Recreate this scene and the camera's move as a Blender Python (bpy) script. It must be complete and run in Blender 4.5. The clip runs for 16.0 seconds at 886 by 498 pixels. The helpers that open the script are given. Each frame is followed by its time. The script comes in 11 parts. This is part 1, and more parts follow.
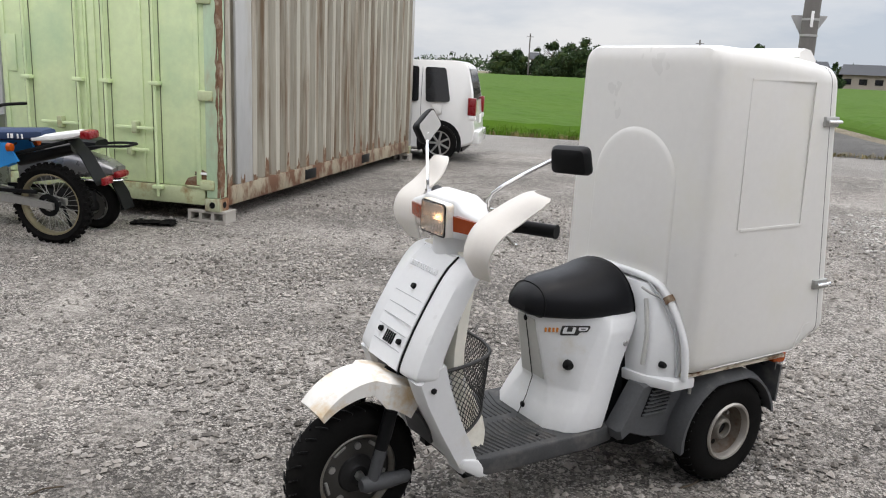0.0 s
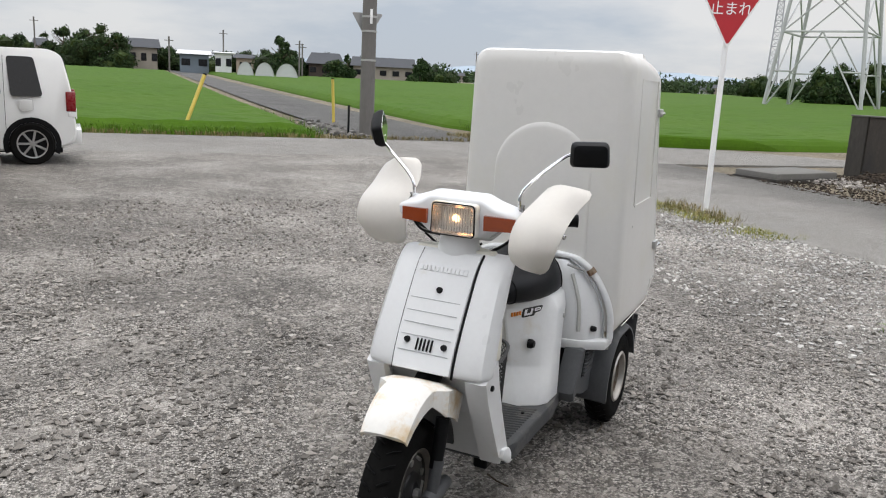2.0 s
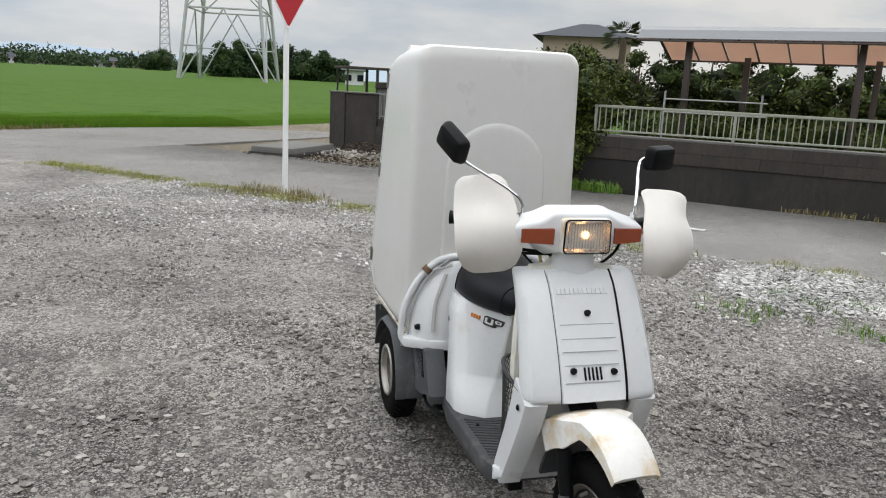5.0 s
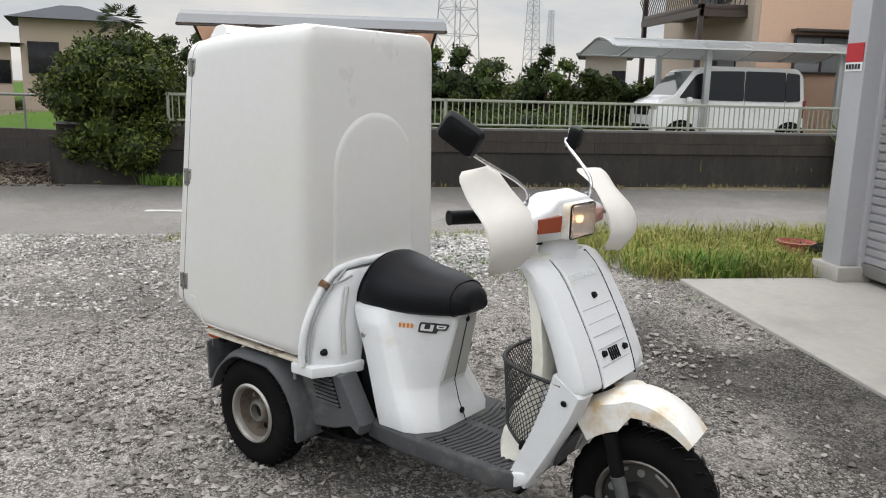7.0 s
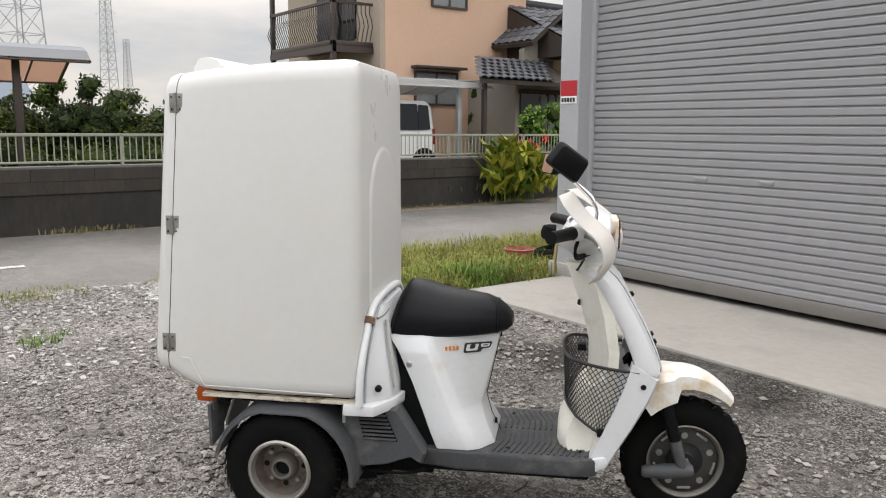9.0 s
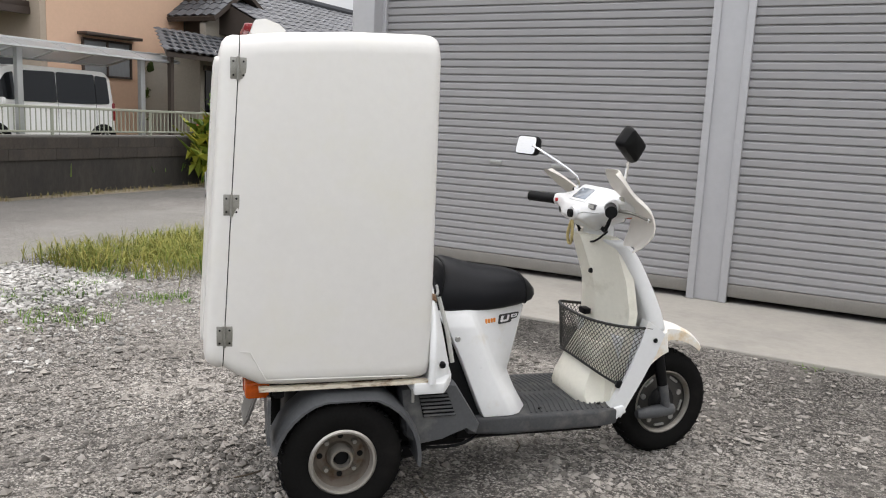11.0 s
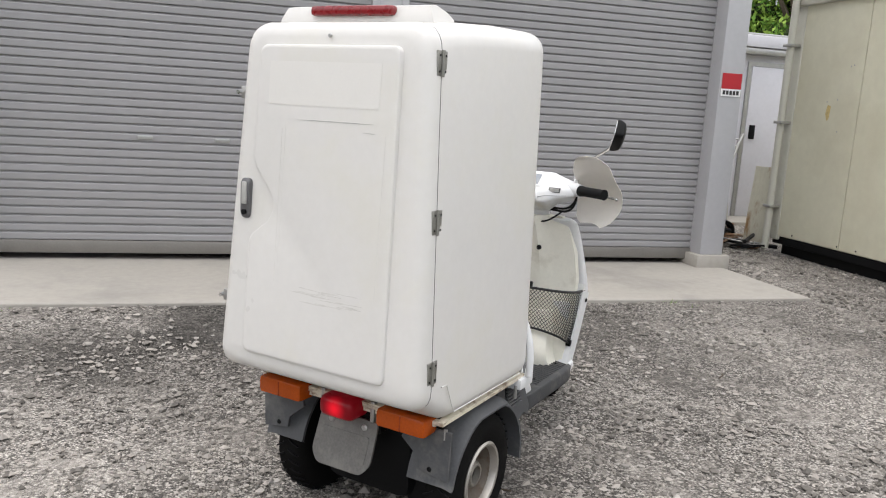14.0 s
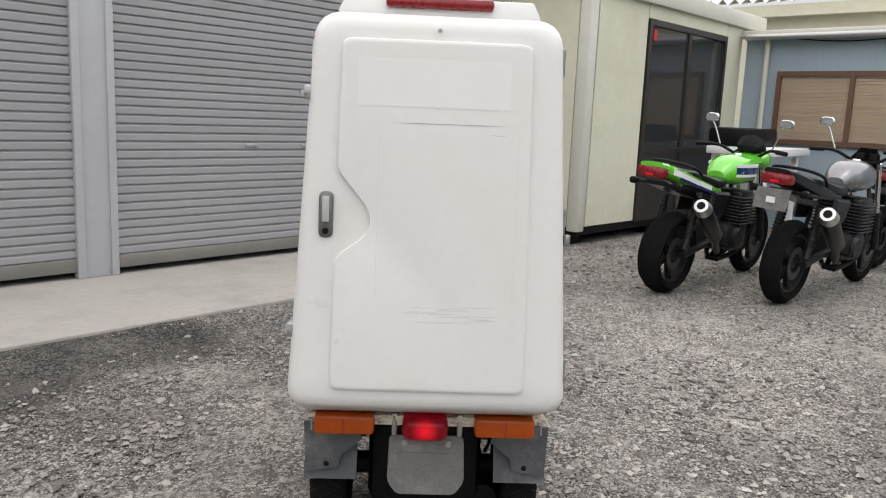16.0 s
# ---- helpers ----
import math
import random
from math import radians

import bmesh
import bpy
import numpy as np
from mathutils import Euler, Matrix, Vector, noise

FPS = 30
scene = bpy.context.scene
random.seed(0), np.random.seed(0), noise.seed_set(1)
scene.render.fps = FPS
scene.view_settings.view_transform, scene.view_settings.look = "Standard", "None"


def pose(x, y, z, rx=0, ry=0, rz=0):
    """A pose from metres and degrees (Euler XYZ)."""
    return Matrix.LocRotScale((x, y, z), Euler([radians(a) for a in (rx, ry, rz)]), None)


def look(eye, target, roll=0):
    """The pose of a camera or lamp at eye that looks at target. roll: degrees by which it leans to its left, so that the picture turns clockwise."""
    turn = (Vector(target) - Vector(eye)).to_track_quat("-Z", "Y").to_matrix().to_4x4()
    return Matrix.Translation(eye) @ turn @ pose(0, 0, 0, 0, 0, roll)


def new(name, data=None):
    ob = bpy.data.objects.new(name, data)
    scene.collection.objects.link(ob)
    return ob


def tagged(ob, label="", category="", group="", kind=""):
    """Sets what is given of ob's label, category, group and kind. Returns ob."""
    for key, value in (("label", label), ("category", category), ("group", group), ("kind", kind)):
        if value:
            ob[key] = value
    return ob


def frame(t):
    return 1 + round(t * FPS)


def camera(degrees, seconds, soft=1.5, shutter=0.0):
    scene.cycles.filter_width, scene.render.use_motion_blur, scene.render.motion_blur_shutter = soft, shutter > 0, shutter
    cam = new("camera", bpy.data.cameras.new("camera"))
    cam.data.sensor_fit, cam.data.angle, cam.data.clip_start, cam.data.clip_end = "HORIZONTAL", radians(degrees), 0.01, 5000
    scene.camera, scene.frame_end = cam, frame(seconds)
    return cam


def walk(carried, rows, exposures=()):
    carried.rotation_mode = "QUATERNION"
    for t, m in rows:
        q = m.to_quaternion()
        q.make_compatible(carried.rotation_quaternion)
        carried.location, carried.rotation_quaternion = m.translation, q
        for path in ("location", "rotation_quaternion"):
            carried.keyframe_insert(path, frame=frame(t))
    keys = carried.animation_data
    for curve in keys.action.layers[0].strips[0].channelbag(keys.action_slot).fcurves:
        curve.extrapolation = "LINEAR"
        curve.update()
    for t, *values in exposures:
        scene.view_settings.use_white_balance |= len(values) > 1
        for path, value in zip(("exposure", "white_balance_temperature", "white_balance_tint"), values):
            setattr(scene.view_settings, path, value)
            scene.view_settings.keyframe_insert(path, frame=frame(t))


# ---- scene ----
cam = camera(58.7, 16.0, 1.1)
PATH = [
    (0, (0.175, 3.149, 1.476), (0.641, 1.255, 1.031), 2.6),
    (0.5, (0.606, 3.137, 1.463), (0.831, 1.196, 1.037), 3.1),
    (1, (0.981, 3.191, 1.453), (0.916, 1.234, 1.045), 3.1),
    (1.5, (1.308, 3.237, 1.469), (0.937, 1.314, 1.062), 3.0),
    (2, (1.631, 3.087, 1.443), (0.974, 1.244, 1.028), 2.9),
    (2.5, (1.938, 2.965, 1.460), (1.048, 1.225, 1.031), 2.7),
    (3, (2.372, 2.918, 1.486), (1.282, 1.301, 1.040), 2.5),
    (3.2, (2.483, 2.870, 1.493), (1.320, 1.307, 1.040), 2.3),
    (3.7, (2.709, 2.474, 1.479), (1.365, 1.059, 1.044), 2.6),
    (4.25, (2.881, 2.077, 1.470), (1.362, 0.848, 1.047), 2.7),
    (4.8, (2.983, 1.669, 1.458), (1.313, 0.649, 1.048), 2.9),
    (5.3, (3.034, 1.326, 1.422), (1.254, 0.508, 1.021), 2.9),
    (5.5, (3.044, 1.161, 1.440), (1.220, 0.442, 1.044), 2.9),
    (6, (3.129, 0.802, 1.402), (1.215, 0.378, 1.007), 2.3),
    (6.5, (3.170, 0.451, 1.400), (1.211, 0.382, 1.003), 1.9),
    (7, (3.029, 0.098, 1.387), (1.084, 0.348, 0.994), 1.4),
    (7.5, (2.993, -0.252, 1.385), (1.101, 0.277, 1.009), 1.0),
    (8, (2.997, -0.661, 1.397), (1.180, 0.099, 1.053), 0.4),
    (8.5, (2.813, -0.978, 1.367), (1.093, -0.009, 1.049), 0.2),
    (9, (2.629, -1.300, 1.373), (1.034, -0.132, 1.071), 0.4),
    (9.5, (2.465, -1.665, 1.353), (1.022, -0.314, 1.045), 1.1),
    (10, (2.244, -1.897, 1.329), (0.973, -0.384, 1.016), 1.9),
    (10.2, (2.090, -1.963, 1.314), (0.895, -0.392, 0.992), 2.2),
    (10.7, (1.813, -2.170, 1.325), (0.791, -0.481, 1.006), 2.5),
    (11.25, (1.439, -2.326, 1.325), (0.628, -0.527, 1.000), 2.9),
    (11.8, (1.048, -2.430, 1.325), (0.460, -0.548, 0.995), 3.3),
    (12.3, (0.682, -2.457, 1.354), (0.302, -0.522, 1.018), 3.7),
    (12.5, (0.541, -2.499, 1.328), (0.254, -0.549, 0.991), 3.8),
    (13, (0.171, -2.592, 1.342), (0.140, -0.622, 1.000), 3.9),
    (13.5, (-0.178, -2.514, 1.314), (0.072, -0.561, 0.964), 3.8),
    (14, (-0.544, -2.433, 1.335), (-0.016, -0.536, 0.988), 3.4),
    (14.5, (-0.938, -2.399, 1.338), (-0.155, -0.592, 0.994), 3.1),
    (15, (-1.209, -2.184, 1.324), (-0.189, -0.498, 0.986), 2.8),
    (15.5, (-1.448, -1.891, 1.341), (-0.205, -0.360, 1.005), 2.5),
    (16, (-1.730, -1.638, 1.308), (-0.279, -0.303, 0.974), 2.4),
]
walk(cam, [(t, look(eye, target, roll)) for t, eye, target, roll in PATH], ((0.0, -0.08, 6600, 12), (2.0, -0.2, 6560, 11), (3.0, -0.27, 6500, 10), (5.3, -0.27, 6470, 9), (6.0, -0.29, 6380, 6), (6.6, -0.22, 6450, 8),
                                                                       (7.5, -0.12, 6720, 12), (10.0, -0.1, 6780, 12), (12.5, -0.06, 6740, 12), (14.0, -0.06, 6740, 12), (15.0, -0.03, 6680, 12), (16.0, -0.14, 6720, 12)))

# ---- light ----
world = bpy.data.worlds.new("overcast_sky")
scene.world = world
world.use_nodes = True


def world_nodes():
    """A clear sky behind a broken layer of grey cloud."""
    nt = world.node_tree
    nt.nodes.clear()
    out = nt.nodes.new("ShaderNodeOutputWorld")
    bg = nt.nodes.new("ShaderNodeBackground")
    sky = nt.nodes.new("ShaderNodeTexSky")
    sky.sky_type, sky.sun_disc = "NISHITA", False
    sky.sun_elevation, sky.sun_rotation = radians(80), radians(207)
    geo = nt.nodes.new("ShaderNodeTexCoord")
    mapping = nt.nodes.new("ShaderNodeMapping")
    mapping.inputs["Scale"].default_value = (1.0, 1.0, 3.6)
    n1 = nt.nodes.new("ShaderNodeTexNoise")
    n1.inputs["Scale"].default_value = 2.3
    n1.inputs["Detail"].default_value = 7
    n1.inputs["Roughness"].default_value = 0.55
    ramp = nt.nodes.new("ShaderNodeValToRGB")
    ramp.color_ramp.elements[0].position, ramp.color_ramp.elements[0].color = 0.41, (5.3, 5.65, 6.1, 1)
    ramp.color_ramp.elements[1].position, ramp.color_ramp.elements[1].color = 0.60, (8.1, 7.85, 7.55, 1)
    mix = nt.nodes.new("ShaderNodeMixRGB")
    mix.inputs[0].default_value = 0.9
    bg.inputs["Strength"].default_value = 0.1
    # an overcast sky is brightest overhead
    sep = nt.nodes.new("ShaderNodeSeparateXYZ")
    up = nt.nodes.new("ShaderNodeMapRange")
    up.inputs["From Min"].default_value, up.inputs["From Max"].default_value = 0.11, 0.5
    up.inputs["To Min"].default_value, up.inputs["To Max"].default_value = 1.08, 3.35
    rise = nt.nodes.new("ShaderNodeMixRGB")
    rise.blend_type, rise.inputs[0].default_value = "MULTIPLY", 1
    west = nt.nodes.new("ShaderNodeMapRange")
    west.inputs["From Min"].default_value, west.inputs["From Max"].default_value = -0.8, 0.1
    west.inputs["To Min"].default_value, west.inputs["To Max"].default_value = 1.06, 1.0
    both = nt.nodes.new("ShaderNodeMath")
    both.operation = "MULTIPLY"
    nt.links.new(sep.outputs["X"], west.inputs["Value"])
    nt.links.new(west.outputs[0], both.inputs[0])
    nt.links.new(up.outputs[0], both.inputs[1])
    nt.links.new(geo.outputs["Generated"], sep.inputs[0])
    nt.links.new(sep.outputs["Z"], up.inputs["Value"])
    nt.links.new(geo.outputs["Generated"], mapping.inputs["Vector"])
    nt.links.new(mapping.outputs[0], n1.inputs["Vector"])
    nt.links.new(n1.outputs["Fac"], ramp.inputs[0])
    nt.links.new(sky.outputs[0], mix.inputs[1])
    nt.links.new(ramp.outputs[0], mix.inputs[2])
    nt.links.new(mix.outputs[0], rise.inputs[1])
    nt.links.new(both.outputs[0], rise.inputs[2])
    # thinner, bluer cloud to the south
    south = nt.nodes.new("ShaderNodeMapRange")
    south.inputs["From Min"].default_value, south.inputs["From Max"].default_value = -0.3, -0.95
    cool = nt.nodes.new("ShaderNodeMixRGB")
    cool.blend_type, cool.inputs[2].default_value = "MULTIPLY", (0.99, 1.04, 1.1, 1)
    nt.links.new(sep.outputs["Y"], south.inputs["Value"])
    nt.links.new(south.outputs[0], cool.inputs[0])
    nt.links.new(rise.outputs[0], cool.inputs[1])
    nt.links.new(cool.outputs[0], bg.inputs["Color"])
    nt.links.new(bg.outputs[0], out.inputs["Surface"])


world_nodes()
sun = new("sun", bpy.data.lights.new("sun", "SUN"))
sun.data.energy, sun.data.angle, sun.data.color = 0.5, radians(25), (1.0, 0.95, 0.88)
sun.matrix_world = look((-1.5, -3, 20), (0, 0, 0))

# ---- materials ----


def material(name, color, rough=0.6, metal=0.0, var=0.12, scale=6.0, bump=0.0, bump_scale=60.0, stain=None, stain_scale=2.0,
             stain_at=(0.55, 0.7), spec=0.5, transmission=0.0, random_tint=0.0, stretch=(1, 1, 1), coat=0.0, emit=None, power=0.0):
    """Paint, metal, stone or plastic: a base colour broken up at two scales, stains of another colour, and fine relief."""
    m = bpy.data.materials.new(name)
    m.use_nodes = True
    nt = m.node_tree
    b = nt.nodes["Principled BSDF"]
    b.inputs["Roughness"].default_value = rough
    b.inputs["Metallic"].default_value = metal
    b.inputs["Specular IOR Level"].default_value = spec
    b.inputs["Transmission Weight"].default_value = transmission
    b.inputs["Coat Weight"].default_value = coat
    b.inputs["Coat Roughness"].default_value = 0.15
    if emit:
        b.inputs["Emission Color"].default_value = (*emit, 1)
        b.inputs["Emission Strength"].default_value = power
    tc = nt.nodes.new("ShaderNodeTexCoord")
    mp = nt.nodes.new("ShaderNodeMapping")
    mp.inputs["Scale"].default_value = stretch
    nt.links.new(tc.outputs["Object"], mp.inputs["Vector"])

    def noise_tex(s, detail=5, rough_n=0.6):
        t = nt.nodes.new("ShaderNodeTexNoise")
        t.inputs["Scale"].default_value, t.inputs["Detail"].default_value, t.inputs["Roughness"].default_value = s, detail, rough_n
        nt.links.new(mp.outputs[0], t.inputs["Vector"])
        return t
    big, fine = noise_tex(scale, 4), noise_tex(scale * 11, 3)
    add = nt.nodes.new("ShaderNodeMath")
    add.operation = "ADD"
    nt.links.new(big.outputs["Fac"], add.inputs[0])
    nt.links.new(fine.outputs["Fac"], add.inputs[1])
    rng = nt.nodes.new("ShaderNodeMapRange")
    rng.inputs["From Min"].default_value, rng.inputs["From Max"].default_value = 0.6, 1.4
    rng.inputs["To Min"].default_value, rng.inputs["To Max"].default_value = 1 - var, 1 + var
    nt.links.new(add.outputs[0], rng.inputs["Value"])
    mul = nt.nodes.new("ShaderNodeMixRGB")
    mul.blend_type, mul.inputs[0].default_value = "MULTIPLY", 1
    mul.inputs[1].default_value = (*color, 1)
    nt.links.new(rng.outputs[0], mul.inputs[2])
    last = mul
    if random_tint:
        info = nt.nodes.new("ShaderNodeObjectInfo")
        r2 = nt.nodes.new("ShaderNodeMapRange")
        r2.inputs["To Min"].default_value, r2.inputs["To Max"].default_value = 1 - random_tint, 1 + random_tint
        nt.links.new(info.outputs["Random"], r2.inputs["Value"])
        m2 = nt.nodes.new("ShaderNodeMixRGB")
        m2.blend_type, m2.inputs[0].default_value = "MULTIPLY", 1
        nt.links.new(last.outputs[0], m2.inputs[1])
        nt.links.new(r2.outputs[0], m2.inputs[2])
        last = m2
    if stain:
        t = noise_tex(stain_scale, 6, 0.65)
        ramp = nt.nodes.new("ShaderNodeMapRange")
        ramp.inputs["From Min"].default_value, ramp.inputs["From Max"].default_value = stain_at
        nt.links.new(t.outputs["Fac"], ramp.inputs["Value"])
        m3 = nt.nodes.new("ShaderNodeMixRGB")
        m3.inputs[2].default_value = (*stain, 1)
        nt.links.new(ramp.outputs[0], m3.inputs[0])
        nt.links.new(last.outputs[0], m3.inputs[1])
        last = m3
    nt.links.new(last.outputs[0], b.inputs["Base Color"])
    rr = nt.nodes.new("ShaderNodeMapRange")
    rr.inputs["To Min"].default_value, rr.inputs["To Max"].default_value = max(rough - 0.08, 0.02), min(rough + 0.08, 1)
    nt.links.new(big.outputs["Fac"], rr.inputs["Value"])
    nt.links.new(rr.outputs[0], b.inputs["Roughness"])
    if bump:
        t = noise_tex(bump_scale, 4)
        bp = nt.nodes.new("ShaderNodeBump")
        bp.inputs["Strength"].default_value, bp.inputs["Distance"].default_value = bump, 0.02
        nt.links.new(t.outputs["Fac"], bp.inputs["Height"])
        nt.links.new(bp.outputs[0], b.inputs["Normal"])
    return m


def island_material(name, a, b_col, rough=0.8, trans=0.0):
    """For joined leaves, stones and blades: each piece takes its own tone between two colours."""
    m = bpy.data.materials.new(name)
    m.use_nodes = True
    nt = m.node_tree
    b = nt.nodes["Principled BSDF"]
    geo = nt.nodes.new("ShaderNodeNewGeometry")
    ramp = nt.nodes.new("ShaderNodeValToRGB")
    ramp.color_ramp.elements[0].color, ramp.color_ramp.elements[1].color = (*a, 1), (*b_col, 1)
    nt.links.new(geo.outputs["Random Per Island"], ramp.inputs[0])
    tc = nt.nodes.new("ShaderNodeTexCoord")
    n = nt.nodes.new("ShaderNodeTexNoise")
    n.inputs["Scale"].default_value = 1.3
    nt.links.new(tc.outputs["Object"], n.inputs["Vector"])
    rng = nt.nodes.new("ShaderNodeMapRange")
    rng.inputs["From Min"].default_value, rng.inputs["From Max"].default_value = 0.3, 0.7
    rng.inputs["To Min"].default_value, rng.inputs["To Max"].default_value = 0.75, 1.25
    nt.links.new(n.outputs["Fac"], rng.inputs["Value"])
    mul = nt.nodes.new("ShaderNodeMixRGB")
    mul.blend_type, mul.inputs[0].default_value = "MULTIPLY", 1
    nt.links.new(ramp.outputs[0], mul.inputs[1])
    nt.links.new(rng.outputs[0], mul.inputs[2])
    nt.links.new(mul.outputs[0], b.inputs["Base Color"])
    b.inputs["Roughness"].default_value = rough
    b.inputs["Specular IOR Level"].default_value = 0.25
    b.inputs["Transmission Weight"].default_value = trans
    return m


def tone_band(m, x0, x1, clean, dusty):
    """Puts a road's brightness into its colour: factor clean at x0, dusty at x1."""
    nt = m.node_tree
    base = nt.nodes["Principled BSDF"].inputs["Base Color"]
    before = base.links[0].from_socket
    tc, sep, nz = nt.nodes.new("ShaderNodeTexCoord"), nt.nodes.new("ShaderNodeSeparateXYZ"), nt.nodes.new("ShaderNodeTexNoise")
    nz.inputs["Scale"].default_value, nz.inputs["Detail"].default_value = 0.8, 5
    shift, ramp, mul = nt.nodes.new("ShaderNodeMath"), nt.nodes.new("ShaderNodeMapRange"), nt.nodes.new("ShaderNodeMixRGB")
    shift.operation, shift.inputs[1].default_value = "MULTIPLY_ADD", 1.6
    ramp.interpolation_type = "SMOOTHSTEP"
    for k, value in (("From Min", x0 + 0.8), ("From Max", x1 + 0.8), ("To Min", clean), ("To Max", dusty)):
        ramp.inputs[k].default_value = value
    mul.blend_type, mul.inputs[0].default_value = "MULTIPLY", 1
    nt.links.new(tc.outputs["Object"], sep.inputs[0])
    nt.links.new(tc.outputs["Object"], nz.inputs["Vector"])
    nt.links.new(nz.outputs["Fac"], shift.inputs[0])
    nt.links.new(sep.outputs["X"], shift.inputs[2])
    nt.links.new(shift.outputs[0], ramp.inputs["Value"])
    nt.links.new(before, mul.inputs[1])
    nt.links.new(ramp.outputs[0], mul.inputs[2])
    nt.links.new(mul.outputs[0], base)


def glow_near(m, centre, reach, least, most):
    """A lit lens: it glows most close to the bulb behind it."""
    nt = m.node_tree
    tc, far, fall = nt.nodes.new("ShaderNodeTexCoord"), nt.nodes.new("ShaderNodeVectorMath"), nt.nodes.new("ShaderNodeMapRange")
    far.operation, far.inputs[1].default_value = "DISTANCE", centre
    fall.interpolation_type = "SMOOTHSTEP"
    for k, value in (("From Min", 0.0), ("From Max", reach), ("To Min", most), ("To Max", least)):
        fall.inputs[k].default_value = value
    nt.links.new(tc.outputs["Object"], far.inputs[0])
    nt.links.new(far.outputs["Value"], fall.inputs["Value"])
    nt.links.new(fall.outputs[0], nt.nodes["Principled BSDF"].inputs["Emission Strength"])


def gravel_material(name, dark, mid, light, fine=90.0, patch=0.9, damp_and_tone=()):
    """Crushed stone: cells of grey with dust between them and moist, darker, paler and worn patches."""
    m = bpy.data.materials.new(name)
    m.use_nodes = True
    nt = m.node_tree
    b = nt.nodes["Principled BSDF"]
    b.inputs["Roughness"].default_value = 0.92
    b.inputs["Specular IOR Level"].default_value = 0.25
    tc = nt.nodes.new("ShaderNodeTexCoord")
    v = nt.nodes.new("ShaderNodeTexVoronoi")
    v.inputs["Scale"].default_value = fine
    v2 = nt.nodes.new("ShaderNodeTexVoronoi")
    v2.inputs["Scale"].default_value = fine * 0.36
    n = nt.nodes.new("ShaderNodeTexNoise")
    n.inputs["Scale"].default_value, n.inputs["Detail"].default_value = patch, 6
    n2 = nt.nodes.new("ShaderNodeTexNoise")
    n2.inputs["Scale"].default_value, n2.inputs["Detail"].default_value = 260, 3
    for t in (v, v2, n, n2):
        nt.links.new(tc.outputs["Object"], t.inputs["Vector"])
    bw = nt.nodes.new("ShaderNodeSeparateColor")
    nt.links.new(v.outputs["Color"], bw.inputs[0])
    bw2 = nt.nodes.new("ShaderNodeSeparateColor")
    nt.links.new(v2.outputs["Color"], bw2.inputs[0])
    n3 = nt.nodes.new("ShaderNodeTexNoise")
    n3.inputs["Scale"].default_value, n3.inputs["Detail"].default_value, n3.inputs["Roughness"].default_value = 6.5, 5, 0.7
    n4 = nt.nodes.new("ShaderNodeTexNoise")
    n4.inputs["Scale"].default_value, n4.inputs["Detail"].default_value, n4.inputs["Roughness"].default_value = patch * 2.8, 7, 0.62
    for t in (n3, n4):
        nt.links.new(tc.outputs["Object"], t.inputs["Vector"])

    def term(source, weight, before):
        """before + weight * (source - 0.5)"""
        off = nt.nodes.new("ShaderNodeMath")
        off.operation, off.inputs[1].default_value = "SUBTRACT", 0.5
        nt.links.new(source, off.inputs[0])
        out = nt.nodes.new("ShaderNodeMath")
        out.operation = "MULTIPLY_ADD"
        nt.links.new(off.outputs[0], out.inputs[0])
        if hasattr(weight, "links"):
            nt.links.new(weight, out.inputs[1])
        else:
            out.inputs[1].default_value = weight
        if hasattr(before, "links"):
            nt.links.new(before, out.inputs[2])
        else:
            out.inputs[2].default_value = before
        return out.outputs[0]
    # clean stone shows in patches; between them lies dust
    bare = nt.nodes.new("ShaderNodeMapRange")
    bare.inputs["From Min"].default_value, bare.inputs["From Max"].default_value = 0.38, 0.62
    bare.inputs["To Min"].default_value, bare.inputs["To Max"].default_value = 0.3, 1.35
    nt.links.new(n4.outputs["Fac"], bare.inputs["Value"])
    tone = term(bw.outputs[0], bare.outputs[0], 0.5)
    tone = term(bw2.outputs[0], 0.3, tone)
    tone = term(n.outputs["Fac"], 0.95, tone)
    tone = term(n3.outputs["Fac"], 0.65, tone)
    tone = term(n2.outputs["Fac"], 0.45, tone)
    tone = term(n2.outputs["Fac"], bare.outputs[0], tone)
    ramp = nt.nodes.new("ShaderNodeValToRGB")
    ramp.color_ramp.elements[0].position, ramp.color_ramp.elements[0].color = 0.2, (*dark, 1)
    ramp.color_ramp.elements[1].position, ramp.color_ramp.elements[1].color = 0.95, (*light, 1)
    e = ramp.color_ramp.elements.new(0.52)
    e.color = (*mid, 1)
    nt.links.new(tone, ramp.inputs[0])
    # gaps between the stones are darkened, their small shade put into the colour
    joint = nt.nodes.new("ShaderNodeMapRange")
    joint.inputs["From Min"].default_value, joint.inputs["From Max"].default_value = 0.25, 0.75
    joint.inputs["To Min"].default_value, joint.inputs["To Max"].default_value = 1.2, 0.55
    nt.links.new(v.outputs["Distance"], joint.inputs["Value"])
    shade = nt.nodes.new("ShaderNodeMixRGB")
    shade.blend_type = "MULTIPLY"
    nt.links.new(bare.outputs[0], shade.inputs[0])
    nt.links.new(ramp.outputs[0], shade.inputs[1])
    nt.links.new(joint.outputs[0], shade.inputs[2])
    last = shade
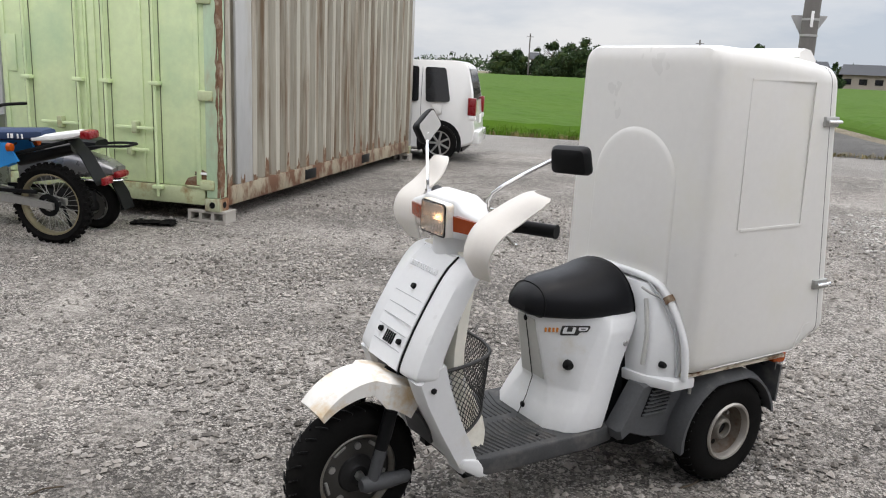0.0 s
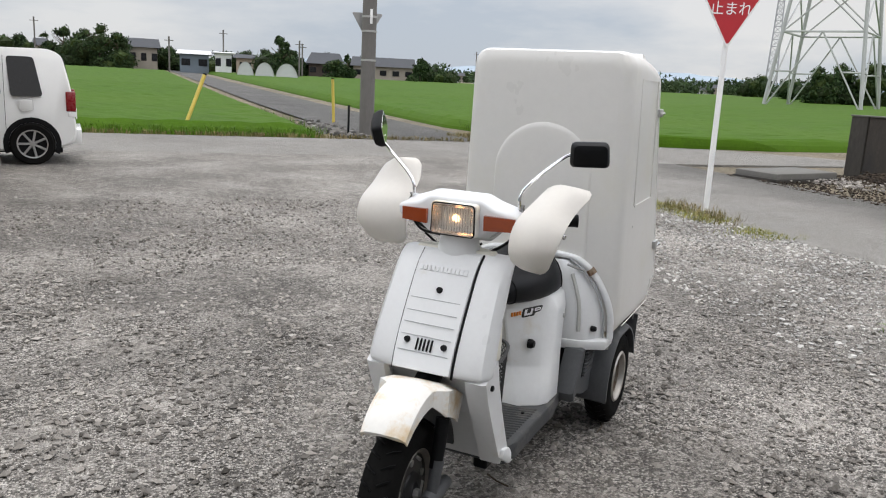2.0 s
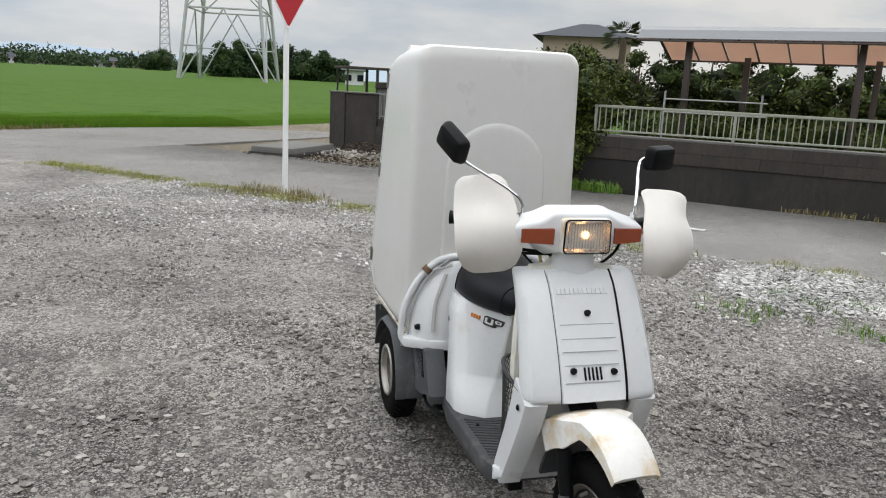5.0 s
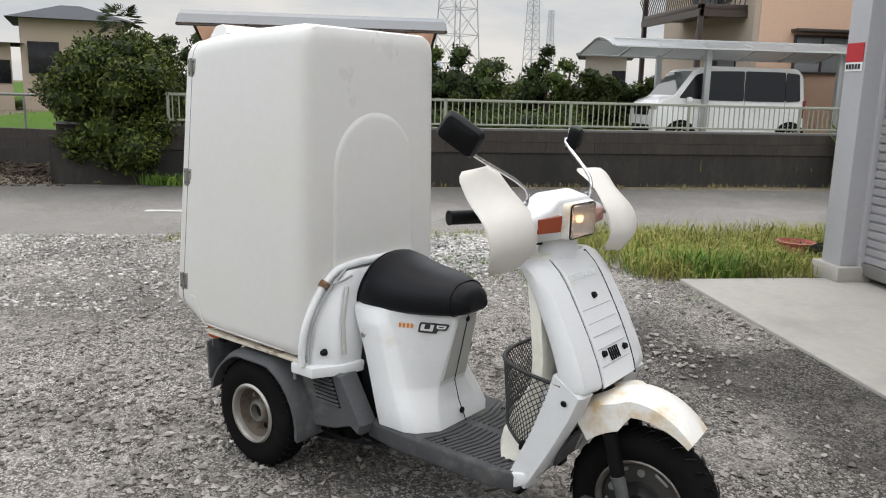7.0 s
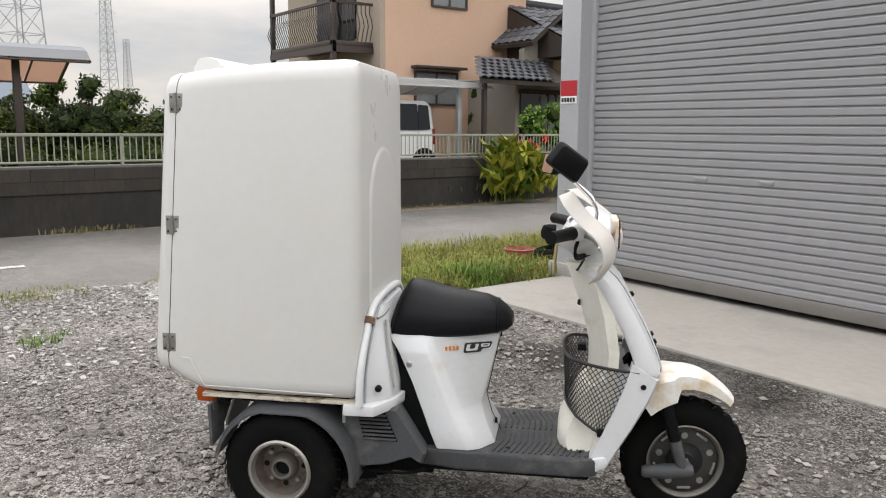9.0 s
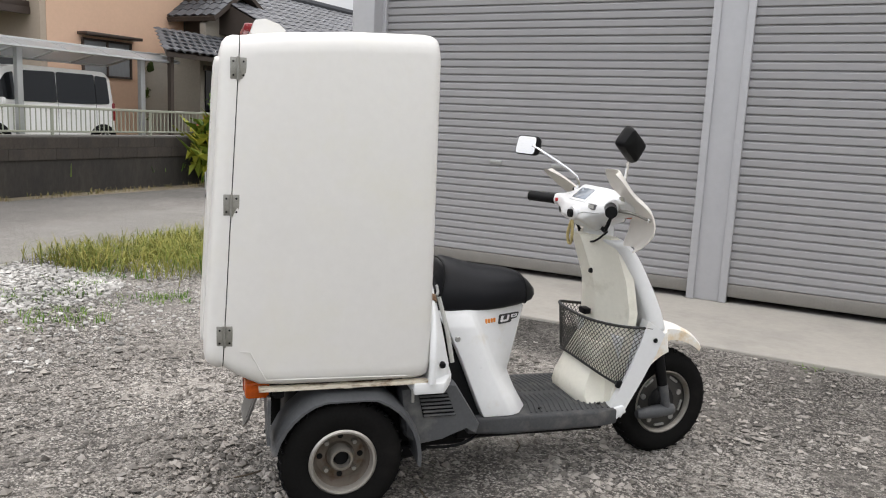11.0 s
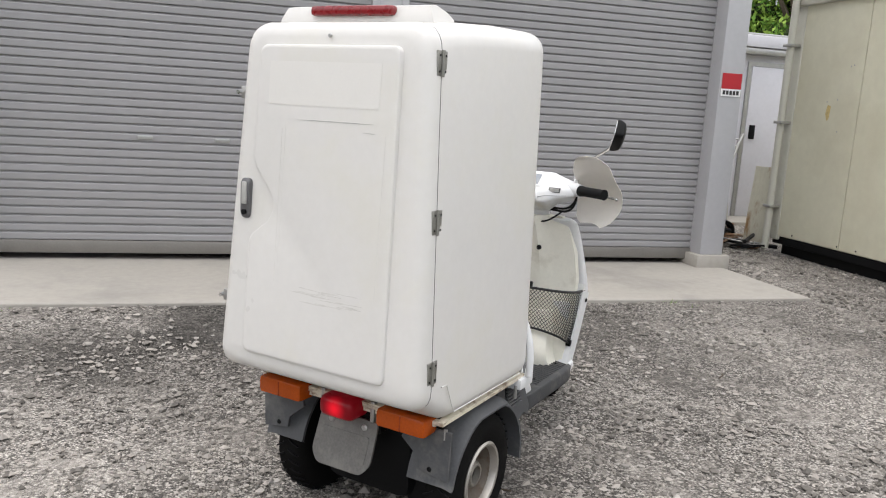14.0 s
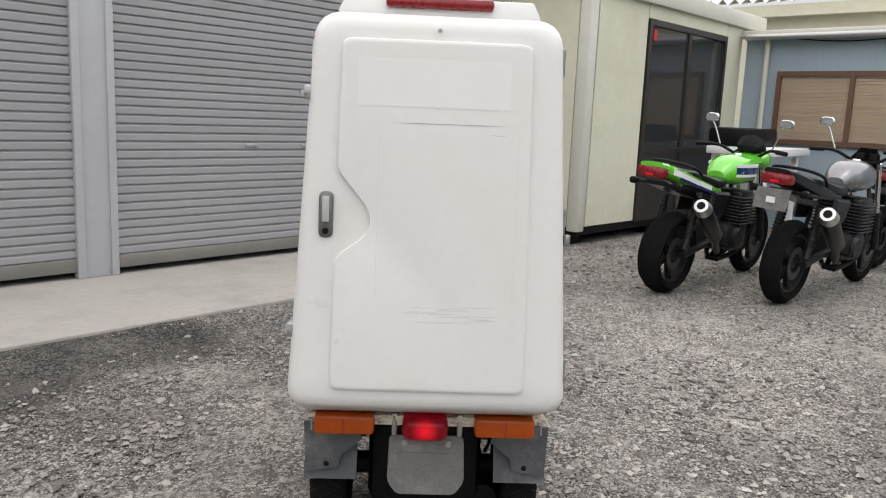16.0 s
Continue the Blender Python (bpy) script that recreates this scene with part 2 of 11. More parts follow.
    # ragged patches scale the colour: damp by the apron, elsewhere just darker or paler
    for px, py, pr, deep in damp_and_tone:
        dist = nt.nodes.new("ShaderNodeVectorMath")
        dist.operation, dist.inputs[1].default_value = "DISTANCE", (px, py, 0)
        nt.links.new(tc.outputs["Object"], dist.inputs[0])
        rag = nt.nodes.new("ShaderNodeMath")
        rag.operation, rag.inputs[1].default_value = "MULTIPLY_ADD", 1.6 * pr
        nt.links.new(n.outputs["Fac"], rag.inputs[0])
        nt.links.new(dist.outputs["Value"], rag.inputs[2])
        patch_tone = nt.nodes.new("ShaderNodeMapRange")
        patch_tone.inputs["From Min"].default_value, patch_tone.inputs["From Max"].default_value = pr * 1.4, pr * 1.95
        patch_tone.inputs["To Min"].default_value, patch_tone.inputs["To Max"].default_value = deep, 1.0
        nt.links.new(rag.outputs[0], patch_tone.inputs["Value"])
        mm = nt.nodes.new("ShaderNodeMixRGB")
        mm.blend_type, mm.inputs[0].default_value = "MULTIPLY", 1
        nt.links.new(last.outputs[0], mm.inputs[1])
        nt.links.new(patch_tone.outputs[0], mm.inputs[2])
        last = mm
    nt.links.new(last.outputs[0], b.inputs["Base Color"])
    low = nt.nodes.new("ShaderNodeMath")
    low.operation, low.inputs[1].default_value = "MULTIPLY_ADD", 1.1
    nt.links.new(n3.outputs["Fac"], low.inputs[0])
    nt.links.new(n2.outputs["Fac"], low.inputs[2])
    hgt = nt.nodes.new("ShaderNodeMath")
    hgt.operation = "ADD"
    nt.links.new(v.outputs["Distance"], hgt.inputs[0])
    nt.links.new(low.outputs[0], hgt.inputs[1])
    bp = nt.nodes.new("ShaderNodeBump")
    bp.inputs["Strength"].default_value, bp.inputs["Distance"].default_value = 0.75, 0.011
    nt.links.new(hgt.outputs[0], bp.inputs["Height"])
    nt.links.new(bp.outputs[0], b.inputs["Normal"])
    return m


WHITE = material("white_frp", (0.685, 0.675, 0.652), 0.3, var=0.03, scale=3, stain=(0.66, 0.645, 0.575), stain_scale=3.0, stain_at=(0.5, 0.85), bump=0.02, bump_scale=25)
WHITE_BODY = material("white_scooter_plastic", (0.725, 0.735, 0.742), 0.3, var=0.03, scale=5, stain=(0.60, 0.56, 0.47), stain_scale=6, stain_at=(0.60, 0.85))
CREAM = material("yellowed_plastic", (0.83, 0.815, 0.775), 0.4, var=0.04, scale=6, stain=(0.62, 0.43, 0.19), stain_scale=6.5, stain_at=(0.49, 0.68))
RUSTY_WHITE = material("rust_stained_white_edge", (0.66, 0.61, 0.50), 0.7, var=0.15, scale=14, stain=(0.17, 0.085, 0.035), stain_scale=12, stain_at=(0.5, 0.64), stretch=(1, 1, 3))
INNER = material("aged_inner_panel", (0.75, 0.73, 0.645), 0.5, var=0.05, scale=6, stain=(0.45, 0.42, 0.33), stain_scale=5, stain_at=(0.55, 0.8))
GUARD = material("milky_hand_guard", (0.83, 0.795, 0.74), 0.5, var=0.03, scale=5, transmission=0.22)
RESIDUE = material("sticker_residue", (0.712, 0.70, 0.67), 0.33, var=0.02, scale=14)
EDGE_SHADE = material("faint_edge_shade", (0.64, 0.63, 0.60), 0.5, var=0.1, scale=30)
LOCK = material("lock_grey", (0.13, 0.13, 0.135), 0.4, metal=0.4, var=0.1, scale=20)
SMEAR = material("faint_glue_smear", (0.585, 0.575, 0.545), 0.7, var=0.15, scale=40)
SMUDGE = material("grey_tape_smudge", (0.40, 0.40, 0.38), 0.8, var=0.3, scale=30)
BLACK = material("black_vinyl", (0.006, 0.0065, 0.008), 0.33, var=0.2, scale=12, bump=0.05, bump_scale=350, spec=0.2)
RUBBER = material("tyre_rubber", (0.009, 0.0088, 0.0086), 0.9, spec=0.05, var=0.25, scale=10, bump=0.1, bump_scale=160, stain=(0.016, 0.015, 0.014), stain_scale=8, stain_at=(0.55, 0.8))
DARK = material("dark_plastic", (0.006, 0.0063, 0.007), 0.5, var=0.2, scale=10, spec=0.14)
GREY = material("grey_plastic", (0.078, 0.081, 0.086), 0.55, spec=0.3, var=0.15, scale=9, stain=(0.2, 0.195, 0.185), stain_scale=6, stain_at=(0.55, 0.8))
MAT_GREY = material("grey_floor_mat", (0.062, 0.064, 0.067), 0.7, spec=0.25, var=0.2, scale=12, stain=(0.16, 0.15, 0.14), stain_scale=9, stain_at=(0.5, 0.8))
STEEL = material("grey_wheel_steel", (0.24, 0.225, 0.20), 0.5, metal=0.6, var=0.2, scale=20, stain=(0.22, 0.16, 0.09), stain_scale=16, stain_at=(0.55, 0.75))
RIM_LIP = material("dull_silver_rim", (0.40, 0.38, 0.35), 0.42, metal=0.7, var=0.15, scale=20)
SEAT_VINYL = material("seat_vinyl", (0.006, 0.0065, 0.0085), 0.42, spec=0.2, var=0.15, scale=14, bump=0.05, bump_scale=220)
RIM_BROWN = material("rusty_dust_rim", (0.17, 0.145, 0.12), 0.6, metal=0.4, var=0.25, scale=18, stain=(0.10, 0.06, 0.035), stain_scale=25, stain_at=(0.5, 0.7))
RIM_DARK = material("dark_pressed_rim", (0.062, 0.060, 0.056), 0.45, metal=0.5, var=0.2, scale=18)
CHROME = material("chrome", (0.75, 0.75, 0.76), 0.15, metal=1.0, var=0.05, scale=20)
HINGE = material("tarnished_hinge_steel", (0.30, 0.295, 0.27), 0.5, metal=0.7, var=0.25, scale=40)
ZINC = material("dull_zinc", (0.42, 0.42, 0.41), 0.42, metal=0.8, var=0.15, scale=30)
RUST = material("rusted_steel", (0.16, 0.085, 0.045), 0.85, metal=0.1, var=0.35, scale=25, stain=(0.35, 0.30, 0.22), stain_scale=12, stain_at=(0.5, 0.7), bump=0.3, bump_scale=120)
ENGINE = material("engine_alloy", (0.026, 0.026, 0.027), 0.5, metal=0.6, var=0.25, scale=18)
ORANGE = material("amber_lens", (0.40, 0.066, 0.004), 0.22, var=0.2, scale=14, spec=0.3, coat=0.1)
AMBER_DARK = material("dark_amber_lens", (0.30, 0.050, 0.010), 0.22, var=0.12, scale=40, coat=0.5)
RED = material("red_lens", (0.20, 0.004, 0.008), 0.28, var=0.15, scale=40, coat=0.15)
TAIL_GLASS = material("lit_red_lens", (0.15, 0.002, 0.007), 0.3, var=0.15, scale=40, spec=0.25, emit=(1, 0.01, 0.028), power=0.1)
glow_near(TAIL_GLASS, (-0.325, 0.006, 0.446), 0.045, 0.05, 0.75)
TAIL_LIT = material("lit_tail_bulb", (0.4, 0.006, 0.012), 0.35, spec=0.25, emit=(1, 0.016, 0.035), power=0.36)
LAMP_LIT = material("lit_headlamp_bulb", (1, 0.6, 0.25), 0.4, emit=(1, 0.60, 0.30), power=6.0)
LENS = material("ribbed_headlamp_glass", (0.78, 0.70, 0.56), 0.12, metal=0.5, var=0.25, scale=14, coat=0.8, stretch=(1, 6, 1))
MIRROR = material("mirror_glass", (0.9, 0.9, 0.9), 0.03, metal=1.0, var=0.0)
DIAL = material("blue_grey_dial", (0.17, 0.20, 0.235), 0.12, var=0.1, coat=0.8)
MESH_BLACK = material("black_wire", (0.015, 0.015, 0.015), 0.55)
BAR_ORANGE = material("orange_print", (0.70, 0.24, 0.03), 0.5)
BAR_BLACK = material("black_print", (0.02, 0.02, 0.02), 0.5)
STRAP = material("worn_yellow_strap", (0.40, 0.32, 0.14), 0.8, var=0.25, scale=30)

# a last figure under 1 darkens its patch, over 1 pales it
GRAVEL = gravel_material("crushed_stone", (0.105, 0.098, 0.09), (0.268, 0.249, 0.226), (0.52, 0.49, 0.45), fine=110.0, patch=0.8, damp_and_tone=((-0.5, 2.25, 0.5, 0.42), (0.15, 2.3, 0.5, 0.42), (1.5, -2.2, 0.8, 0.72), (0.3, -0.3, 0.6, 0.72), (1.3, -0.9, 0.8, 0.7), (-2.2, -1.6, 0.7, 0.75), (-0.9, 1.6, 0.5, 0.7), (2.9, 0.3, 0.8, 1.3), (-1.3, 1.75, 0.5, 0.72), (-0.2, 1.5, 0.45, 0.8), (-1.2, 0.4, 0.5, 1.2), (2.6, -4.2, 0.9, 0.8), (-3.0, -3.4, 0.8, 1.2), (-4.15, 2.05, 0.42, 0.4), (1.35, 1.9, 1.15, 0.74), (2.3, 2.4, 0.9, 0.85), (-0.35, -1.35, 0.7, 1.18)))
ASPHALT = gravel_material("old_asphalt", (0.19, 0.181, 0.168), (0.288, 0.274, 0.254), (0.385, 0.37, 0.343), fine=170, patch=0.35)
# the same asphalt, set darker towards the wall and paler towards the yard
ASPHALT_ROAD = gravel_material("banded_worn_asphalt", (0.19, 0.181, 0.168), (0.288, 0.274, 0.254), (0.385, 0.37, 0.343), fine=170, patch=0.35)
tone_band(ASPHALT_ROAD, -8.3, -5.6, 0.52, 1.08)
ASPHALT_LANE = gravel_material("dark_lane_asphalt", (0.07, 0.068, 0.066), (0.115, 0.112, 0.107), (0.18, 0.176, 0.168), fine=140, patch=0.5)
EARTH = gravel_material("dry_earth", (0.10, 0.085, 0.06), (0.20, 0.17, 0.12), (0.34, 0.29, 0.21), fine=60, patch=0.5)
CONCRETE = material("floor_concrete", (0.37, 0.35, 0.315), 0.8, var=0.10, scale=1.6, bump=0.1, bump_scale=90, stain=(0.26, 0.25, 0.23), stain_scale=1.3, stain_at=(0.5, 0.75))
WALL_DARK = material("stained_retaining_concrete", (0.040, 0.036, 0.031), 0.9, var=0.4, scale=1.5, bump=0.2, bump_scale=40, stain=(0.022, 0.021, 0.020), stain_scale=1.1, stain_at=(0.40, 0.62), stretch=(1, 1, 0.4))
BLOCK = material("weathered_block", (0.050, 0.042, 0.035), 0.92, var=0.35, scale=3, bump=0.25, bump_scale=90, random_tint=0.12, stain=(0.028, 0.027, 0.026), stain_scale=1.3, stain_at=(0.42, 0.62), stretch=(1, 1, 0.5))
BLOCK_LIGHT = material("grey_block", (0.135, 0.132, 0.12), 0.92, var=0.18, scale=3, bump=0.25, bump_scale=90, random_tint=0.1, stain=(0.12, 0.115, 0.11), stain_scale=1.6, stain_at=(0.5, 0.72), stretch=(1, 1, 0.4))
SHUTTER = material("grey_shutter_paint", (0.285, 0.28, 0.285), 0.45, var=0.06, scale=3, random_tint=0.03, stretch=(0.4, 1, 1))
SHUTTER_FOOT = material("dull_brown_shutter_foot", (0.20, 0.19, 0.175), 0.5, metal=0.3, var=0.12, scale=6)
POST = material("pale_grey_steel_paint", (0.41, 0.41, 0.425), 0.4, var=0.05, scale=2)
SIGN_RED = material("red_sign_paint", (0.42, 0.013, 0.022), 0.4, var=0.08, scale=6)
SIGN_WHITE = material("white_sign_paint", (0.80, 0.80, 0.80), 0.4, var=0.04, scale=6)
GREEN_C = material("pale_green_container_paint", (0.63, 0.735, 0.43), 0.5, var=0.1, scale=1.2, stain=(0.46, 0.60, 0.36), stain_scale=1.4, stain_at=(0.48, 0.72), bump=0.06, bump_scale=8)
GREY_C = material("faded_container_paint", (0.41, 0.415, 0.41), 0.6, var=0.10, scale=1.5, stain=(0.33, 0.27, 0.18), stain_scale=2.4, stain_at=(0.5, 0.72), stretch=(1, 1, 0.25))
STREAK = material("rust_streaked_paint", (0.43, 0.46, 0.31), 0.7, var=0.2, scale=2, stain=(0.20, 0.085, 0.035), stain_scale=4, stain_at=(0.42, 0.56), stretch=(1, 1, 0.3), bump=0.2, bump_scale=60)
HUT = material("cream_hut_panel", (0.64, 0.62, 0.485), 0.55, var=0.06, scale=1.0, stain=(0.53, 0.50, 0.37), stain_scale=0.9, stain_at=(0.45, 0.8))
HUT_TRIM = material("cream_hut_trim", (0.56, 0.55, 0.48), 0.5, var=0.05, scale=2, stain=(0.35, 0.25, 0.12), stain_scale=5, stain_at=(0.66, 0.75))
GLASS_DARK = material("dark_window_glass", (0.03, 0.032, 0.034), 0.06, var=0.2, scale=3, spec=0.7)
BRONZE = material("dark_bronze_frame", (0.035, 0.03, 0.027), 0.45, metal=0.3, var=0.1)


# ---- building helpers ----
def thing(name, label, category, m=None, group="", kind=""):
    ob = new(name)
    ob.empty_display_size = 0.1
    if m is not None:
        ob.matrix_world = m
    return tagged(ob, label, category, group, kind)


def mesh_of(name, bm, mat, smooth=False):
    bmesh.ops.recalc_face_normals(bm, faces=bm.faces)
    me = bpy.data.meshes.new(name)
    bm.to_mesh(me)
    bm.free()
    me.materials.append(mat)
    if smooth:
        me.polygons.foreach_set("use_smooth", [True] * len(me.polygons))
        me.set_sharp_from_angle(angle=radians(38))
    return me


def part(name, bm, mat, parent=None, label="", smooth=True):
    ob = new(name, mesh_of(name, bm, mat, smooth))
    if parent is not None:
        ob.parent = parent
    return tagged(ob, label)


def setting(name, bm, mat, label, category, smooth=False):
    return tagged(new(name, mesh_of(name, bm, mat, smooth)), label, category, kind="structure")


def box(lo, hi, r=0.0, seg=2, bm=None):
    own = bm is None
    bm = bm or bmesh.new()
    v = [bm.verts.new((x, y, z)) for x in (lo[0], hi[0]) for y in (lo[1], hi[1]) for z in (lo[2], hi[2])]
    for f in ((0, 1, 3, 2), (4, 6, 7, 5), (0, 4, 5, 1), (2, 3, 7, 6), (0, 2, 6, 4), (1, 5, 7, 3)):
        bm.faces.new([v[i] for i in f])
    if own and r > 0:
        bmesh.ops.bevel(bm, geom=list(bm.edges), offset=r, segments=seg, affect="EDGES", profile=0.5)
    return bm


def boxes(items, r=0.0):
    bm = bmesh.new()
    for lo, hi in items:
        box(lo, hi, bm=bm)
    if r > 0:
        bmesh.ops.bevel(bm, geom=list(bm.edges), offset=r, segments=1, affect="EDGES", profile=0.5)
    return bm


def loft(loops, cap=True, bm=None, closed=True):
    """Skin from loop to loop; all have the same number of points."""
    bm = bm or bmesh.new()
    rows = [[bm.verts.new(p) for p in lp] for lp in loops]
    n = len(rows[0])
    for a, b in zip(rows, rows[1:]):
        for i in range(n if closed else n - 1):
            j = (i + 1) % n
            bm.faces.new((a[i], a[j], b[j], b[i]))
    if cap and closed:
        bm.faces.new(list(reversed(rows[0])))
        bm.faces.new(rows[-1])
    return bm


def prism(outline, axis, a, b, r=0.0, seg=2):
    """An outline in the two other axes, drawn out along one axis."""
    def put(u, v, w):
        return {"x": (w, u, v), "y": (u, w, v), "z": (u, v, w)}[axis]
    bm = loft([[put(u, v, a) for u, v in outline], [put(u, v, b) for u, v in outline]])
    if r > 0:
        bmesh.ops.bevel(bm, geom=list(bm.edges), offset=r, segments=seg, affect="EDGES", profile=0.5)
    return bm


def tube(points, r, seg=8, bm=None, cap=True):
    """A pipe through the points; r is one radius or one a point."""
    pts = [Vector(p) for p in points]
    rs = r if isinstance(r, (list, tuple)) else [r] * len(pts)
    loops, side = [], None
    for i, p in enumerate(pts):
        d = (pts[min(i + 1, len(pts) - 1)] - pts[max(i - 1, 0)]).normalized()
        if side is None:
            side = d.orthogonal().normalized()
        side = (side - d * side.dot(d)).normalized()
        up = d.cross(side)
        loops.append([p + (side * math.cos(2 * math.pi * k / seg) + up * math.sin(2 * math.pi * k / seg)) * rs[i] for k in range(seg)])
    return loft(loops, cap=cap, bm=bm)


def lathe(profile, axis="y", centre=(0, 0, 0), seg=40, bm=None, closed=False):
    """Turn a profile of (radius, offset along the axis)."""
    bm = bm or bmesh.new()
    c = Vector(centre)
    rings = []
    for k in range(seg):
        a = 2 * math.pi * k / seg
        ca, sa = math.cos(a), math.sin(a)
        ring = []
        for rad, off in profile:
            p = {"y": (rad * ca, off, rad * sa), "z": (rad * ca, rad * sa, off), "x": (off, rad * ca, rad * sa)}[axis]
            ring.append(bm.verts.new(c + Vector(p)))
        rings.append(ring)
    m = len(profile)
    for k in range(seg):
        a, b = rings[k], rings[(k + 1) % seg]
        for i in range(m if closed else m - 1):
            j = (i + 1) % m
            bm.faces.new((a[i], a[j], b[j], b[i]))
    bmesh.ops.remove_doubles(bm, verts=bm.verts, dist=1e-5)
    return bm


def curve(points, n=6):
    """A smooth line through the points."""
    P = [Vector(p) for p in points]
    out = []
    for i in range(len(P) - 1):
        a, b, c, d = P[max(i - 1, 0)], P[i], P[i + 1], P[min(i + 2, len(P) - 1)]
        for k in range(n):
            t = k / n
            out.append(0.5 * ((2 * b) + (c - a) * t + (2 * a - 5 * b + 4 * c - d) * t * t + (3 * b - a - 3 * c + d) * t ** 3))
    return out + [P[-1]]


def rounded(outline, r, seg=4):
    """An outline with rounded corners."""
    out = []
    n = len(outline)
    for i in range(n):
        p, a, b = Vector(outline[i]), Vector(outline[i - 1]), Vector(outline[(i + 1) % n])
        ra = min(r, (a - p).length * 0.45, (b - p).length * 0.45)
        p0, p1 = p + (a - p).normalized() * ra, p + (b - p).normalized() * ra
        for k in range(seg + 1):
            t = k / seg
            out.append(tuple((1 - t) ** 2 * p0 + 2 * t * (1 - t) * p + t * t * p1))
    return out


def moved(bm, m):
    bmesh.ops.transform(bm, matrix=m, verts=bm.verts)
    return bm


def from_arrays(name, verts, faces, mat, smooth=False):
    me = bpy.data.meshes.new(name)
    me.from_pydata(verts.tolist() if hasattr(verts, "tolist") else verts, [], faces.tolist() if hasattr(faces, "tolist") else faces)
    me.materials.append(mat)
    if smooth:
        me.polygons.foreach_set("use_smooth", [True] * len(me.polygons))
    return me


# ---- ground ----
def sheet(outline, z, step=0.0):
    bm = bmesh.new()
    bm.faces.new([bm.verts.new((x, y, z)) for x, y in outline])
    return bm


def lot_rise(x, y):
    """Gravel is banked against the edge of the apron."""
    return 0.042 * max(0.0, min(1.0, (y - 2.25) / 0.3)) * max(0.0, min(1.0, (x + 2.5) / 0.15, (3.95 - x) / 0.15))


def gentle_lot():
    """The gravel yard: a fine grid with slight hollows."""
    xs, ys = np.linspace(-4.55, 14, 150), np.linspace(-11.6, 9, 165)
    X, Y = np.meshgrid(xs, ys)
    Z = np.zeros_like(X)
    for i in range(X.shape[0]):
        for j in range(X.shape[1]):
            x, y = X[i, j], Y[i, j]
            edge = min(1, max(0, (x + 4.55) / 1.0)) * min(1, max(0, (y + 11.6) / 1.0))
            Z[i, j] = lot_rise(x, y) + edge * (0.012 * noise.noise((x * 0.7, y * 0.7, 3)) + 0.006 * noise.noise((x * 2.6, y * 2.6, 5)))
    V = np.stack([X, Y, Z], -1).reshape(-1, 3)
    w = len(xs)
    i, j = np.meshgrid(np.arange(len(ys) - 1), np.arange(w - 1), indexing="ij")
    a = (i * w + j).reshape(-1)
    F = np.stack([a, a + 1, a + w + 1, a + w], 1)
    return from_arrays("gravel_lot", V, F, GRAVEL, True)


def ground_z(x, y):
    """The plain rises very slightly away from the yard."""
    return -0.06 + 0.011 * min(max(0.0, math.hypot(x - 2, y - 1) - 17), 140)


def ground():
    bm = bmesh.new()
    rings = [0.5, 6, 12, 17, 20, 25, 32, 42, 60, 85, 120, 157, 300, 800, 3000]
    rows = []
    for r in rings:
        rows.append([bm.verts.new((2 + r * math.cos(a), 1 + r * math.sin(a), ground_z(2 + r, 1))) for a in np.linspace(0, 2 * math.pi, 72, endpoint=False)])
    bm.faces.new(rows[0])
    for a, b in zip(rows, rows[1:]):
        for i in range(72):
            bm.faces.new((a[i], a[(i + 1) % 72], b[(i + 1) % 72], b[i]))
    return bm


setting("ground", ground(), EARTH, "flat dry earth reaching to the horizon", "ground")
tagged(new("pavement_gravel", gentle_lot()), "grey crushed-stone yard with worn, moist, darker and paler patches", "gravel yard", kind="structure")
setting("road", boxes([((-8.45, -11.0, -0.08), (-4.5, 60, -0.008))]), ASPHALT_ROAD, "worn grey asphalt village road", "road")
setting("road_cross", boxes([((-60, -15.6, -0.08), (40, -10.98, -0.01))]), ASPHALT, "worn grey asphalt road beside the paddies", "road")
lane = bmesh.new()
lane_rows = []
for n_, a_, b_ in ((-15.58, -2.9, -7.4), (-18, -2.7, -6.3), (-21, -2.55, -5.9), (-31, -2.0, -5.2), (-45, -1.5, -4.5), (-70, -0.6, -3.4), (-100, 0.5, -2.1), (-150, 2.3, -0.2)):
    z_ = max(-0.02, ground_z(-4, n_) + 0.05)
    lane_rows.append((lane.verts.new((a_, n_, z_)), lane.verts.new((b_, n_, z_))))
for p_, q_ in zip(lane_rows, lane_rows[1:]):
    lane.faces.new((p_[0], q_[0], q_[1], p_[1]))
setting("road_farm", lane, ASPHALT_LANE, "narrow asphalt farm lane between paddies", "road")
setting("pavement_slab", box((-2.42, 2.58, -0.05), (3.85, 4.3, 0.06), 0.008), CONCRETE, "pale concrete apron along the garage", "concrete apron")

# ---- garage with two roller shutters ----
GN = 3.97   # the plane of the shutters


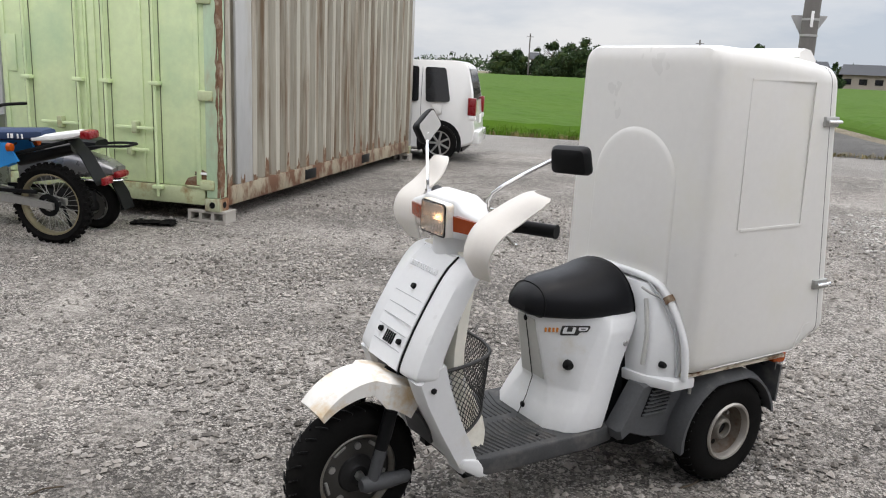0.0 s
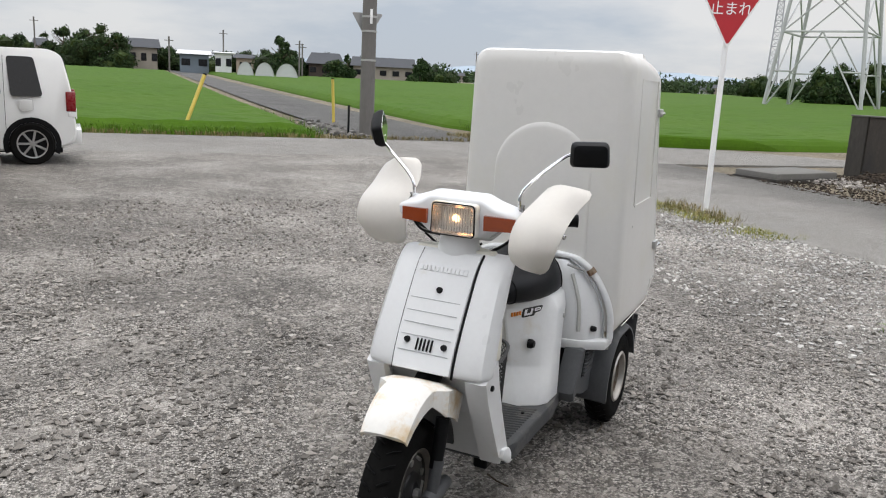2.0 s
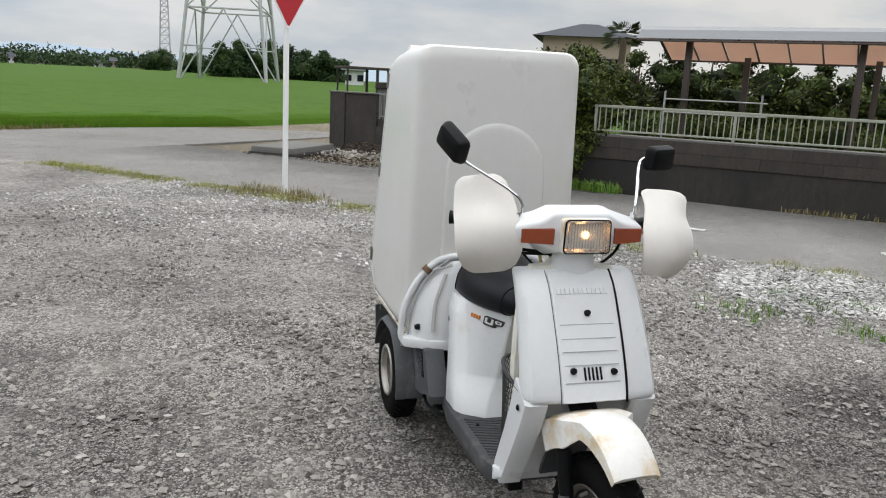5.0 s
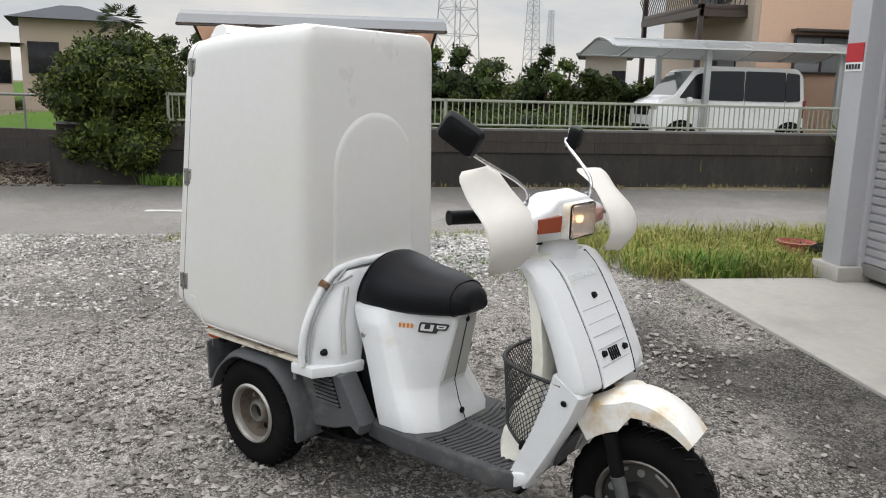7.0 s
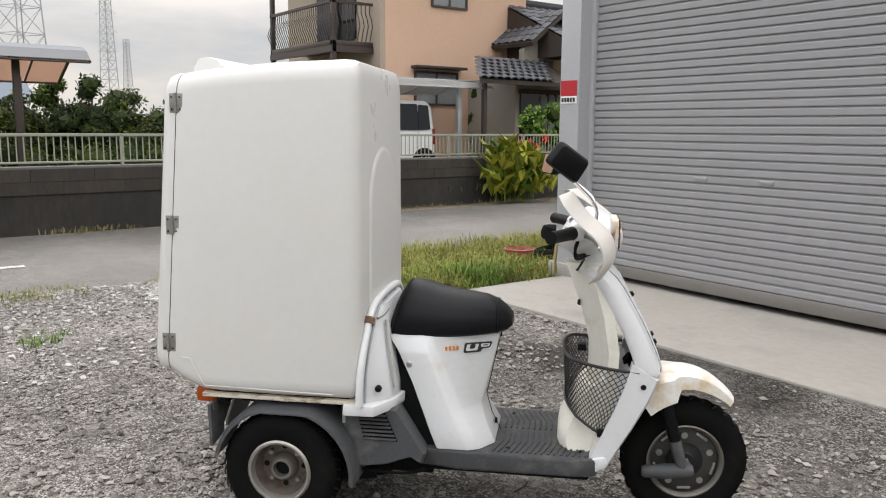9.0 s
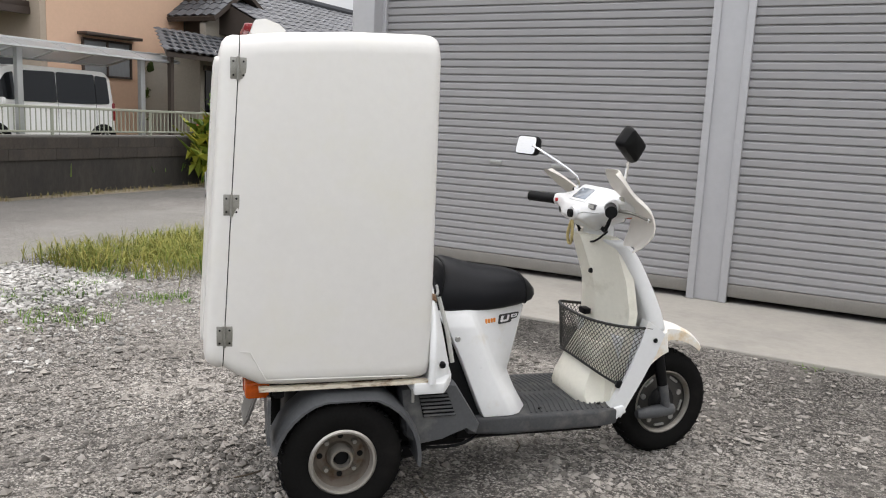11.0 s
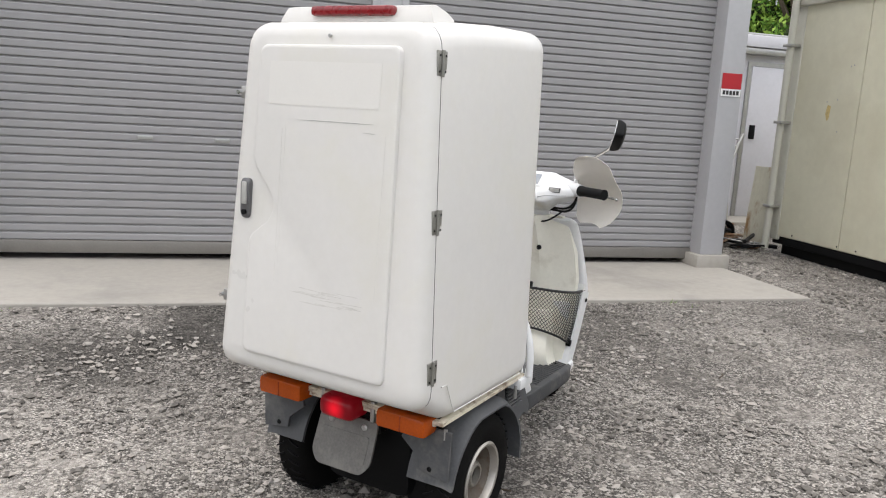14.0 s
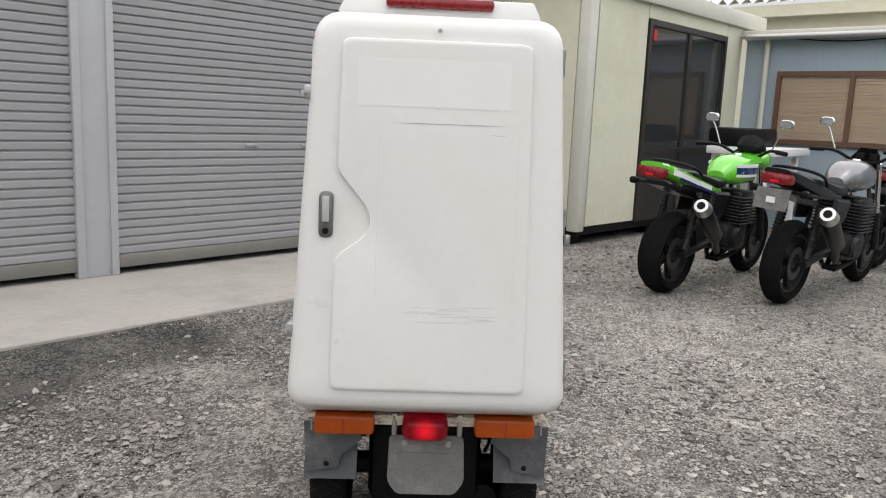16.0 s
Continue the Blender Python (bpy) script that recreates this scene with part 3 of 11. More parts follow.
def garage():
    g = thing("garage", "grey steel garage with two closed roller shutters", "garage")
    g["kind"] = "structure"
    part("wall", boxes([((-2.75, 4.12, 0.0), (-2.6, 9.5, 3.7)), ((3.83, 4.12, 0.0), (3.98, 9.5, 3.7)), ((-2.6, 9.35, 0), (3.83, 9.5, 3.7)),
                        ((-2.75, 3.95, 3.02), (3.98, 4.12, 3.7))]), POST, g, "pale grey sheet-steel wall", False)
    part("roof", boxes([((-2.95, 3.7, 3.7), (4.18, 9.7, 3.82))], 0.01), POST, g)
    slat = prism([(GN - 0.006, 0.0), (GN - 0.0155, 0.0025), (GN - 0.0175, 0.008), (GN - 0.0175, 0.044), (GN - 0.0145, 0.0505), (GN - 0.003, 0.0525), (GN - 0.001, 0.0632), (GN + 0.004, 0.0632), (GN + 0.004, 0.0)], "x", 0.0, 2.86)
    slat_mesh = mesh_of("slat", slat, SHUTTER, False)
    for k, s0 in enumerate((-2.3, 0.82)):
        sh = new("shutter")
        sh.parent = g
        tagged(sh, "closed grey roller shutter of horizontal slats")
        part("bottom_bar", box((s0 + 0.005, GN - 0.03, 0.108), (s0 + 2.855, GN + 0.012, 0.205), 0.006), SHUTTER_FOOT, sh)
        for i in range(44):
            o = new("slat", slat_mesh)
            o.parent = sh
            o.location = (s0, 0, 0.207 + i * 0.0635)
        for u in (-0.28, 0.28):
            part("slot_plate", box((s0 + 1.43 + u - 0.055, GN - 0.024, 0.985), (s0 + 1.43 + u + 0.055, GN - 0.014, 1.015), 0.003), ZINC, sh)
        for e in (s0 - 0.02, s0 + 2.86):
            part("guide_rail", box((e - 0.025, GN - 0.05, 0.062), (e + 0.03, GN + 0.03, 3.05), 0.004), POST, sh)
    part("middle_post", box((0.575, GN - 0.035, 0.062), (0.80, GN + 0.1, 3.05), 0.006), POST, g)
    for s0 in (-2.56, 3.62):
        p = part("post", box((s0, 3.785, 0.17), (s0 + 0.235, 4.1, 3.7), 0.012), POST, g, "pale grey steel post")
        part("plinth", box((s0 - 0.05, 3.74, 0.04), (s0 + 0.29, 4.1, 0.172), 0.01), CONCRETE, p)
        e = tagged(new("sticker"), "red and white security sticker")
        e.parent = p
        part("red_field", box((s0 + 0.02, 3.777, 1.665), (s0 + 0.215, 3.783, 1.80), 0.001), SIGN_RED, e, smooth=False)
        part("white_field", box((s0 + 0.02, 3.777, 1.60), (s0 + 0.215, 3.783, 1.664), 0.001), SIGN_WHITE, e, smooth=False)
        for i in range(5):
            part("print_bar", box((s0 + 0.035 + i * 0.034, 3.774, 1.615), (s0 + 0.06 + i * 0.034, 3.7765, 1.65)), BAR_BLACK, e, smooth=False)


garage()


# ---- freight container on blocks ----
def container():
    c = thing("shipping_container", "rusty freight container with pale green doors, standing on concrete blocks", "container")
    x0, x1, y0, y1, z0, z1 = 3.85, 6.29, -9.28, -3.22, 0.11, 2.70
    part("floor", box((x0 + 0.06, y0 + 0.05, z0 + 0.05), (x1 - 0.06, y1 - 0.08, z0 + 0.2)), RUST, c, smooth=False)
    part("roof", box((x0 + 0.05, y0 + 0.04, z1 - 0.06), (x1 - 0.05, y1 - 0.04, z1 - 0.02), 0.01), GREY_C, c, smooth=False)
    for sx, xa in ((-1, x0), (1, x1)):
        lo, hi = (xa, xa + 0.07) if sx < 0 else (xa - 0.07, xa)
        rail = part("bottom_rail", box((lo, y0 + 0.15, z0 + 0.04), (hi, y1 - 0.15, z0 + 0.215), 0.006), RAIL, c, "rust-streaked steel rail")
        if sx < 0:
            for yc in (-5.25, -7.1):
                part("fork_pocket", box((xa - 0.004, yc - 0.16, z0 + 0.065), (xa + 0.02, yc + 0.16, z0 + 0.185), 0.01), DARK, rail, "dark fork pocket")
        part("top_rail", box((lo, y0 + 0.15, z1 - 0.14), (hi, y1 - 0.15, z1 - 0.01), 0.006), GREY_C, c)
        out, ins = (xa + 0.006, xa + 0.075) if sx < 0 else (xa - 0.006, xa - 0.075)
        bm = bmesh.new()
        ys, y, k = [], y1 - 0.15, 0
        while y > y0 + 0.22:
            ys += [(y, out), (y - 0.09, out), (y - 0.12, ins), (y - 0.22, ins), (y - 0.25, out)]
            y -= 0.25
        a = [bm.verts.new((p, q, z0 + 0.21)) for q, p in ys]
        m1 = [bm.verts.new((p, q, z0 + 0.62)) for q, p in ys]
        b = [bm.verts.new((p, q, z1 - 0.13)) for q, p in ys]
        for i in range(len(ys) - 1):
            if ys[i] != ys[i + 1]:
                bm.faces.new((a[i], a[i + 1], m1[i + 1], m1[i]))
                bm.faces.new((m1[i], m1[i + 1], b[i + 1], b[i]))
        bmesh.ops.remove_doubles(bm, verts=bm.verts, dist=1e-4)
        part("side_panel", bm, CONT_SIDE, c, "faded grey corrugated steel with rust streaks", False)
        if sx < 0:
            part("flat_panel", box((xa + 0.004, -3.86, z0 + 0.215), (xa + 0.03, -3.56, z1 - 0.14), 0.004), GREY_C, c, "grey flat steel patch")
    part("front_wall", box((x0 + 0.02, y0 + 0.01, z0 + 0.1), (x1 - 0.02, y0 + 0.05, z1 - 0.05)), GREY_C, c, smooth=False)
    for xa in (x0 - 0.004, x1 - 0.156):
        for ya in (y0 - 0.004, y1 - 0.156):
            near = xa < 5 and ya > -5
            part("corner_post", box((xa + 0.01, ya + 0.01, z0 + 0.12), (xa + 0.145, ya + 0.145, z1 - 0.12), 0.012), POST_GREEN if near else GREY_C, c, "rust-eaten green corner post" if near else "")
            for zz in (z0, z1 - 0.118):
                cast = part("corner_casting", box((xa, ya, zz), (xa + 0.16, ya + 0.16, zz + 0.118), 0.01), STREAK, c)
                if zz == z0 and near:
                    part("casting_hole", lathe([(0.0, 0), (0.03, 0), (0.03, 0.004), (0, 0.004)], "y", (xa + 0.08, ya + 0.158, zz + 0.06), 16), DARK, cast)
                    part("casting_hole", lathe([(0.0, 0), (0.03, 0), (0.03, 0.004), (0, 0.004)], "x", (xa - 0.002, ya + 0.08, zz + 0.06), 16), DARK, cast)
    # rust: flakes along the foot of the corrugations, a split down the corner post, a hole eaten in the door
    rr = random.Random(77)
    y = y1 - 0.15
    while y > y0 + 0.3:
        for ya, w, base in ((y - 0.005, 0.08, x0 + 0.0035), (y - 0.125, 0.09, x0 + 0.0725)):
            h = rr.choice((0.05, 0.1, 0.16, 0.24, 0.36)) * rr.uniform(0.7, 1.3)
            n = 5
            top = [(ya - w * i / n, z0 + 0.22 + h * rr.uniform(0.15, 1.0)) for i in range(n + 1)]
            part("rust_flake", prism([(ya, z0 + 0.216), (ya - w, z0 + 0.216)] + top[::-1], "x", base - 0.001, base + 0.0015), RUST, c, smooth=False)
        y -= 0.25
    z, left, right = z0 + 0.13, [], []
    while z < z1 - 0.12:
        wide = 0.012 + 0.03 * abs(noise.noise((z * 3.1, 0.3, 0))) * 2
        left.append((y1 - 0.05 + wide + 0.012 * rr.random(), z))
        right.append((y1 - 0.052 - wide - 0.012 * rr.random(), z))
        z += 0.055
    part("rust_split", prism(left + right[::-1], "x", x0 - 0.0005, x0 + 0.008), RUST, c, "split of flaking rust down the post", False)
    part("rust_split", prism([(x0 + 0.012 + 0.022 * rr.random(), q) for _, q in left] + [(x0 + 0.006, q) for _, q in right[::-1]], "y", y1 - 0.014, y1 - 0.0085), RUST, c, smooth=False)
    part("rust_hole", prism([(4.23, 0.335), (4.19, 0.40), (4.10, 0.425), (4.12, 0.46), (4.05, 0.485), (3.99, 0.46), (3.985, 0.33)], "y", y1 - 0.042, y1 - 0.034), RUST, c, "jagged hole of flaking rust", False)
    part("hole_dark", prism([(4.12, 0.43), (4.09, 0.475), (4.03, 0.465), (4.05, 0.435)], "y", y1 - 0.036, y1 - 0.031), DARK, c, smooth=False)
    part("paint_curl", box((3.96, y1 - 0.035, 0.44), (4.05, y1 - 0.012, 0.462), 0.006), SIGN_WHITE, c)
    part("paint_curl", box((3.97, y1 - 0.03, 0.315), (4.2, y1 - 0.008, 0.335), 0.006), CONT_SILL, c)
    part("door_sill", box((x0 + 0.16, y1 - 0.14, z0 + 0.05), (x1 - 0.16, y1 - 0.02, z0 + 0.21), 0.006), CONT_SILL, c, "green sill with rust")
    part("door_header", box((x0 + 0.16, y1 - 0.14, z1 - 0.14), (x1 - 0.16, y1 - 0.02, z1), 0.006), GREEN_C, c)
    for k, (xa, xb) in enumerate(((3.995, 5.19), (5.2, 6.15))):
        d = part("door", box((xa, y1 - 0.09, z0 + 0.215), (xb, y1 - 0.04, z1 - 0.145), 0.008), GREEN_C, c, "dented pale green steel door")
        for xg in ((4.05, 4.10), (5.10, 5.17), (4.62, 4.66)) if k == 0 else ((5.22, 5.27), (6.08, 6.13)):
            part("stiffener", box((xg[0], y1 - 0.042, z0 + 0.23), (xg[1], y1 - 0.028, z1 - 0.16), 0.004), GREEN_C, d)
        bars = (4.48, 4.99) if k == 0 else (5.28, 5.84)
        for xb_ in bars:
            # dark strips on both sides of a locking bar stand for its shade
            for dx in (-0.036, 0.05):
                part("door_groove", box((xb_ + dx, y1 - 0.0405, z0 + 0.22), (xb_ + dx + 0.009, y1 - 0.0375, z1 - 0.15)), ROD_SHADE, d, smooth=False)
            bar = part("lock_bar", tube([(xb_, y1 + 0.005, z0 + 0.1), (xb_, y1 + 0.005, z1 - 0.05)], 0.014, 10), GREEN_C, d, "green locking bar")
            for zz in (0.28, 1.22, 2.2):
                part("bar_bracket", box((xb_ - 0.05, y1 - 0.04, zz), (xb_ + 0.05, y1 + 0.026, zz + 0.035), 0.006), GREEN_C, bar)
        for zz, xh in ((0.83, bars[0] + 0.22), (0.63, bars[0] + 0.28)):
            h = part("handle", box((xh - 0.2, y1 + 0.0, zz - 0.012), (xh + 0.2, y1 + 0.018, zz + 0.016), 0.006), GREEN_C, d, "flat green door handle")
            part("catch", box((xh - 0.03, y1 - 0.04, zz - 0.05), (xh + 0.02, y1 + 0.03, zz + 0.06), 0.01), CONT_SILL, h)
        if k == 0:
            for zz in (0.35, 1.15, 1.98):
                part("hinge", box((3.905, y1 - 0.06, zz - 0.045), (4.05, y1 + 0.012, zz + 0.045), 0.012), CONT_SILL, d, "green strap hinge edged with rust")
        else:
            part("data_plate", box((5.97, y1 - 0.038, 1.28), (6.1, y1 - 0.03, 1.62), 0.003), GREEN_C, d)
    for x, y in ((3.80, -3.42), (6.05, -3.42), (3.80, -9.2), (6.05, -9.2)):
        b = thing("concrete_block", "hollow grey concrete block lying under the container", "concrete block", pose(x, y, 0), "blocks under the container")
        for z_ in (0, 0.09):
            part("face_wall", box((0, 0, z_), (0.39, 0.19, z_ + 0.025), 0.003, 1), CONCRETE, b, smooth=False)
        for x_ in (0.002, 0.122, 0.242, 0.358):
            part("web", box((x_, 0.002, 0.025), (x_ + 0.03, 0.188, 0.09)), CONCRETE, b, smooth=False)


ROD_SHADE = material("rod_shade_green", (0.10, 0.12, 0.06), 0.8, var=0.3, scale=6)
RAIL = material("rusty_beige_rail", (0.33, 0.29, 0.21), 0.7, var=0.25, scale=2, stain=(0.13, 0.06, 0.03), stain_scale=4, stain_at=(0.42, 0.56), stretch=(1, 1, 0.6))
POST_GREEN = material("teal_green_post_paint", (0.42, 0.55, 0.38), 0.6, var=0.12, scale=3, stain=(0.40, 0.36, 0.24), stain_scale=4, stain_at=(0.5, 0.7), stretch=(1, 1, 0.3))
CONT_SIDE = material("rust_streaked_container_side", (0.39, 0.37, 0.31), 0.65, var=0.2, scale=1.5, stain=(0.17, 0.115, 0.07), stain_scale=2.6, stain_at=(0.47, 0.64), stretch=(2.6, 2.6, 0.14), bump=0.08, bump_scale=20)
CONT_SILL = material("rusty_green_sill", (0.45, 0.50, 0.30), 0.6, var=0.12, scale=3, stain=(0.25, 0.14, 0.05), stain_scale=4, stain_at=(0.52, 0.68))
container()


# ---- site hut, neighbouring sheds ----
def hut():
    h = thing("site_hut", "cream prefabricated site hut raised on sleepers", "hut")
    x0, x1, y0, y1, z0, z1 = 5.26, 9.0, 2.9, 4.95, 0.13, 2.72
    part("floor_frame", box((x0 + 0.02, y0 + 0.02, z0 - 0.02), (x1, y1 - 0.02, z0 + 0.06), 0.004), DARK, h, smooth=False)
    for x in (5.35, 7.0, 8.7):
        part("sleeper", box((x, y0 + 0.12, -0.02), (x + 0.18, y1 - 0.1, z0 - 0.02), 0.006), DARK, h, smooth=False)
    part("core", box((x0 + 0.03, y0 + 0.05, z0 + 0.06), (x1 - 0.03, y1 - 0.03, z1)), HUT, h, smooth=False)
    for i in range(2):
        ya = y0 + 0.14 + i * 0.9
        part("wall_panel", box((x0, ya, z0 + 0.07), (x0 + 0.04, ya + 0.89, z1 - 0.1), 0.005), HUT, h, "cream steel wall panel", False)
    for xa, xb in ((5.42, 6.42), (8.5, 8.98)):
        part("wall_panel", box((xa, y0, z0 + 0.07), (xb, y0 + 0.04, z1 - 0.1), 0.005), HUT, h, "cream steel wall panel", False)
    part("wall_panel", box((6.43, y0, 2.47), (8.49, y0 + 0.04, z1 - 0.1), 0.005), HUT, h, smooth=False)
    part("corner_trim", box((x0 - 0.012, y0 - 0.012, z0 + 0.02), (x0 + 0.13, y0 + 0.13, z1), 0.02), HUT_TRIM, h, "rounded cream corner trim")
    part("corner_trim", box((x0 - 0.012, y1 - 0.13, z0 + 0.02), (x0 + 0.13, y1 + 0.012, z1), 0.02), HUT_TRIM, h, "rounded cream corner trim")
    part("roof_fascia", box((x0 - 0.05, y0 - 0.06, z1 - 0.1), (x1 + 0.6, y1 + 0.05, z1 + 0.1), 0.015), HUT_TRIM, h)
    d = part("sliding_door_frame", boxes([((6.44, y0 - 0.02, z0 + 0.06), (6.5, y0 + 0.05, 2.46)), ((8.42, y0 - 0.02, z0 + 0.06), (8.48, y0 + 0.05, 2.46)),
                                         ((6.5, y0 - 0.02, 2.4), (8.42, y0 + 0.05, 2.46)), ((7.42, y0 - 0.01, z0 + 0.1), (7.5, y0 + 0.05, 2.4)),
                                         ((6.5, y0 - 0.015, 0.98), (8.42, y0 + 0.045, 1.04)), ((6.5, y0 - 0.02, z0 + 0.06), (8.42, y0 + 0.05, z0 + 0.12))]), BRONZE, h, "dark bronze sliding door frame", False)
    for xa, xb in ((6.5, 7.42), (7.5, 8.42)):
        part("pane", box((xa, y0 + 0.01, 1.04), (xb, y0 + 0.016, 2.4)), GLASS_DARK, d, "dark reflecting glass", False)
        part("lower_panel", box((xa, y0 + 0.005, 0.25), (xb, y0 + 0.02, 0.98)), BRONZE, d, smooth=False)
    part("notice", box((6.56, y0 - 0.004, 2.24), (6.64, y0 + 0.008, 2.36)), SIGN_RED, d, smooth=False)
    pipe = part("drain_pipe", tube([(5.17, 4.9, 0.05), (5.17, 4.9, 2.7)], 0.038, 12), HUT_TRIM, h, "cream drain pipe")
    for z in (0.5, 1.4, 2.2):
        part("pipe_clip", box((5.12, 4.84, z), (5.27, 4.96, z + 0.03), 0.004), ZINC, pipe)
    part("stain", prism(rounded([(4.30, 1.60), (4.345, 1.61), (4.36, 1.52), (4.335, 1.45), (4.31, 1.47)], 0.012), "x", 5.2575, 5.2605), OCHRE, h, "ochre stain", False)
    for y, z in ((4.36, 1.64), (4.22, 1.66), (4.10, 1.98), (4.06, 1.99), (4.17, 1.35)):
        part("screw_hole", box((5.257, y - 0.006, z - 0.008), (5.2605, y + 0.006, z + 0.008), 0.002, 1), ZINC, h, smooth=False)
    for y in (3.2, 3.7, 3.95, 4.6):
        part("screw", box((5.254, y - 0.008, 0.225), (5.262, y + 0.008, 0.241), 0.003, 1), DARK, h, smooth=False)


OCHRE = material("ochre_rust_bloom", (0.55, 0.42, 0.18), 0.8, var=0.35, scale=25)
hut()


def shed_blue():
    b = thing("blue_shed", "pale blue timber shed with a brown window", "shed")
    part("wall", box((9.05, -5.0, 0.0), (9.2, 2.86, 2.5)), BLUE_WALL, b, "pale blue boarded wall", False)
    part("side_wall", boxes([((9.2, -5.0, 0), (13, -4.85, 2.5)), ((9.2, 2.7, 0), (13, 2.86, 2.5)), ((12.85, -4.85, 0), (13, 2.7, 2.5))]), BLUE_WALL, b, smooth=False)
    part("roof", box((8.9, -5.2, 2.5), (13.2, 2.95, 2.58), 0.01), HUT_TRIM, b)
    part("gutter", tube([(8.86, -5.2, 2.49), (8.86, 2.8, 2.49)], 0.04, 10), ZINC, b)
    part("downpipe", tube([(8.98, 2.55, 0.05), (8.98, 2.55, 2.48)], 0.035, 10), HUT_TRIM, b)
    w = part("window_frame", boxes([((9.0, -0.9, 2.0), (9.08, 2.4, 2.06)), ((9.0, -0.9, 1.12), (9.08, 2.4, 1.18)), ((9.0, 2.34, 1.18), (9.08, 2.4, 2.0)), ((9.0, -0.9, 1.18), (9.08, -0.84, 2.0)),
                                    ((9.0, 1.44, 1.18), (9.08, 1.5, 2.0))]), BROWN_WOOD, b, "brown window frame", False)
    for a, c in ((-0.84, 1.44), (1.5, 2.34)):
        for i in range(24):
            part("blind_slat", box((9.035, a, 1.19 + i * 0.034), (9.05, c, 1.217 + i * 0.034)), BLIND, w, smooth=False)
    part("cable", tube(curve([(8.97, 2.5, 2.5), (8.97, 1.6, 2.42), (8.97, 0.6, 2.46), (8.97, -0.6, 2.4)]), 0.008, 6), DARK, b)


BLUE_WALL = material("pale_blue_boards", (0.30, 0.37, 0.42), 0.6, var=0.08, scale=2, stretch=(1, 1, 0.4))
BROWN_WOOD = material("brown_window_paint", (0.12, 0.06, 0.035), 0.5, var=0.2, scale=10, stretch=(1, 4, 1))
BLIND = material("tan_blind", (0.42, 0.31, 0.21), 0.6, var=0.1, random_tint=0.08)
shed_blue()


def shed_back():
    b = thing("white_shed", "white steel shed with a door behind the garage", "shed")
    part("wall", box((6.02, 7.6, 0.0), (11, 7.75, 2.45)), SHED_WHITE, b, "white sheet-steel wall", False)
    part("side_wall", box((6.02, 7.75, 0), (6.17, 10.9, 2.45)), SHED_WHITE, b, smooth=False)
    part("fascia", box((5.9, 7.42, 2.46), (11.2, 7.8, 2.62), 0.01), SHED_WHITE, b)
    part("rain_gutter", box((5.92, 7.45, 2.36), (11.2, 7.56, 2.455), 0.02), ZINC, b)
    part("roof", box((5.9, 7.5, 2.622), (11.2, 11, 2.66), 0.01), ZINC, b)
    part("door_frame", boxes([((6.60, 7.575, 0.05), (6.66, 7.602, 2.27)), ((7.50, 7.575, 0.05), (7.56, 7.602, 2.27)), ((6.66, 7.575, 2.21), (7.50, 7.602, 2.27))]), ZINC, b, smooth=False)
    d = part("door", box((6.663, 7.565, 0.05), (7.497, 7.6, 2.205), 0.006), SHED_WHITE, b, "white flush door")
    part("door_handle", box((6.72, 7.53, 1.18), (6.80, 7.57, 1.38), 0.006), DARK, d)
    part("step", box((4.6, 6.9, -0.03), (6.9, 7.6, 0.05), 0.01), CONCRETE, b)
    far = thing("corrugated_shed", "far shed with a corrugated pale roof", "shed")
    part("wall", box((14, -6, 0), (14.2, 8, 3.55)), HUT, far, smooth=False)
    prof = []
    n = 120
    for i in range(n + 1):
        prof.append((-6.3 + 14.6 * i / n, 3.72 + 0.06 * math.cos(i * math.pi)))
    bm = loft([[(13.7, y, z) for y, z in prof], [(18, y, z + 0.9) for y, z in prof]], cap=False, closed=False)
    part("roof", bm, SIGN_WHITE, far, "pale corrugated roof", False)
    part("fascia", box((13.75, -6.2, 3.4), (14.0, 8.2, 3.62), 0.01), HUT, far, smooth=False)


SHED_WHITE = material("lilac_white_shed_paint", (0.60, 0.60, 0.64), 0.5, var=0.05, scale=2)
shed_back()


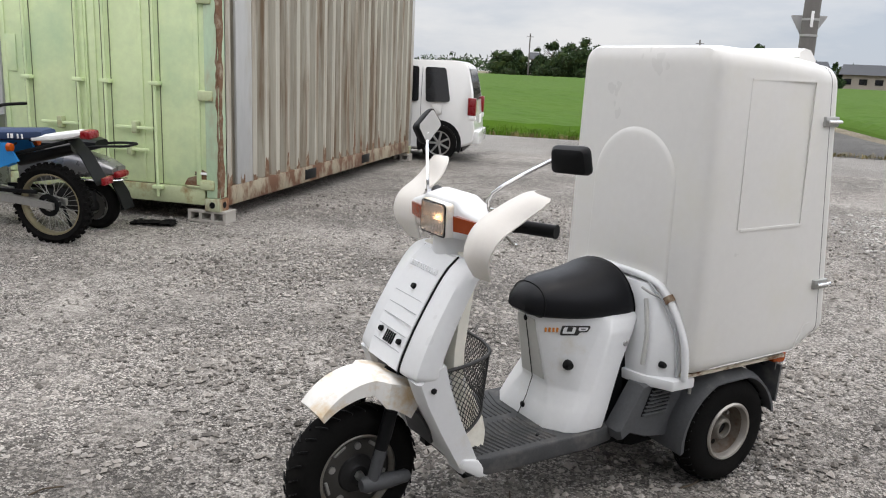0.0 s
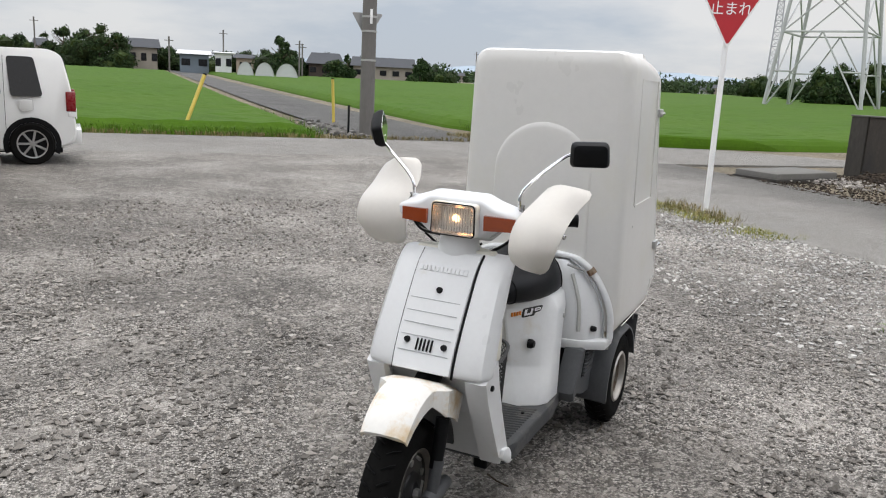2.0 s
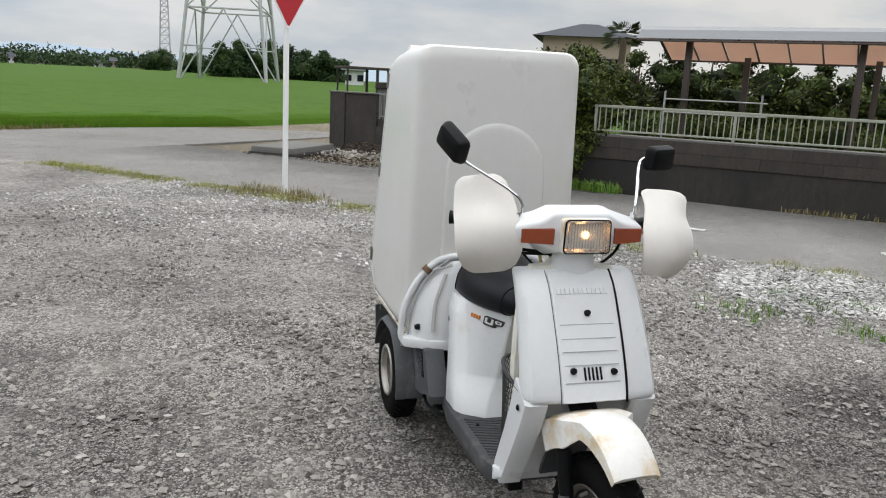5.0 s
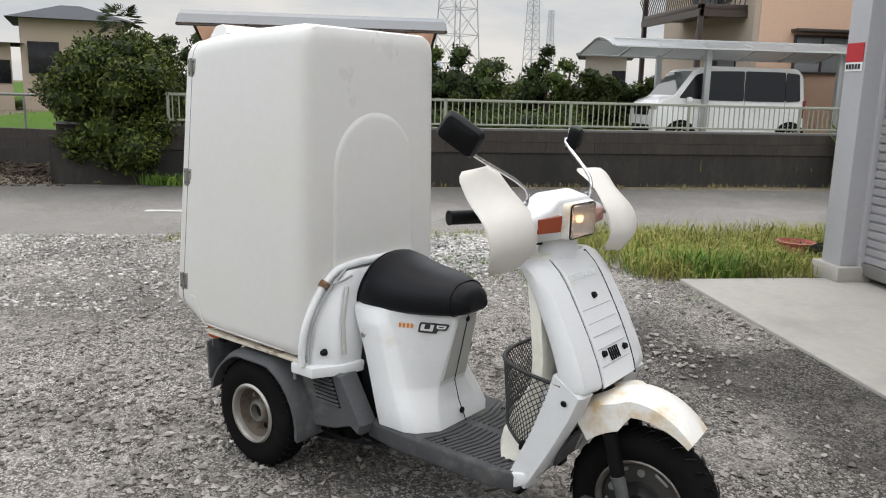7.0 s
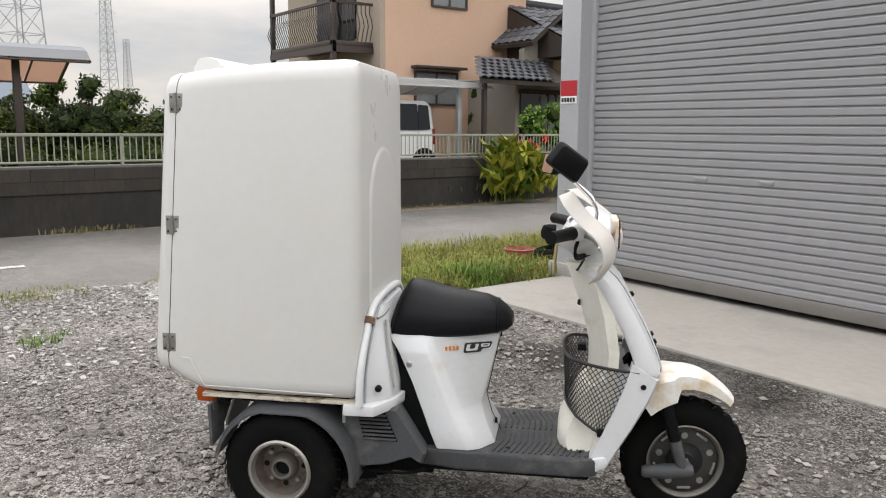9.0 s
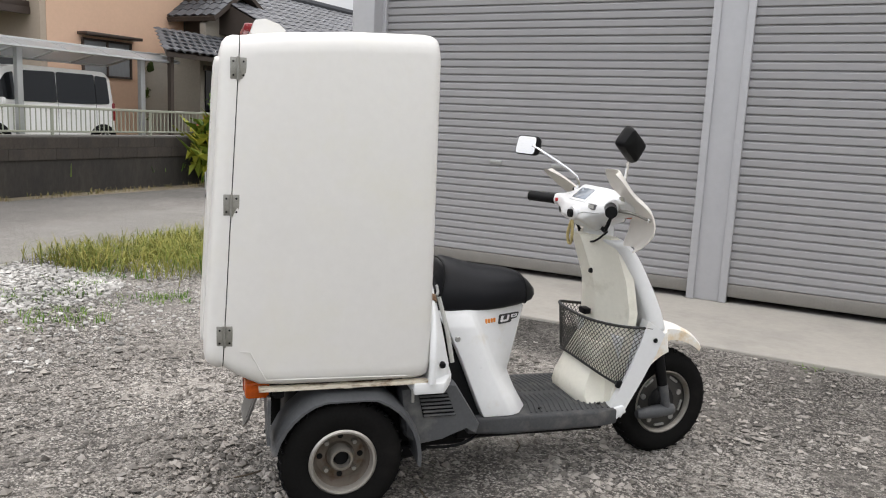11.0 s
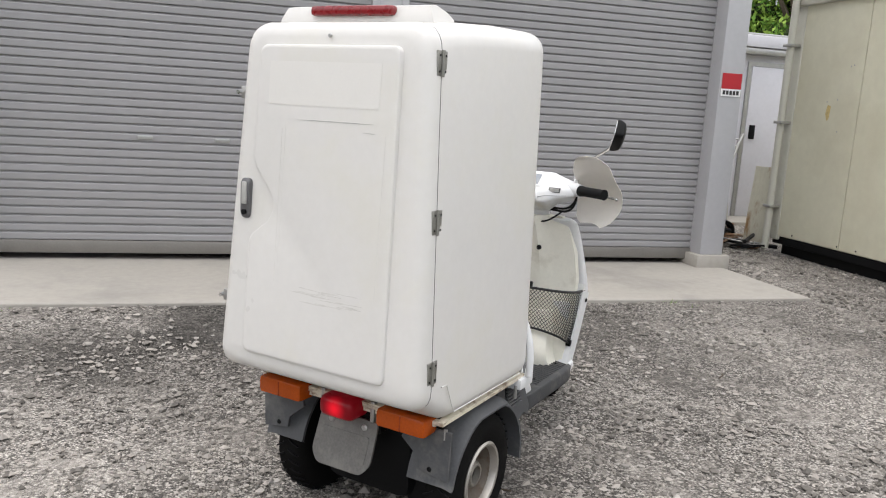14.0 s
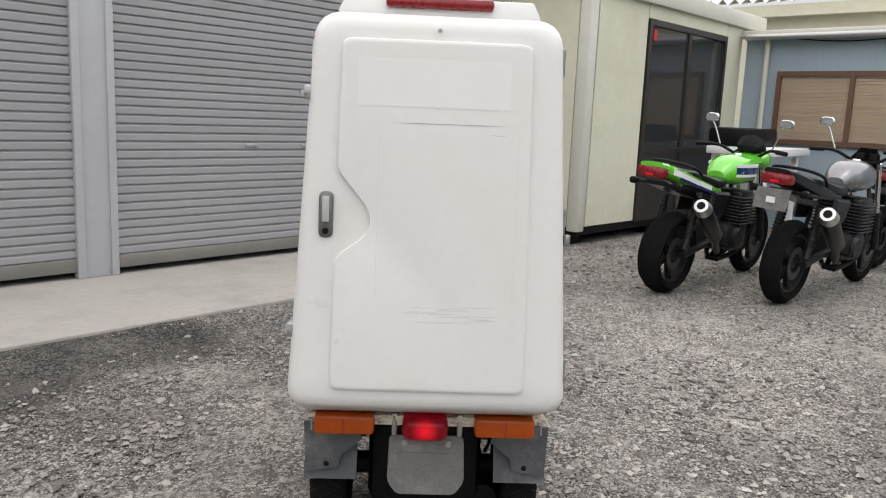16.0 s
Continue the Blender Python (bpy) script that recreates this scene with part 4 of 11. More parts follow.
def passage_clutter():
    """What leans and lies between the garage and the hut."""
    ld = thing("loading_ramp", "folded aluminium loading ramp leaning on the white shed", "ramp")
    a0, a1 = Vector((5.62, 7.28, 0.05)), Vector((6.28, 7.50, 1.27))
    b0, b1 = Vector((5.86, 7.12, 0.05)), Vector((6.52, 7.40, 1.25))
    for p, q in ((a0, a1), (b0, b1)):
        part("side_rail", tube([p, q], 0.022, 8), ZINC, ld, "ribbed aluminium rail")
    for i in range(12):
        t = 0.05 + i * 0.08
        part("rung", tube([a0.lerp(a1, t), b0.lerp(b1, t)], 0.014, 6), ALU_BRIGHT, ld)
    bd = thing("stained_board", "rust-stained cream panel leaning beside the drain pipe", "panel", pose(5.24, 5.16, 0, 0, 6, 20))
    part("sheet", box((-0.02, -0.1, 0.05), (0.0, 0.16, 0.92), 0.004), STREAK_BOARD, bd, smooth=False)
    part("edge", box((-0.026, -0.115, 0.0), (0.006, -0.1, 0.94), 0.003), ZINC, bd, smooth=False)
    rng = random.Random(61)
    hp = thing("hose_heap", "tangled heap of dark hoses and cable", "hose", pose(5.08, 5.10, 0))
    for i in range(9):
        r, cx, cy, h = rng.uniform(0.07, 0.17), rng.uniform(-0.1, 0.1), rng.uniform(-0.16, 0.16), rng.uniform(0.02, 0.11)
        tilt = rng.uniform(-0.25, 0.25)
        pts = [(cx + r * math.cos(t), cy + r * math.sin(t) * 1.2, max(0.012, h + tilt * r * math.cos(t + i))) for t in np.linspace(0, rng.uniform(4.5, 7.5), 18)]
        part("coil", tube(pts, rng.uniform(0.008, 0.013), 6), [DARK, RUST, DARK, ZINC][i % 4], hp)


ALU_BRIGHT = material("bright_aluminium", (0.62, 0.62, 0.63), 0.4, metal=0.7, var=0.1, scale=20)
STREAK_BOARD = material("rust_stained_cream_sheet", (0.58, 0.56, 0.46), 0.6, var=0.1, scale=4, stain=(0.30, 0.17, 0.07), stain_scale=6, stain_at=(0.5, 0.66), stretch=(1, 1, 0.35))
passage_clutter()


# ---- village road: retaining wall, fence, block wall ----
def block_mesh(name, l, h, t, mat):
    return mesh_of(name, box((0.0015, 0, 0.0015), (l - 0.0015, t, h - 0.0015), 0.003, 1), mat, False)


def place_blocks(parent, mesh, p0, p1, z, l, rows, h):
    a, b = Vector((*p0, 0)), Vector((*p1, 0))
    d = b - a
    n = int(d.length / l)
    ang = math.atan2(d.y, d.x)
    for r in range(rows):
        for i in range(n):
            off = (i + (0.5 if r % 2 else 0)) * l
            if off + l > d.length + 0.02:
                continue
            q = a + d.normalized() * off
            o = new("block", mesh)
            o.parent = parent
            o.matrix_basis = pose(q.x, q.y, z + r * h + 0.0, 0, 0, math.degrees(ang))


def fence_run(f, p0, p1, z, gap=0.09, height=0.42, post_gap=2.0, paint=None):
    paint = paint or FENCE
    a, b = Vector((*p0, z)), Vector((*p1, z))
    d = b - a
    L = d.length
    u = d.normalized()
    rot = pose(a.x, a.y, a.z, 0, 0, math.degrees(math.atan2(d.y, d.x)))
    for name, zz, r in (("top_rail", height, 0.02), ("bottom_rail", 0.06, 0.015)):
        part(name, moved(box((0, -r, zz - r), (L, r, zz + r), 0.006, 1), rot), paint, f)
    bar = mesh_of("baluster", box((-0.008, -0.007, 0.06), (0.008, 0.007, height), 0.002, 1), paint, False)
    post = mesh_of("fence_post", box((-0.02, -0.02, 0), (0.02, 0.02, height + 0.015), 0.005, 1), paint, False)
    n = int(L / gap)
    for i in range(1, n):
        o = new("baluster", bar)
        o.parent = f
        o.matrix_basis = rot @ Matrix.Translation((i * L / n, 0, 0))
    for i in range(int(L / post_gap) + 1):
        o = new("fence_post", post)
        o.parent = f
        o.matrix_basis = rot @ Matrix.Translation((min(i * post_gap + 0.03, L - 0.03), 0, 0))


FENCE = material("pale_green_grey_fence_paint", (0.29, 0.305, 0.245), 0.5, var=0.1, scale=8)
FENCE_W = material("dull_fence_paint", (0.17, 0.175, 0.165), 0.5, var=0.1, scale=8)


def walls():
    w = thing("wall_west", "stained concrete retaining wall capped with block", "wall")
    w["kind"] = "structure"
    part("base", prism([(-8.60, -3.9), (-8.93, -3.9), (-9.95, 11.2), (-9.55, 11.2)], "z", -0.1, 0.47), WALL_DARK, w, "dark stained cast concrete", False)
    bm = block_mesh("block", 0.8, 0.17, 0.13, BLOCK)
    place_blocks(w, bm, (-9.66, 11.2), (-8.71, -3.9), 0.47, 0.8, 2, 0.17)
    part("backing", prism([(-8.70, -3.9), (-8.98, -3.9), (-10.0, 11.2), (-9.72, 11.2)], "z", 0.4, 0.8), BLOCK, w, smooth=False)
    part("coping", prism([(-8.61, -3.9), (-8.94, -3.9), (-9.92, 11.2), (-9.54, 11.2)], "z", 0.81, 0.835), BLOCK_LIGHT, w, "pale concrete coping", False)
    w2 = thing("wall_corner", "dark stained block wall ending in a tall square panel", "wall")
    w2["kind"] = "structure"
    part("base", prism([(-11.72, -8.46), (-10.245, -3.9), (-10.43, -3.9), (-11.92, -8.46)], "z", -0.15, 0.3), WALL_DARK, w2, smooth=False)
    part("return_wall", box((-10.24, -4.1, -0.15), (-8.94, -3.9, 0.62)), WALL_DARK, w2, smooth=False)
    bm = block_mesh("block", 0.4, 0.165, 0.14, BLOCK)
    place_blocks(w2, bm, (-11.745, -8.44), (-10.27, -3.9), 0.3, 0.4, 2, 0.165)
    part("backing", prism([(-11.8, -8.44), (-10.33, -3.9), (-10.41, -3.9), (-11.88, -8.44)], "z", 0.28, 0.622), BLOCK, w2, smooth=False)
    part("panel", box((-12.0, -9.28, -0.1), (-11.745, -8.44, 1.165), 0.012), BLOCK, w2, "dark weathered concrete panel", False)
    part("pillar", box((-12.03, -9.7, -0.1), (-11.715, -9.284, 1.165), 0.012), WALL_DARK, w2, "square dark concrete pillar", False)
    part("cap", box((-12.05, -9.72, 1.167), (-11.7, -8.42, 1.2), 0.008), BLOCK_LIGHT, w2, "thin concrete cap", False)
    gp = thing("gate_pillar", "grey concrete pillar with a broad cap behind the corner wall", "pillar", pose(-12.62, -8.8, 0, 0, 0, 35))
    part("shaft", box((-0.17, -0.17, -0.05), (0.17, 0.17, 1.3), 0.01), BLOCK_LIGHT, gp, smooth=False)
    part("cap", box((-0.23, -0.23, 1.3), (0.23, 0.23, 1.43), 0.015), BLOCK, gp, "dark overhanging cap", False)
    f = thing("fence", "pale metal baluster fence on the wall", "fence")
    fence_run(f, (-8.7, -2.4), (-9.62, 11.0), 0.835)
    f2 = thing("fence", "pale metal baluster fence on the corner wall", "fence")
    fence_run(f2, (-11.8, -8.40), (-11.52, -7.54), 0.635, height=0.535, paint=FENCE_W)
    part("rail", tube([(-11.52, -7.54, 1.17), (-10.36, -3.98, 1.17)], 0.022, 8), FENCE_W, f2)
    part("low_rail", tube([(-11.3, -6.86, 0.7), (-11.1, -6.25, 0.7)], 0.015, 8), FENCE_W, f2)
    for i in range(6):
        part("baluster", box((-11.29 + i * 0.035, -6.84 + i * 0.11, 0.63), (-11.275 + i * 0.035, -6.825 + i * 0.11, 0.76 + 0.03 * (i % 2)), 0.002), FENCE_W, f2, smooth=False)
    for t in (0.38, 0.7, 0.98):
        x, y = -11.52 + 1.16 * t, -7.54 + 3.56 * t
        part("post", tube([(x, y, 0.6), (x, y, 1.17)], 0.02, 8), FENCE_W, f2)
    w3 = thing("wall_block", "tall grey block wall with pierced top course", "wall")
    w3["kind"] = "structure"
    part("base", box((-9.95, 11.2, -0.1), (-9.6, 24, 0.5)), WALL_DARK, w3, smooth=False)
    bm = block_mesh("block", 0.4, 0.19, 0.14, BLOCK_LIGHT)
    place_blocks(w3, bm, (-9.62, 24), (-9.62, 11.3), 0.5, 0.4, 4, 0.19)
    part("backing", box((-9.8, 11.3, 0.48), (-9.7, 24, 1.44)), BLOCK, w3, smooth=False)
    hole = mesh_of("pierced_block", boxes([((0.004, 0, 0.004), (0.396, 0.14, 0.04)), ((0.004, 0, 0.15), (0.396, 0.14, 0.19)), ((0.004, 0, 0.04), (0.06, 0.14, 0.15)), ((0.34, 0, 0.04), (0.396, 0.14, 0.15)),
                                           ((0.17, 0, 0.04), (0.23, 0.14, 0.15)), ((0.06, 0.03, 0.085), (0.34, 0.14, 0.105))]), BLOCK_LIGHT, False)
    solid = block_mesh("block", 0.4, 0.19, 0.14, BLOCK_LIGHT)
    for i in range(31):
        o = new("pierced_block" if i % 2 == 0 else "block", hole if i % 2 == 0 else solid)
        o.parent = w3
        o.matrix_basis = pose(-9.62, 24 - i * 0.4, 1.26, 0, 0, -90)
    part("coping", box((-9.84, 11.3, 1.451), (-9.6, 24, 1.475)), BLOCK_LIGHT, w3, smooth=False)


walls()


# ---- stop sign, pole, stakes ----
def stop_sign():
    s = thing("stop_sign", "red triangular stop sign on a white post", "road sign", pose(-4.76, -5.08, 0, 0, 0, -20))
    part("post", tube([(0, 0, -0.06), (0, 0, 2.75)], 0.035, 14), SIGN_WHITE, s, "white steel post")
    tri = lambda k, z: rounded([(0, z), (0.4 * k, z + 0.69 * k), (-0.4 * k, z + 0.69 * k)], 0.05 * k)
    rim = part("rim", prism(tri(1.0, 2.0), "y", 0.04, 0.052), SIGN_WHITE, s, "white rim", False)
    part("face", prism(tri(0.9, 2.036), "y", 0.052, 0.056), SIGN_RED, s, "red face", False)
    cu = bpy.data.curves.new("stop_word", "FONT")
    cu.body, cu.size, cu.align_x, cu.extrude = "\u6b62\u307e\u308c", 0.17, "CENTER", 0.001
    tmp = bpy.data.objects.new("stop_word", cu)
    scene.collection.objects.link(tmp)
    me = bpy.data.meshes.new_from_object(tmp.evaluated_get(bpy.context.evaluated_depsgraph_get()))
    bpy.data.objects.remove(tmp)
    me.materials.clear()
    me.materials.append(SIGN_WHITE)
    o = new("stop_word", me)
    o.parent = s
    o.matrix_basis = pose(0, 0.0585, 2.40, 90, 0, 180)
    tagged(o, "white word meaning stop")


stop_sign()


def roadside():
    p = thing("utility_pole", "weathered grey concrete utility pole", "utility pole", pose(-3.2, -16.75, 0))
    part("shaft", tube([(0, 0, -0.1), (0, 0, 9)], [0.19, 0.15], 20), POLE, p)
    for z in (1.85, 2.55, 2.9):
        part("band", lathe([(0.185, 0), (0.192, 0), (0.192, 0.05), (0.185, 0.05)], "z", (0, 0, z), 20, closed=True), ZINC, p)
    part("tag", box((-0.03, 0.17, 2.75), (0.03, 0.2, 3.1), 0.004), SIGN_WHITE, p)
    tri = rounded([(0, 2.35), (0.4, 3.03), (-0.4, 3.03)], 0.05)
    part("sign_plate", prism(tri, "y", -0.24, -0.23), POLE_SIGN, p, "grey back of a triangular sign", False)
    part("anchor", box((0.45, 0.0, -0.08), (0.5, 0.06, 0.75), 0.01), DARK, p)
    for (x, y), (tx, ty), h in (((1.3, -16.4), (0.75, -16.7), 1.32), ((-3.15, -20.7), (-3.1, -20.75), 1.35)):
        s = thing("stake", "faded yellow marker stake at the paddy edge", "stake", pose(x, y, 0), "marker stakes")
        part("shaft", tube([(0, 0, -0.1), (tx - x, ty - y, h)], 0.045, 10), YELLOW, s)
        part("cap", tube([(tx - x, ty - y, h), ((tx - x) * 1.02, (ty - y) * 1.02, h + 0.03)], 0.047, 10), DARK, s)


POLE = material("pole_concrete", (0.14, 0.132, 0.125), 0.9, var=0.12, scale=2, stretch=(1, 1, 0.3), stain=(0.09, 0.083, 0.076), stain_scale=2, stain_at=(0.5, 0.7))
POLE_SIGN = material("grey_sign_back", (0.38, 0.38, 0.38), 0.5, metal=0.3)
YELLOW = material("faded_yellow_paint", (0.55, 0.42, 0.08), 0.6, var=0.15, scale=5)
roadside()

# ---- three-wheeled delivery scooter ----
def wheel_parts(parent, centre, r, rim_r, half, tread, front, rim_mat, name="wheel"):
    """A tyre with tread grooves and a pressed-steel rim, as one part with pieces."""
    w = new(name)
    w.parent = parent
    w.location = centre
    h = half
    prof = [(rim_r, -h * 0.78), (rim_r + 0.012, -h * 0.9), ((r + rim_r) / 2, -h), (r - 0.028, -h * 0.93), (r - 0.01, -h * 0.72), (r - 0.002, -h * 0.4), (r, 0),
            (r - 0.002, h * 0.4), (r - 0.01, h * 0.72), (r - 0.028, h * 0.93), ((r + rim_r) / 2, h), (rim_r + 0.012, h * 0.9), (rim_r, h * 0.78)]
    part("tyre", lathe(prof, "y", (0, 0, 0), 56), RUBBER, w, "worn black rubber tyre")
    bm = bmesh.new()
    n = tread
    for k in range(n):
        a = 2 * math.pi * k / n
        for sgn in (-1, 1):
            pts = []
            for t in (0.12, 0.45, 0.78):
                aa = a + t * 0.16 + (0.07 if sgn > 0 else 0)
                rr = r + 0.0015 - (0.008 if t > 0.7 else 0.001)
                pts.append((rr * math.cos(aa), sgn * h * t, rr * math.sin(aa)))
            tube(pts, 0.0035, 4, bm)
    part("tread_groove", bm, DARK, w, smooth=False)
    return w


def rear_wheel(sc, side):
    w = wheel_parts(sc, (0, side * 0.287, 0.205), 0.206, 0.108, 0.056, 36, False, STEEL)
    tagged(w, "rear wheel with a steel rim")
    o = side
    rim = part("rim", lathe([(0.113, 0.05 * o), (0.107, 0.056 * o), (0.1, 0.054 * o), (0.096, 0.044 * o), (0.094, 0.03 * o)], "y", (0, 0, 0), 48), RIM_LIP, w, "dull silver rim lip")
    part("wheel_disc", lathe([(0.0945, 0.032 * o), (0.088, 0.0 * o), (0.082, -0.014 * o), (0.05, -0.014 * o), (0.046, -0.004 * o), (0.0, -0.004 * o)], "y", (0, 0, 0), 40), RIM_BROWN, w, "dusty brown steel wheel disc")
    part("hub", lathe([(0.026, 0.004 * o), (0.029, 0.03 * o), (0.036, 0.03 * o), (0.043, 0.02 * o), (0.047, -0.012 * o)], "y", (0, 0, 0), 28), STEEL, w, "dull cast hub")
    part("axle_nut", lathe([(0.0, 0.012 * o), (0.018, 0.012 * o), (0.026, 0.008 * o), (0.027, 0.0)], "y", (0, 0, 0), 20), DARK, w)
    for k in range(4):
        a = math.pi / 4 + k * math.pi / 2
        part("wheel_nut", lathe([(0.0, 0.002 * o), (0.008, 0.002 * o), (0.009, -0.014 * o)], "y", (0.066 * math.cos(a), 0, 0.066 * math.sin(a)), 6), ZINC, rim)
    for k in range(4):
        a = k * math.pi / 2
        part("rim_hole", lathe([(0.0, -0.012 * o), (0.01, -0.012 * o), (0.01, -0.016 * o)], "y", (0.068 * math.cos(a), 0, 0.068 * math.sin(a)), 14), DARK, rim)


def front_wheel(sc):
    w = wheel_parts(sc, (1.383, 0, 0.217), 0.22, 0.135, 0.058, 30, True, STEEL, "front_wheel")
    tagged(w, "front wheel with a pressed-steel rim")
    for o in (-1, 1):
        rim = part("rim", lathe([(0.138, 0.042 * o), (0.13, 0.047 * o), (0.122, 0.04 * o), (0.119, 0.03 * o)], "y", (0, 0, 0), 48), STEEL, w, "pressed grey steel rim")
        part("wheel_disc", lathe([(0.12, 0.03 * o), (0.117, 0.022 * o), (0.08, 0.03 * o), (0.062, 0.03 * o)], "y", (0, 0, 0), 48), RIM_DARK, w, "dark pressed wheel disc")
        for k in range(5):
            a = k * math.pi * 0.4 + 0.35
            part("rim_hole", lathe([(0.0, 0.0325 * o), (0.0115, 0.0325 * o), (0.0115, 0.022 * o)], "y", (0.092 * math.cos(a), 0, 0.092 * math.sin(a)), 16), ZINC, rim)
            a += math.pi * 0.2
            part("rim_slot", moved(box((-0.024, min(0.02 * o, 0.031 * o), -0.0055), (0.024, max(0.02 * o, 0.031 * o), 0.0055), 0.004), pose(0.104 * math.cos(a), 0, 0.104 * math.sin(a), 0, 90 - math.degrees(a), 0)), ZINC, rim)
        part("hub_drum", lathe([(0.0, 0.045 * o), (0.03, 0.045 * o), (0.036, 0.04 * o), (0.06, 0.036 * o), (0.066, 0.028 * o), (0.066, 0.0)], "y", (0, 0, 0), 32), ENGINE, w, "dark drum hub")
        part("axle_nut", lathe([(0.0, 0.062 * o), (0.014, 0.062 * o), (0.016, 0.055 * o), (0.016, 0.04 * o)], "y", (0, 0, 0), 6), ZINC, w)


def bolt(parent, p, axis="x", r=0.01, h=0.006, mat=None, name="screw"):
    prof = [(0.0, h), (r * 0.7, h), (r, h * 0.5), (r, -0.002)]
    return part(name, lathe(prof, axis, p, 12), mat or DARK, parent)


def box_loop(x, zt, zb, wt, wb, r, n=5, lean=0.0):
    """Cross-section of the cargo box at x: a slightly flared, rounded rectangle with a crowned top."""
    base = [(-wb, zb), (wb, zb), (wt, zt), (-wt, zt)]
    pts = rounded(base, r, n)
    out = []
    for y, z in pts:
        crown = 0.022 * (1 - (y / wt) ** 2) if z > zt - r * 0.3 else 0
        out.append((x + lean * (z - zb), y, z + crown))
    return out


# each hand guard is a bowed strip between an inner and an outer edge, from its top at the back to its foot in front
GUARD_LEFT = ([(0.945, 0.272, 1.146), (1.03, 0.249, 1.10), (1.10, 0.212, 1.035), (1.128, 0.205, 0.955), (1.098, 0.215, 0.898)], [(0.985, 0.424, 1.136), (1.05, 0.385, 1.074), (1.12, 0.372, 1.02), (1.142, 0.356, 0.955), (1.105, 0.322, 0.882)])
GUARD_RIGHT = ([(0.945, -0.203, 1.186), (0.994, -0.18, 1.118), (1.07, -0.182, 1.05), (1.086, -0.176, 0.975), (1.05, -0.19, 0.905)], [(0.925, -0.345, 1.168), (0.981, -0.363, 1.097), (1.048, -0.377, 1.035), (1.064, -0.37, 0.962), (1.022, -0.325, 0.89)])



def scooter():
    sc = thing("delivery_scooter", "white three-wheeled delivery scooter with a tall cargo box", "scooter", pose(0, 0, 0, 0, 0, 44.8))
    for s in (-1, 1):
        rear_wheel(sc, s)
    front_wheel(sc)

    # cargo box
    L = [  # x, top, bottom, half-width top, half-width bottom, corner radius
        (0.288, 1.530, 0.53, 0.285, 0.315, 0.05), (0.285, 1.555, 0.50, 0.305, 0.335, 0.055), (0.276, 1.575, 0.482, 0.322, 0.348, 0.06), (0.258, 1.582, 0.474, 0.331, 0.355, 0.06),
        (0.23, 1.584, 0.472, 0.334, 0.359, 0.06), (0.0, 1.576, 0.472, 0.331, 0.362, 0.06), (-0.2, 1.560, 0.474, 0.322, 0.362, 0.06),
        (-0.27, 1.553, 0.480, 0.317, 0.364, 0.06), (-0.30, 1.548, 0.512, 0.312, 0.365, 0.06), (-0.331, 1.543, 0.542, 0.308, 0.366, 0.06)]
    loops = [box_loop(x, zt, zb, wt, wb, r) for x, zt, zb, wt, wb, r in L]
    # the rear rim of the box slants: the foot lies further back than the top
    loops[-1] = [(x - 0.049 * (1.53 - z), y, z) for x, y, z in loops[-1]]
    loops[-2] = [(x - 0.036 * (1.53 - z), y, z) for x, y, z in loops[-2]]
    cb = part("cargo_box", loft(loops), WHITE, sc, "tall white fibreglass cargo box")
    seam = [(x - 0.0006, y * 1.0005, 1.0 + (z - 1.0) * 1.0005) for x, y, z in loops[-1]]
    seam2 = [(x - 0.0018, y, z) for x, y, z in seam]
    part("gasket", loft([seam, seam2]), DARK, cb, "black rubber gasket")
    front = loops[-1]
    d0 = [(x - 0.003, y, z) for x, y, z in front]
    d1 = [(x - 0.022, y, z) for x, y, z in front]
    d2 = [(x - 0.040, y * 0.985, 1.03 + (z - 1.03) * 0.987) for x, y, z in front]
    d3 = [(x - 0.053, y * 0.945, 1.03 + (z - 1.03) * 0.958) for x, y, z in front]
    d4 = [(x - 0.0575, y * 0.89, 1.03 + (z - 1.03) * 0.92) for x, y, z in front]
    d5 = [(x - 0.059, y * 0.8, 1.03 + (z - 1.03) * 0.85) for x, y, z in front]
    door = part("rear_door", loft([d0, d1, d2, d3, d4, d5]), WHITE, cb, "white rear door with a raised panel")

    def door_x(z):
        return -0.331 - 0.049 * (1.53 - z) - 0.058
    raised = rounded([(-0.232, 1.487), (0.236, 1.487), (0.243, 1.165), (0.218, 1.135), (0.168, 1.075), (0.157, 1.04), (0.172, 1.0), (0.247, 0.945), (0.252, 0.604), (-0.252, 0.604)], 0.026, 5)
    cyz = (0.0, 1.05)

    def shrunk(dx, ky, kz):
        return [(door_x(z) + dx, cyz[0] + (y - cyz[0]) * ky, cyz[1] + (z - cyz[1]) * kz) for y, z in raised]
    part("raised_panel", loft([shrunk(0.006, 1.006, 1.003), shrunk(-0.004, 1.002, 1.001), shrunk(-0.0105, 0.994, 0.997), shrunk(-0.0125, 0.982, 0.990), shrunk(-0.013, 0.96, 0.976)]), WHITE, door)

    def patch(name, y0, y1, z0, z1, mat, t=0.001):
        pts = [(y0, z0), (y1, z0), (y1, z1), (y0, z1)]
        part(name, loft([[(door_x(z) - 0.0125, y, z) for y, z in pts], [(door_x(z) - 0.0132 - t, y, z) for y, z in pts]]), mat, door, smooth=False)
    patch("label_ghost", -0.18, 0.195, 1.325, 1.442, RESIDUE, 0.0002)
    # faint shade of embossed edges, drawn as flat strips of darker white
    for y0, y1, z0, z1 in ((0.1395, 0.1412, 0.83, 1.26), (0.128, 0.1288, 0.88, 1.27), (-0.207, -0.206, 0.83, 1.26)):
        patch("crease", y0, y1, z0, z1, EDGE_SHADE, 0.0002)
    rs = random.Random(19)
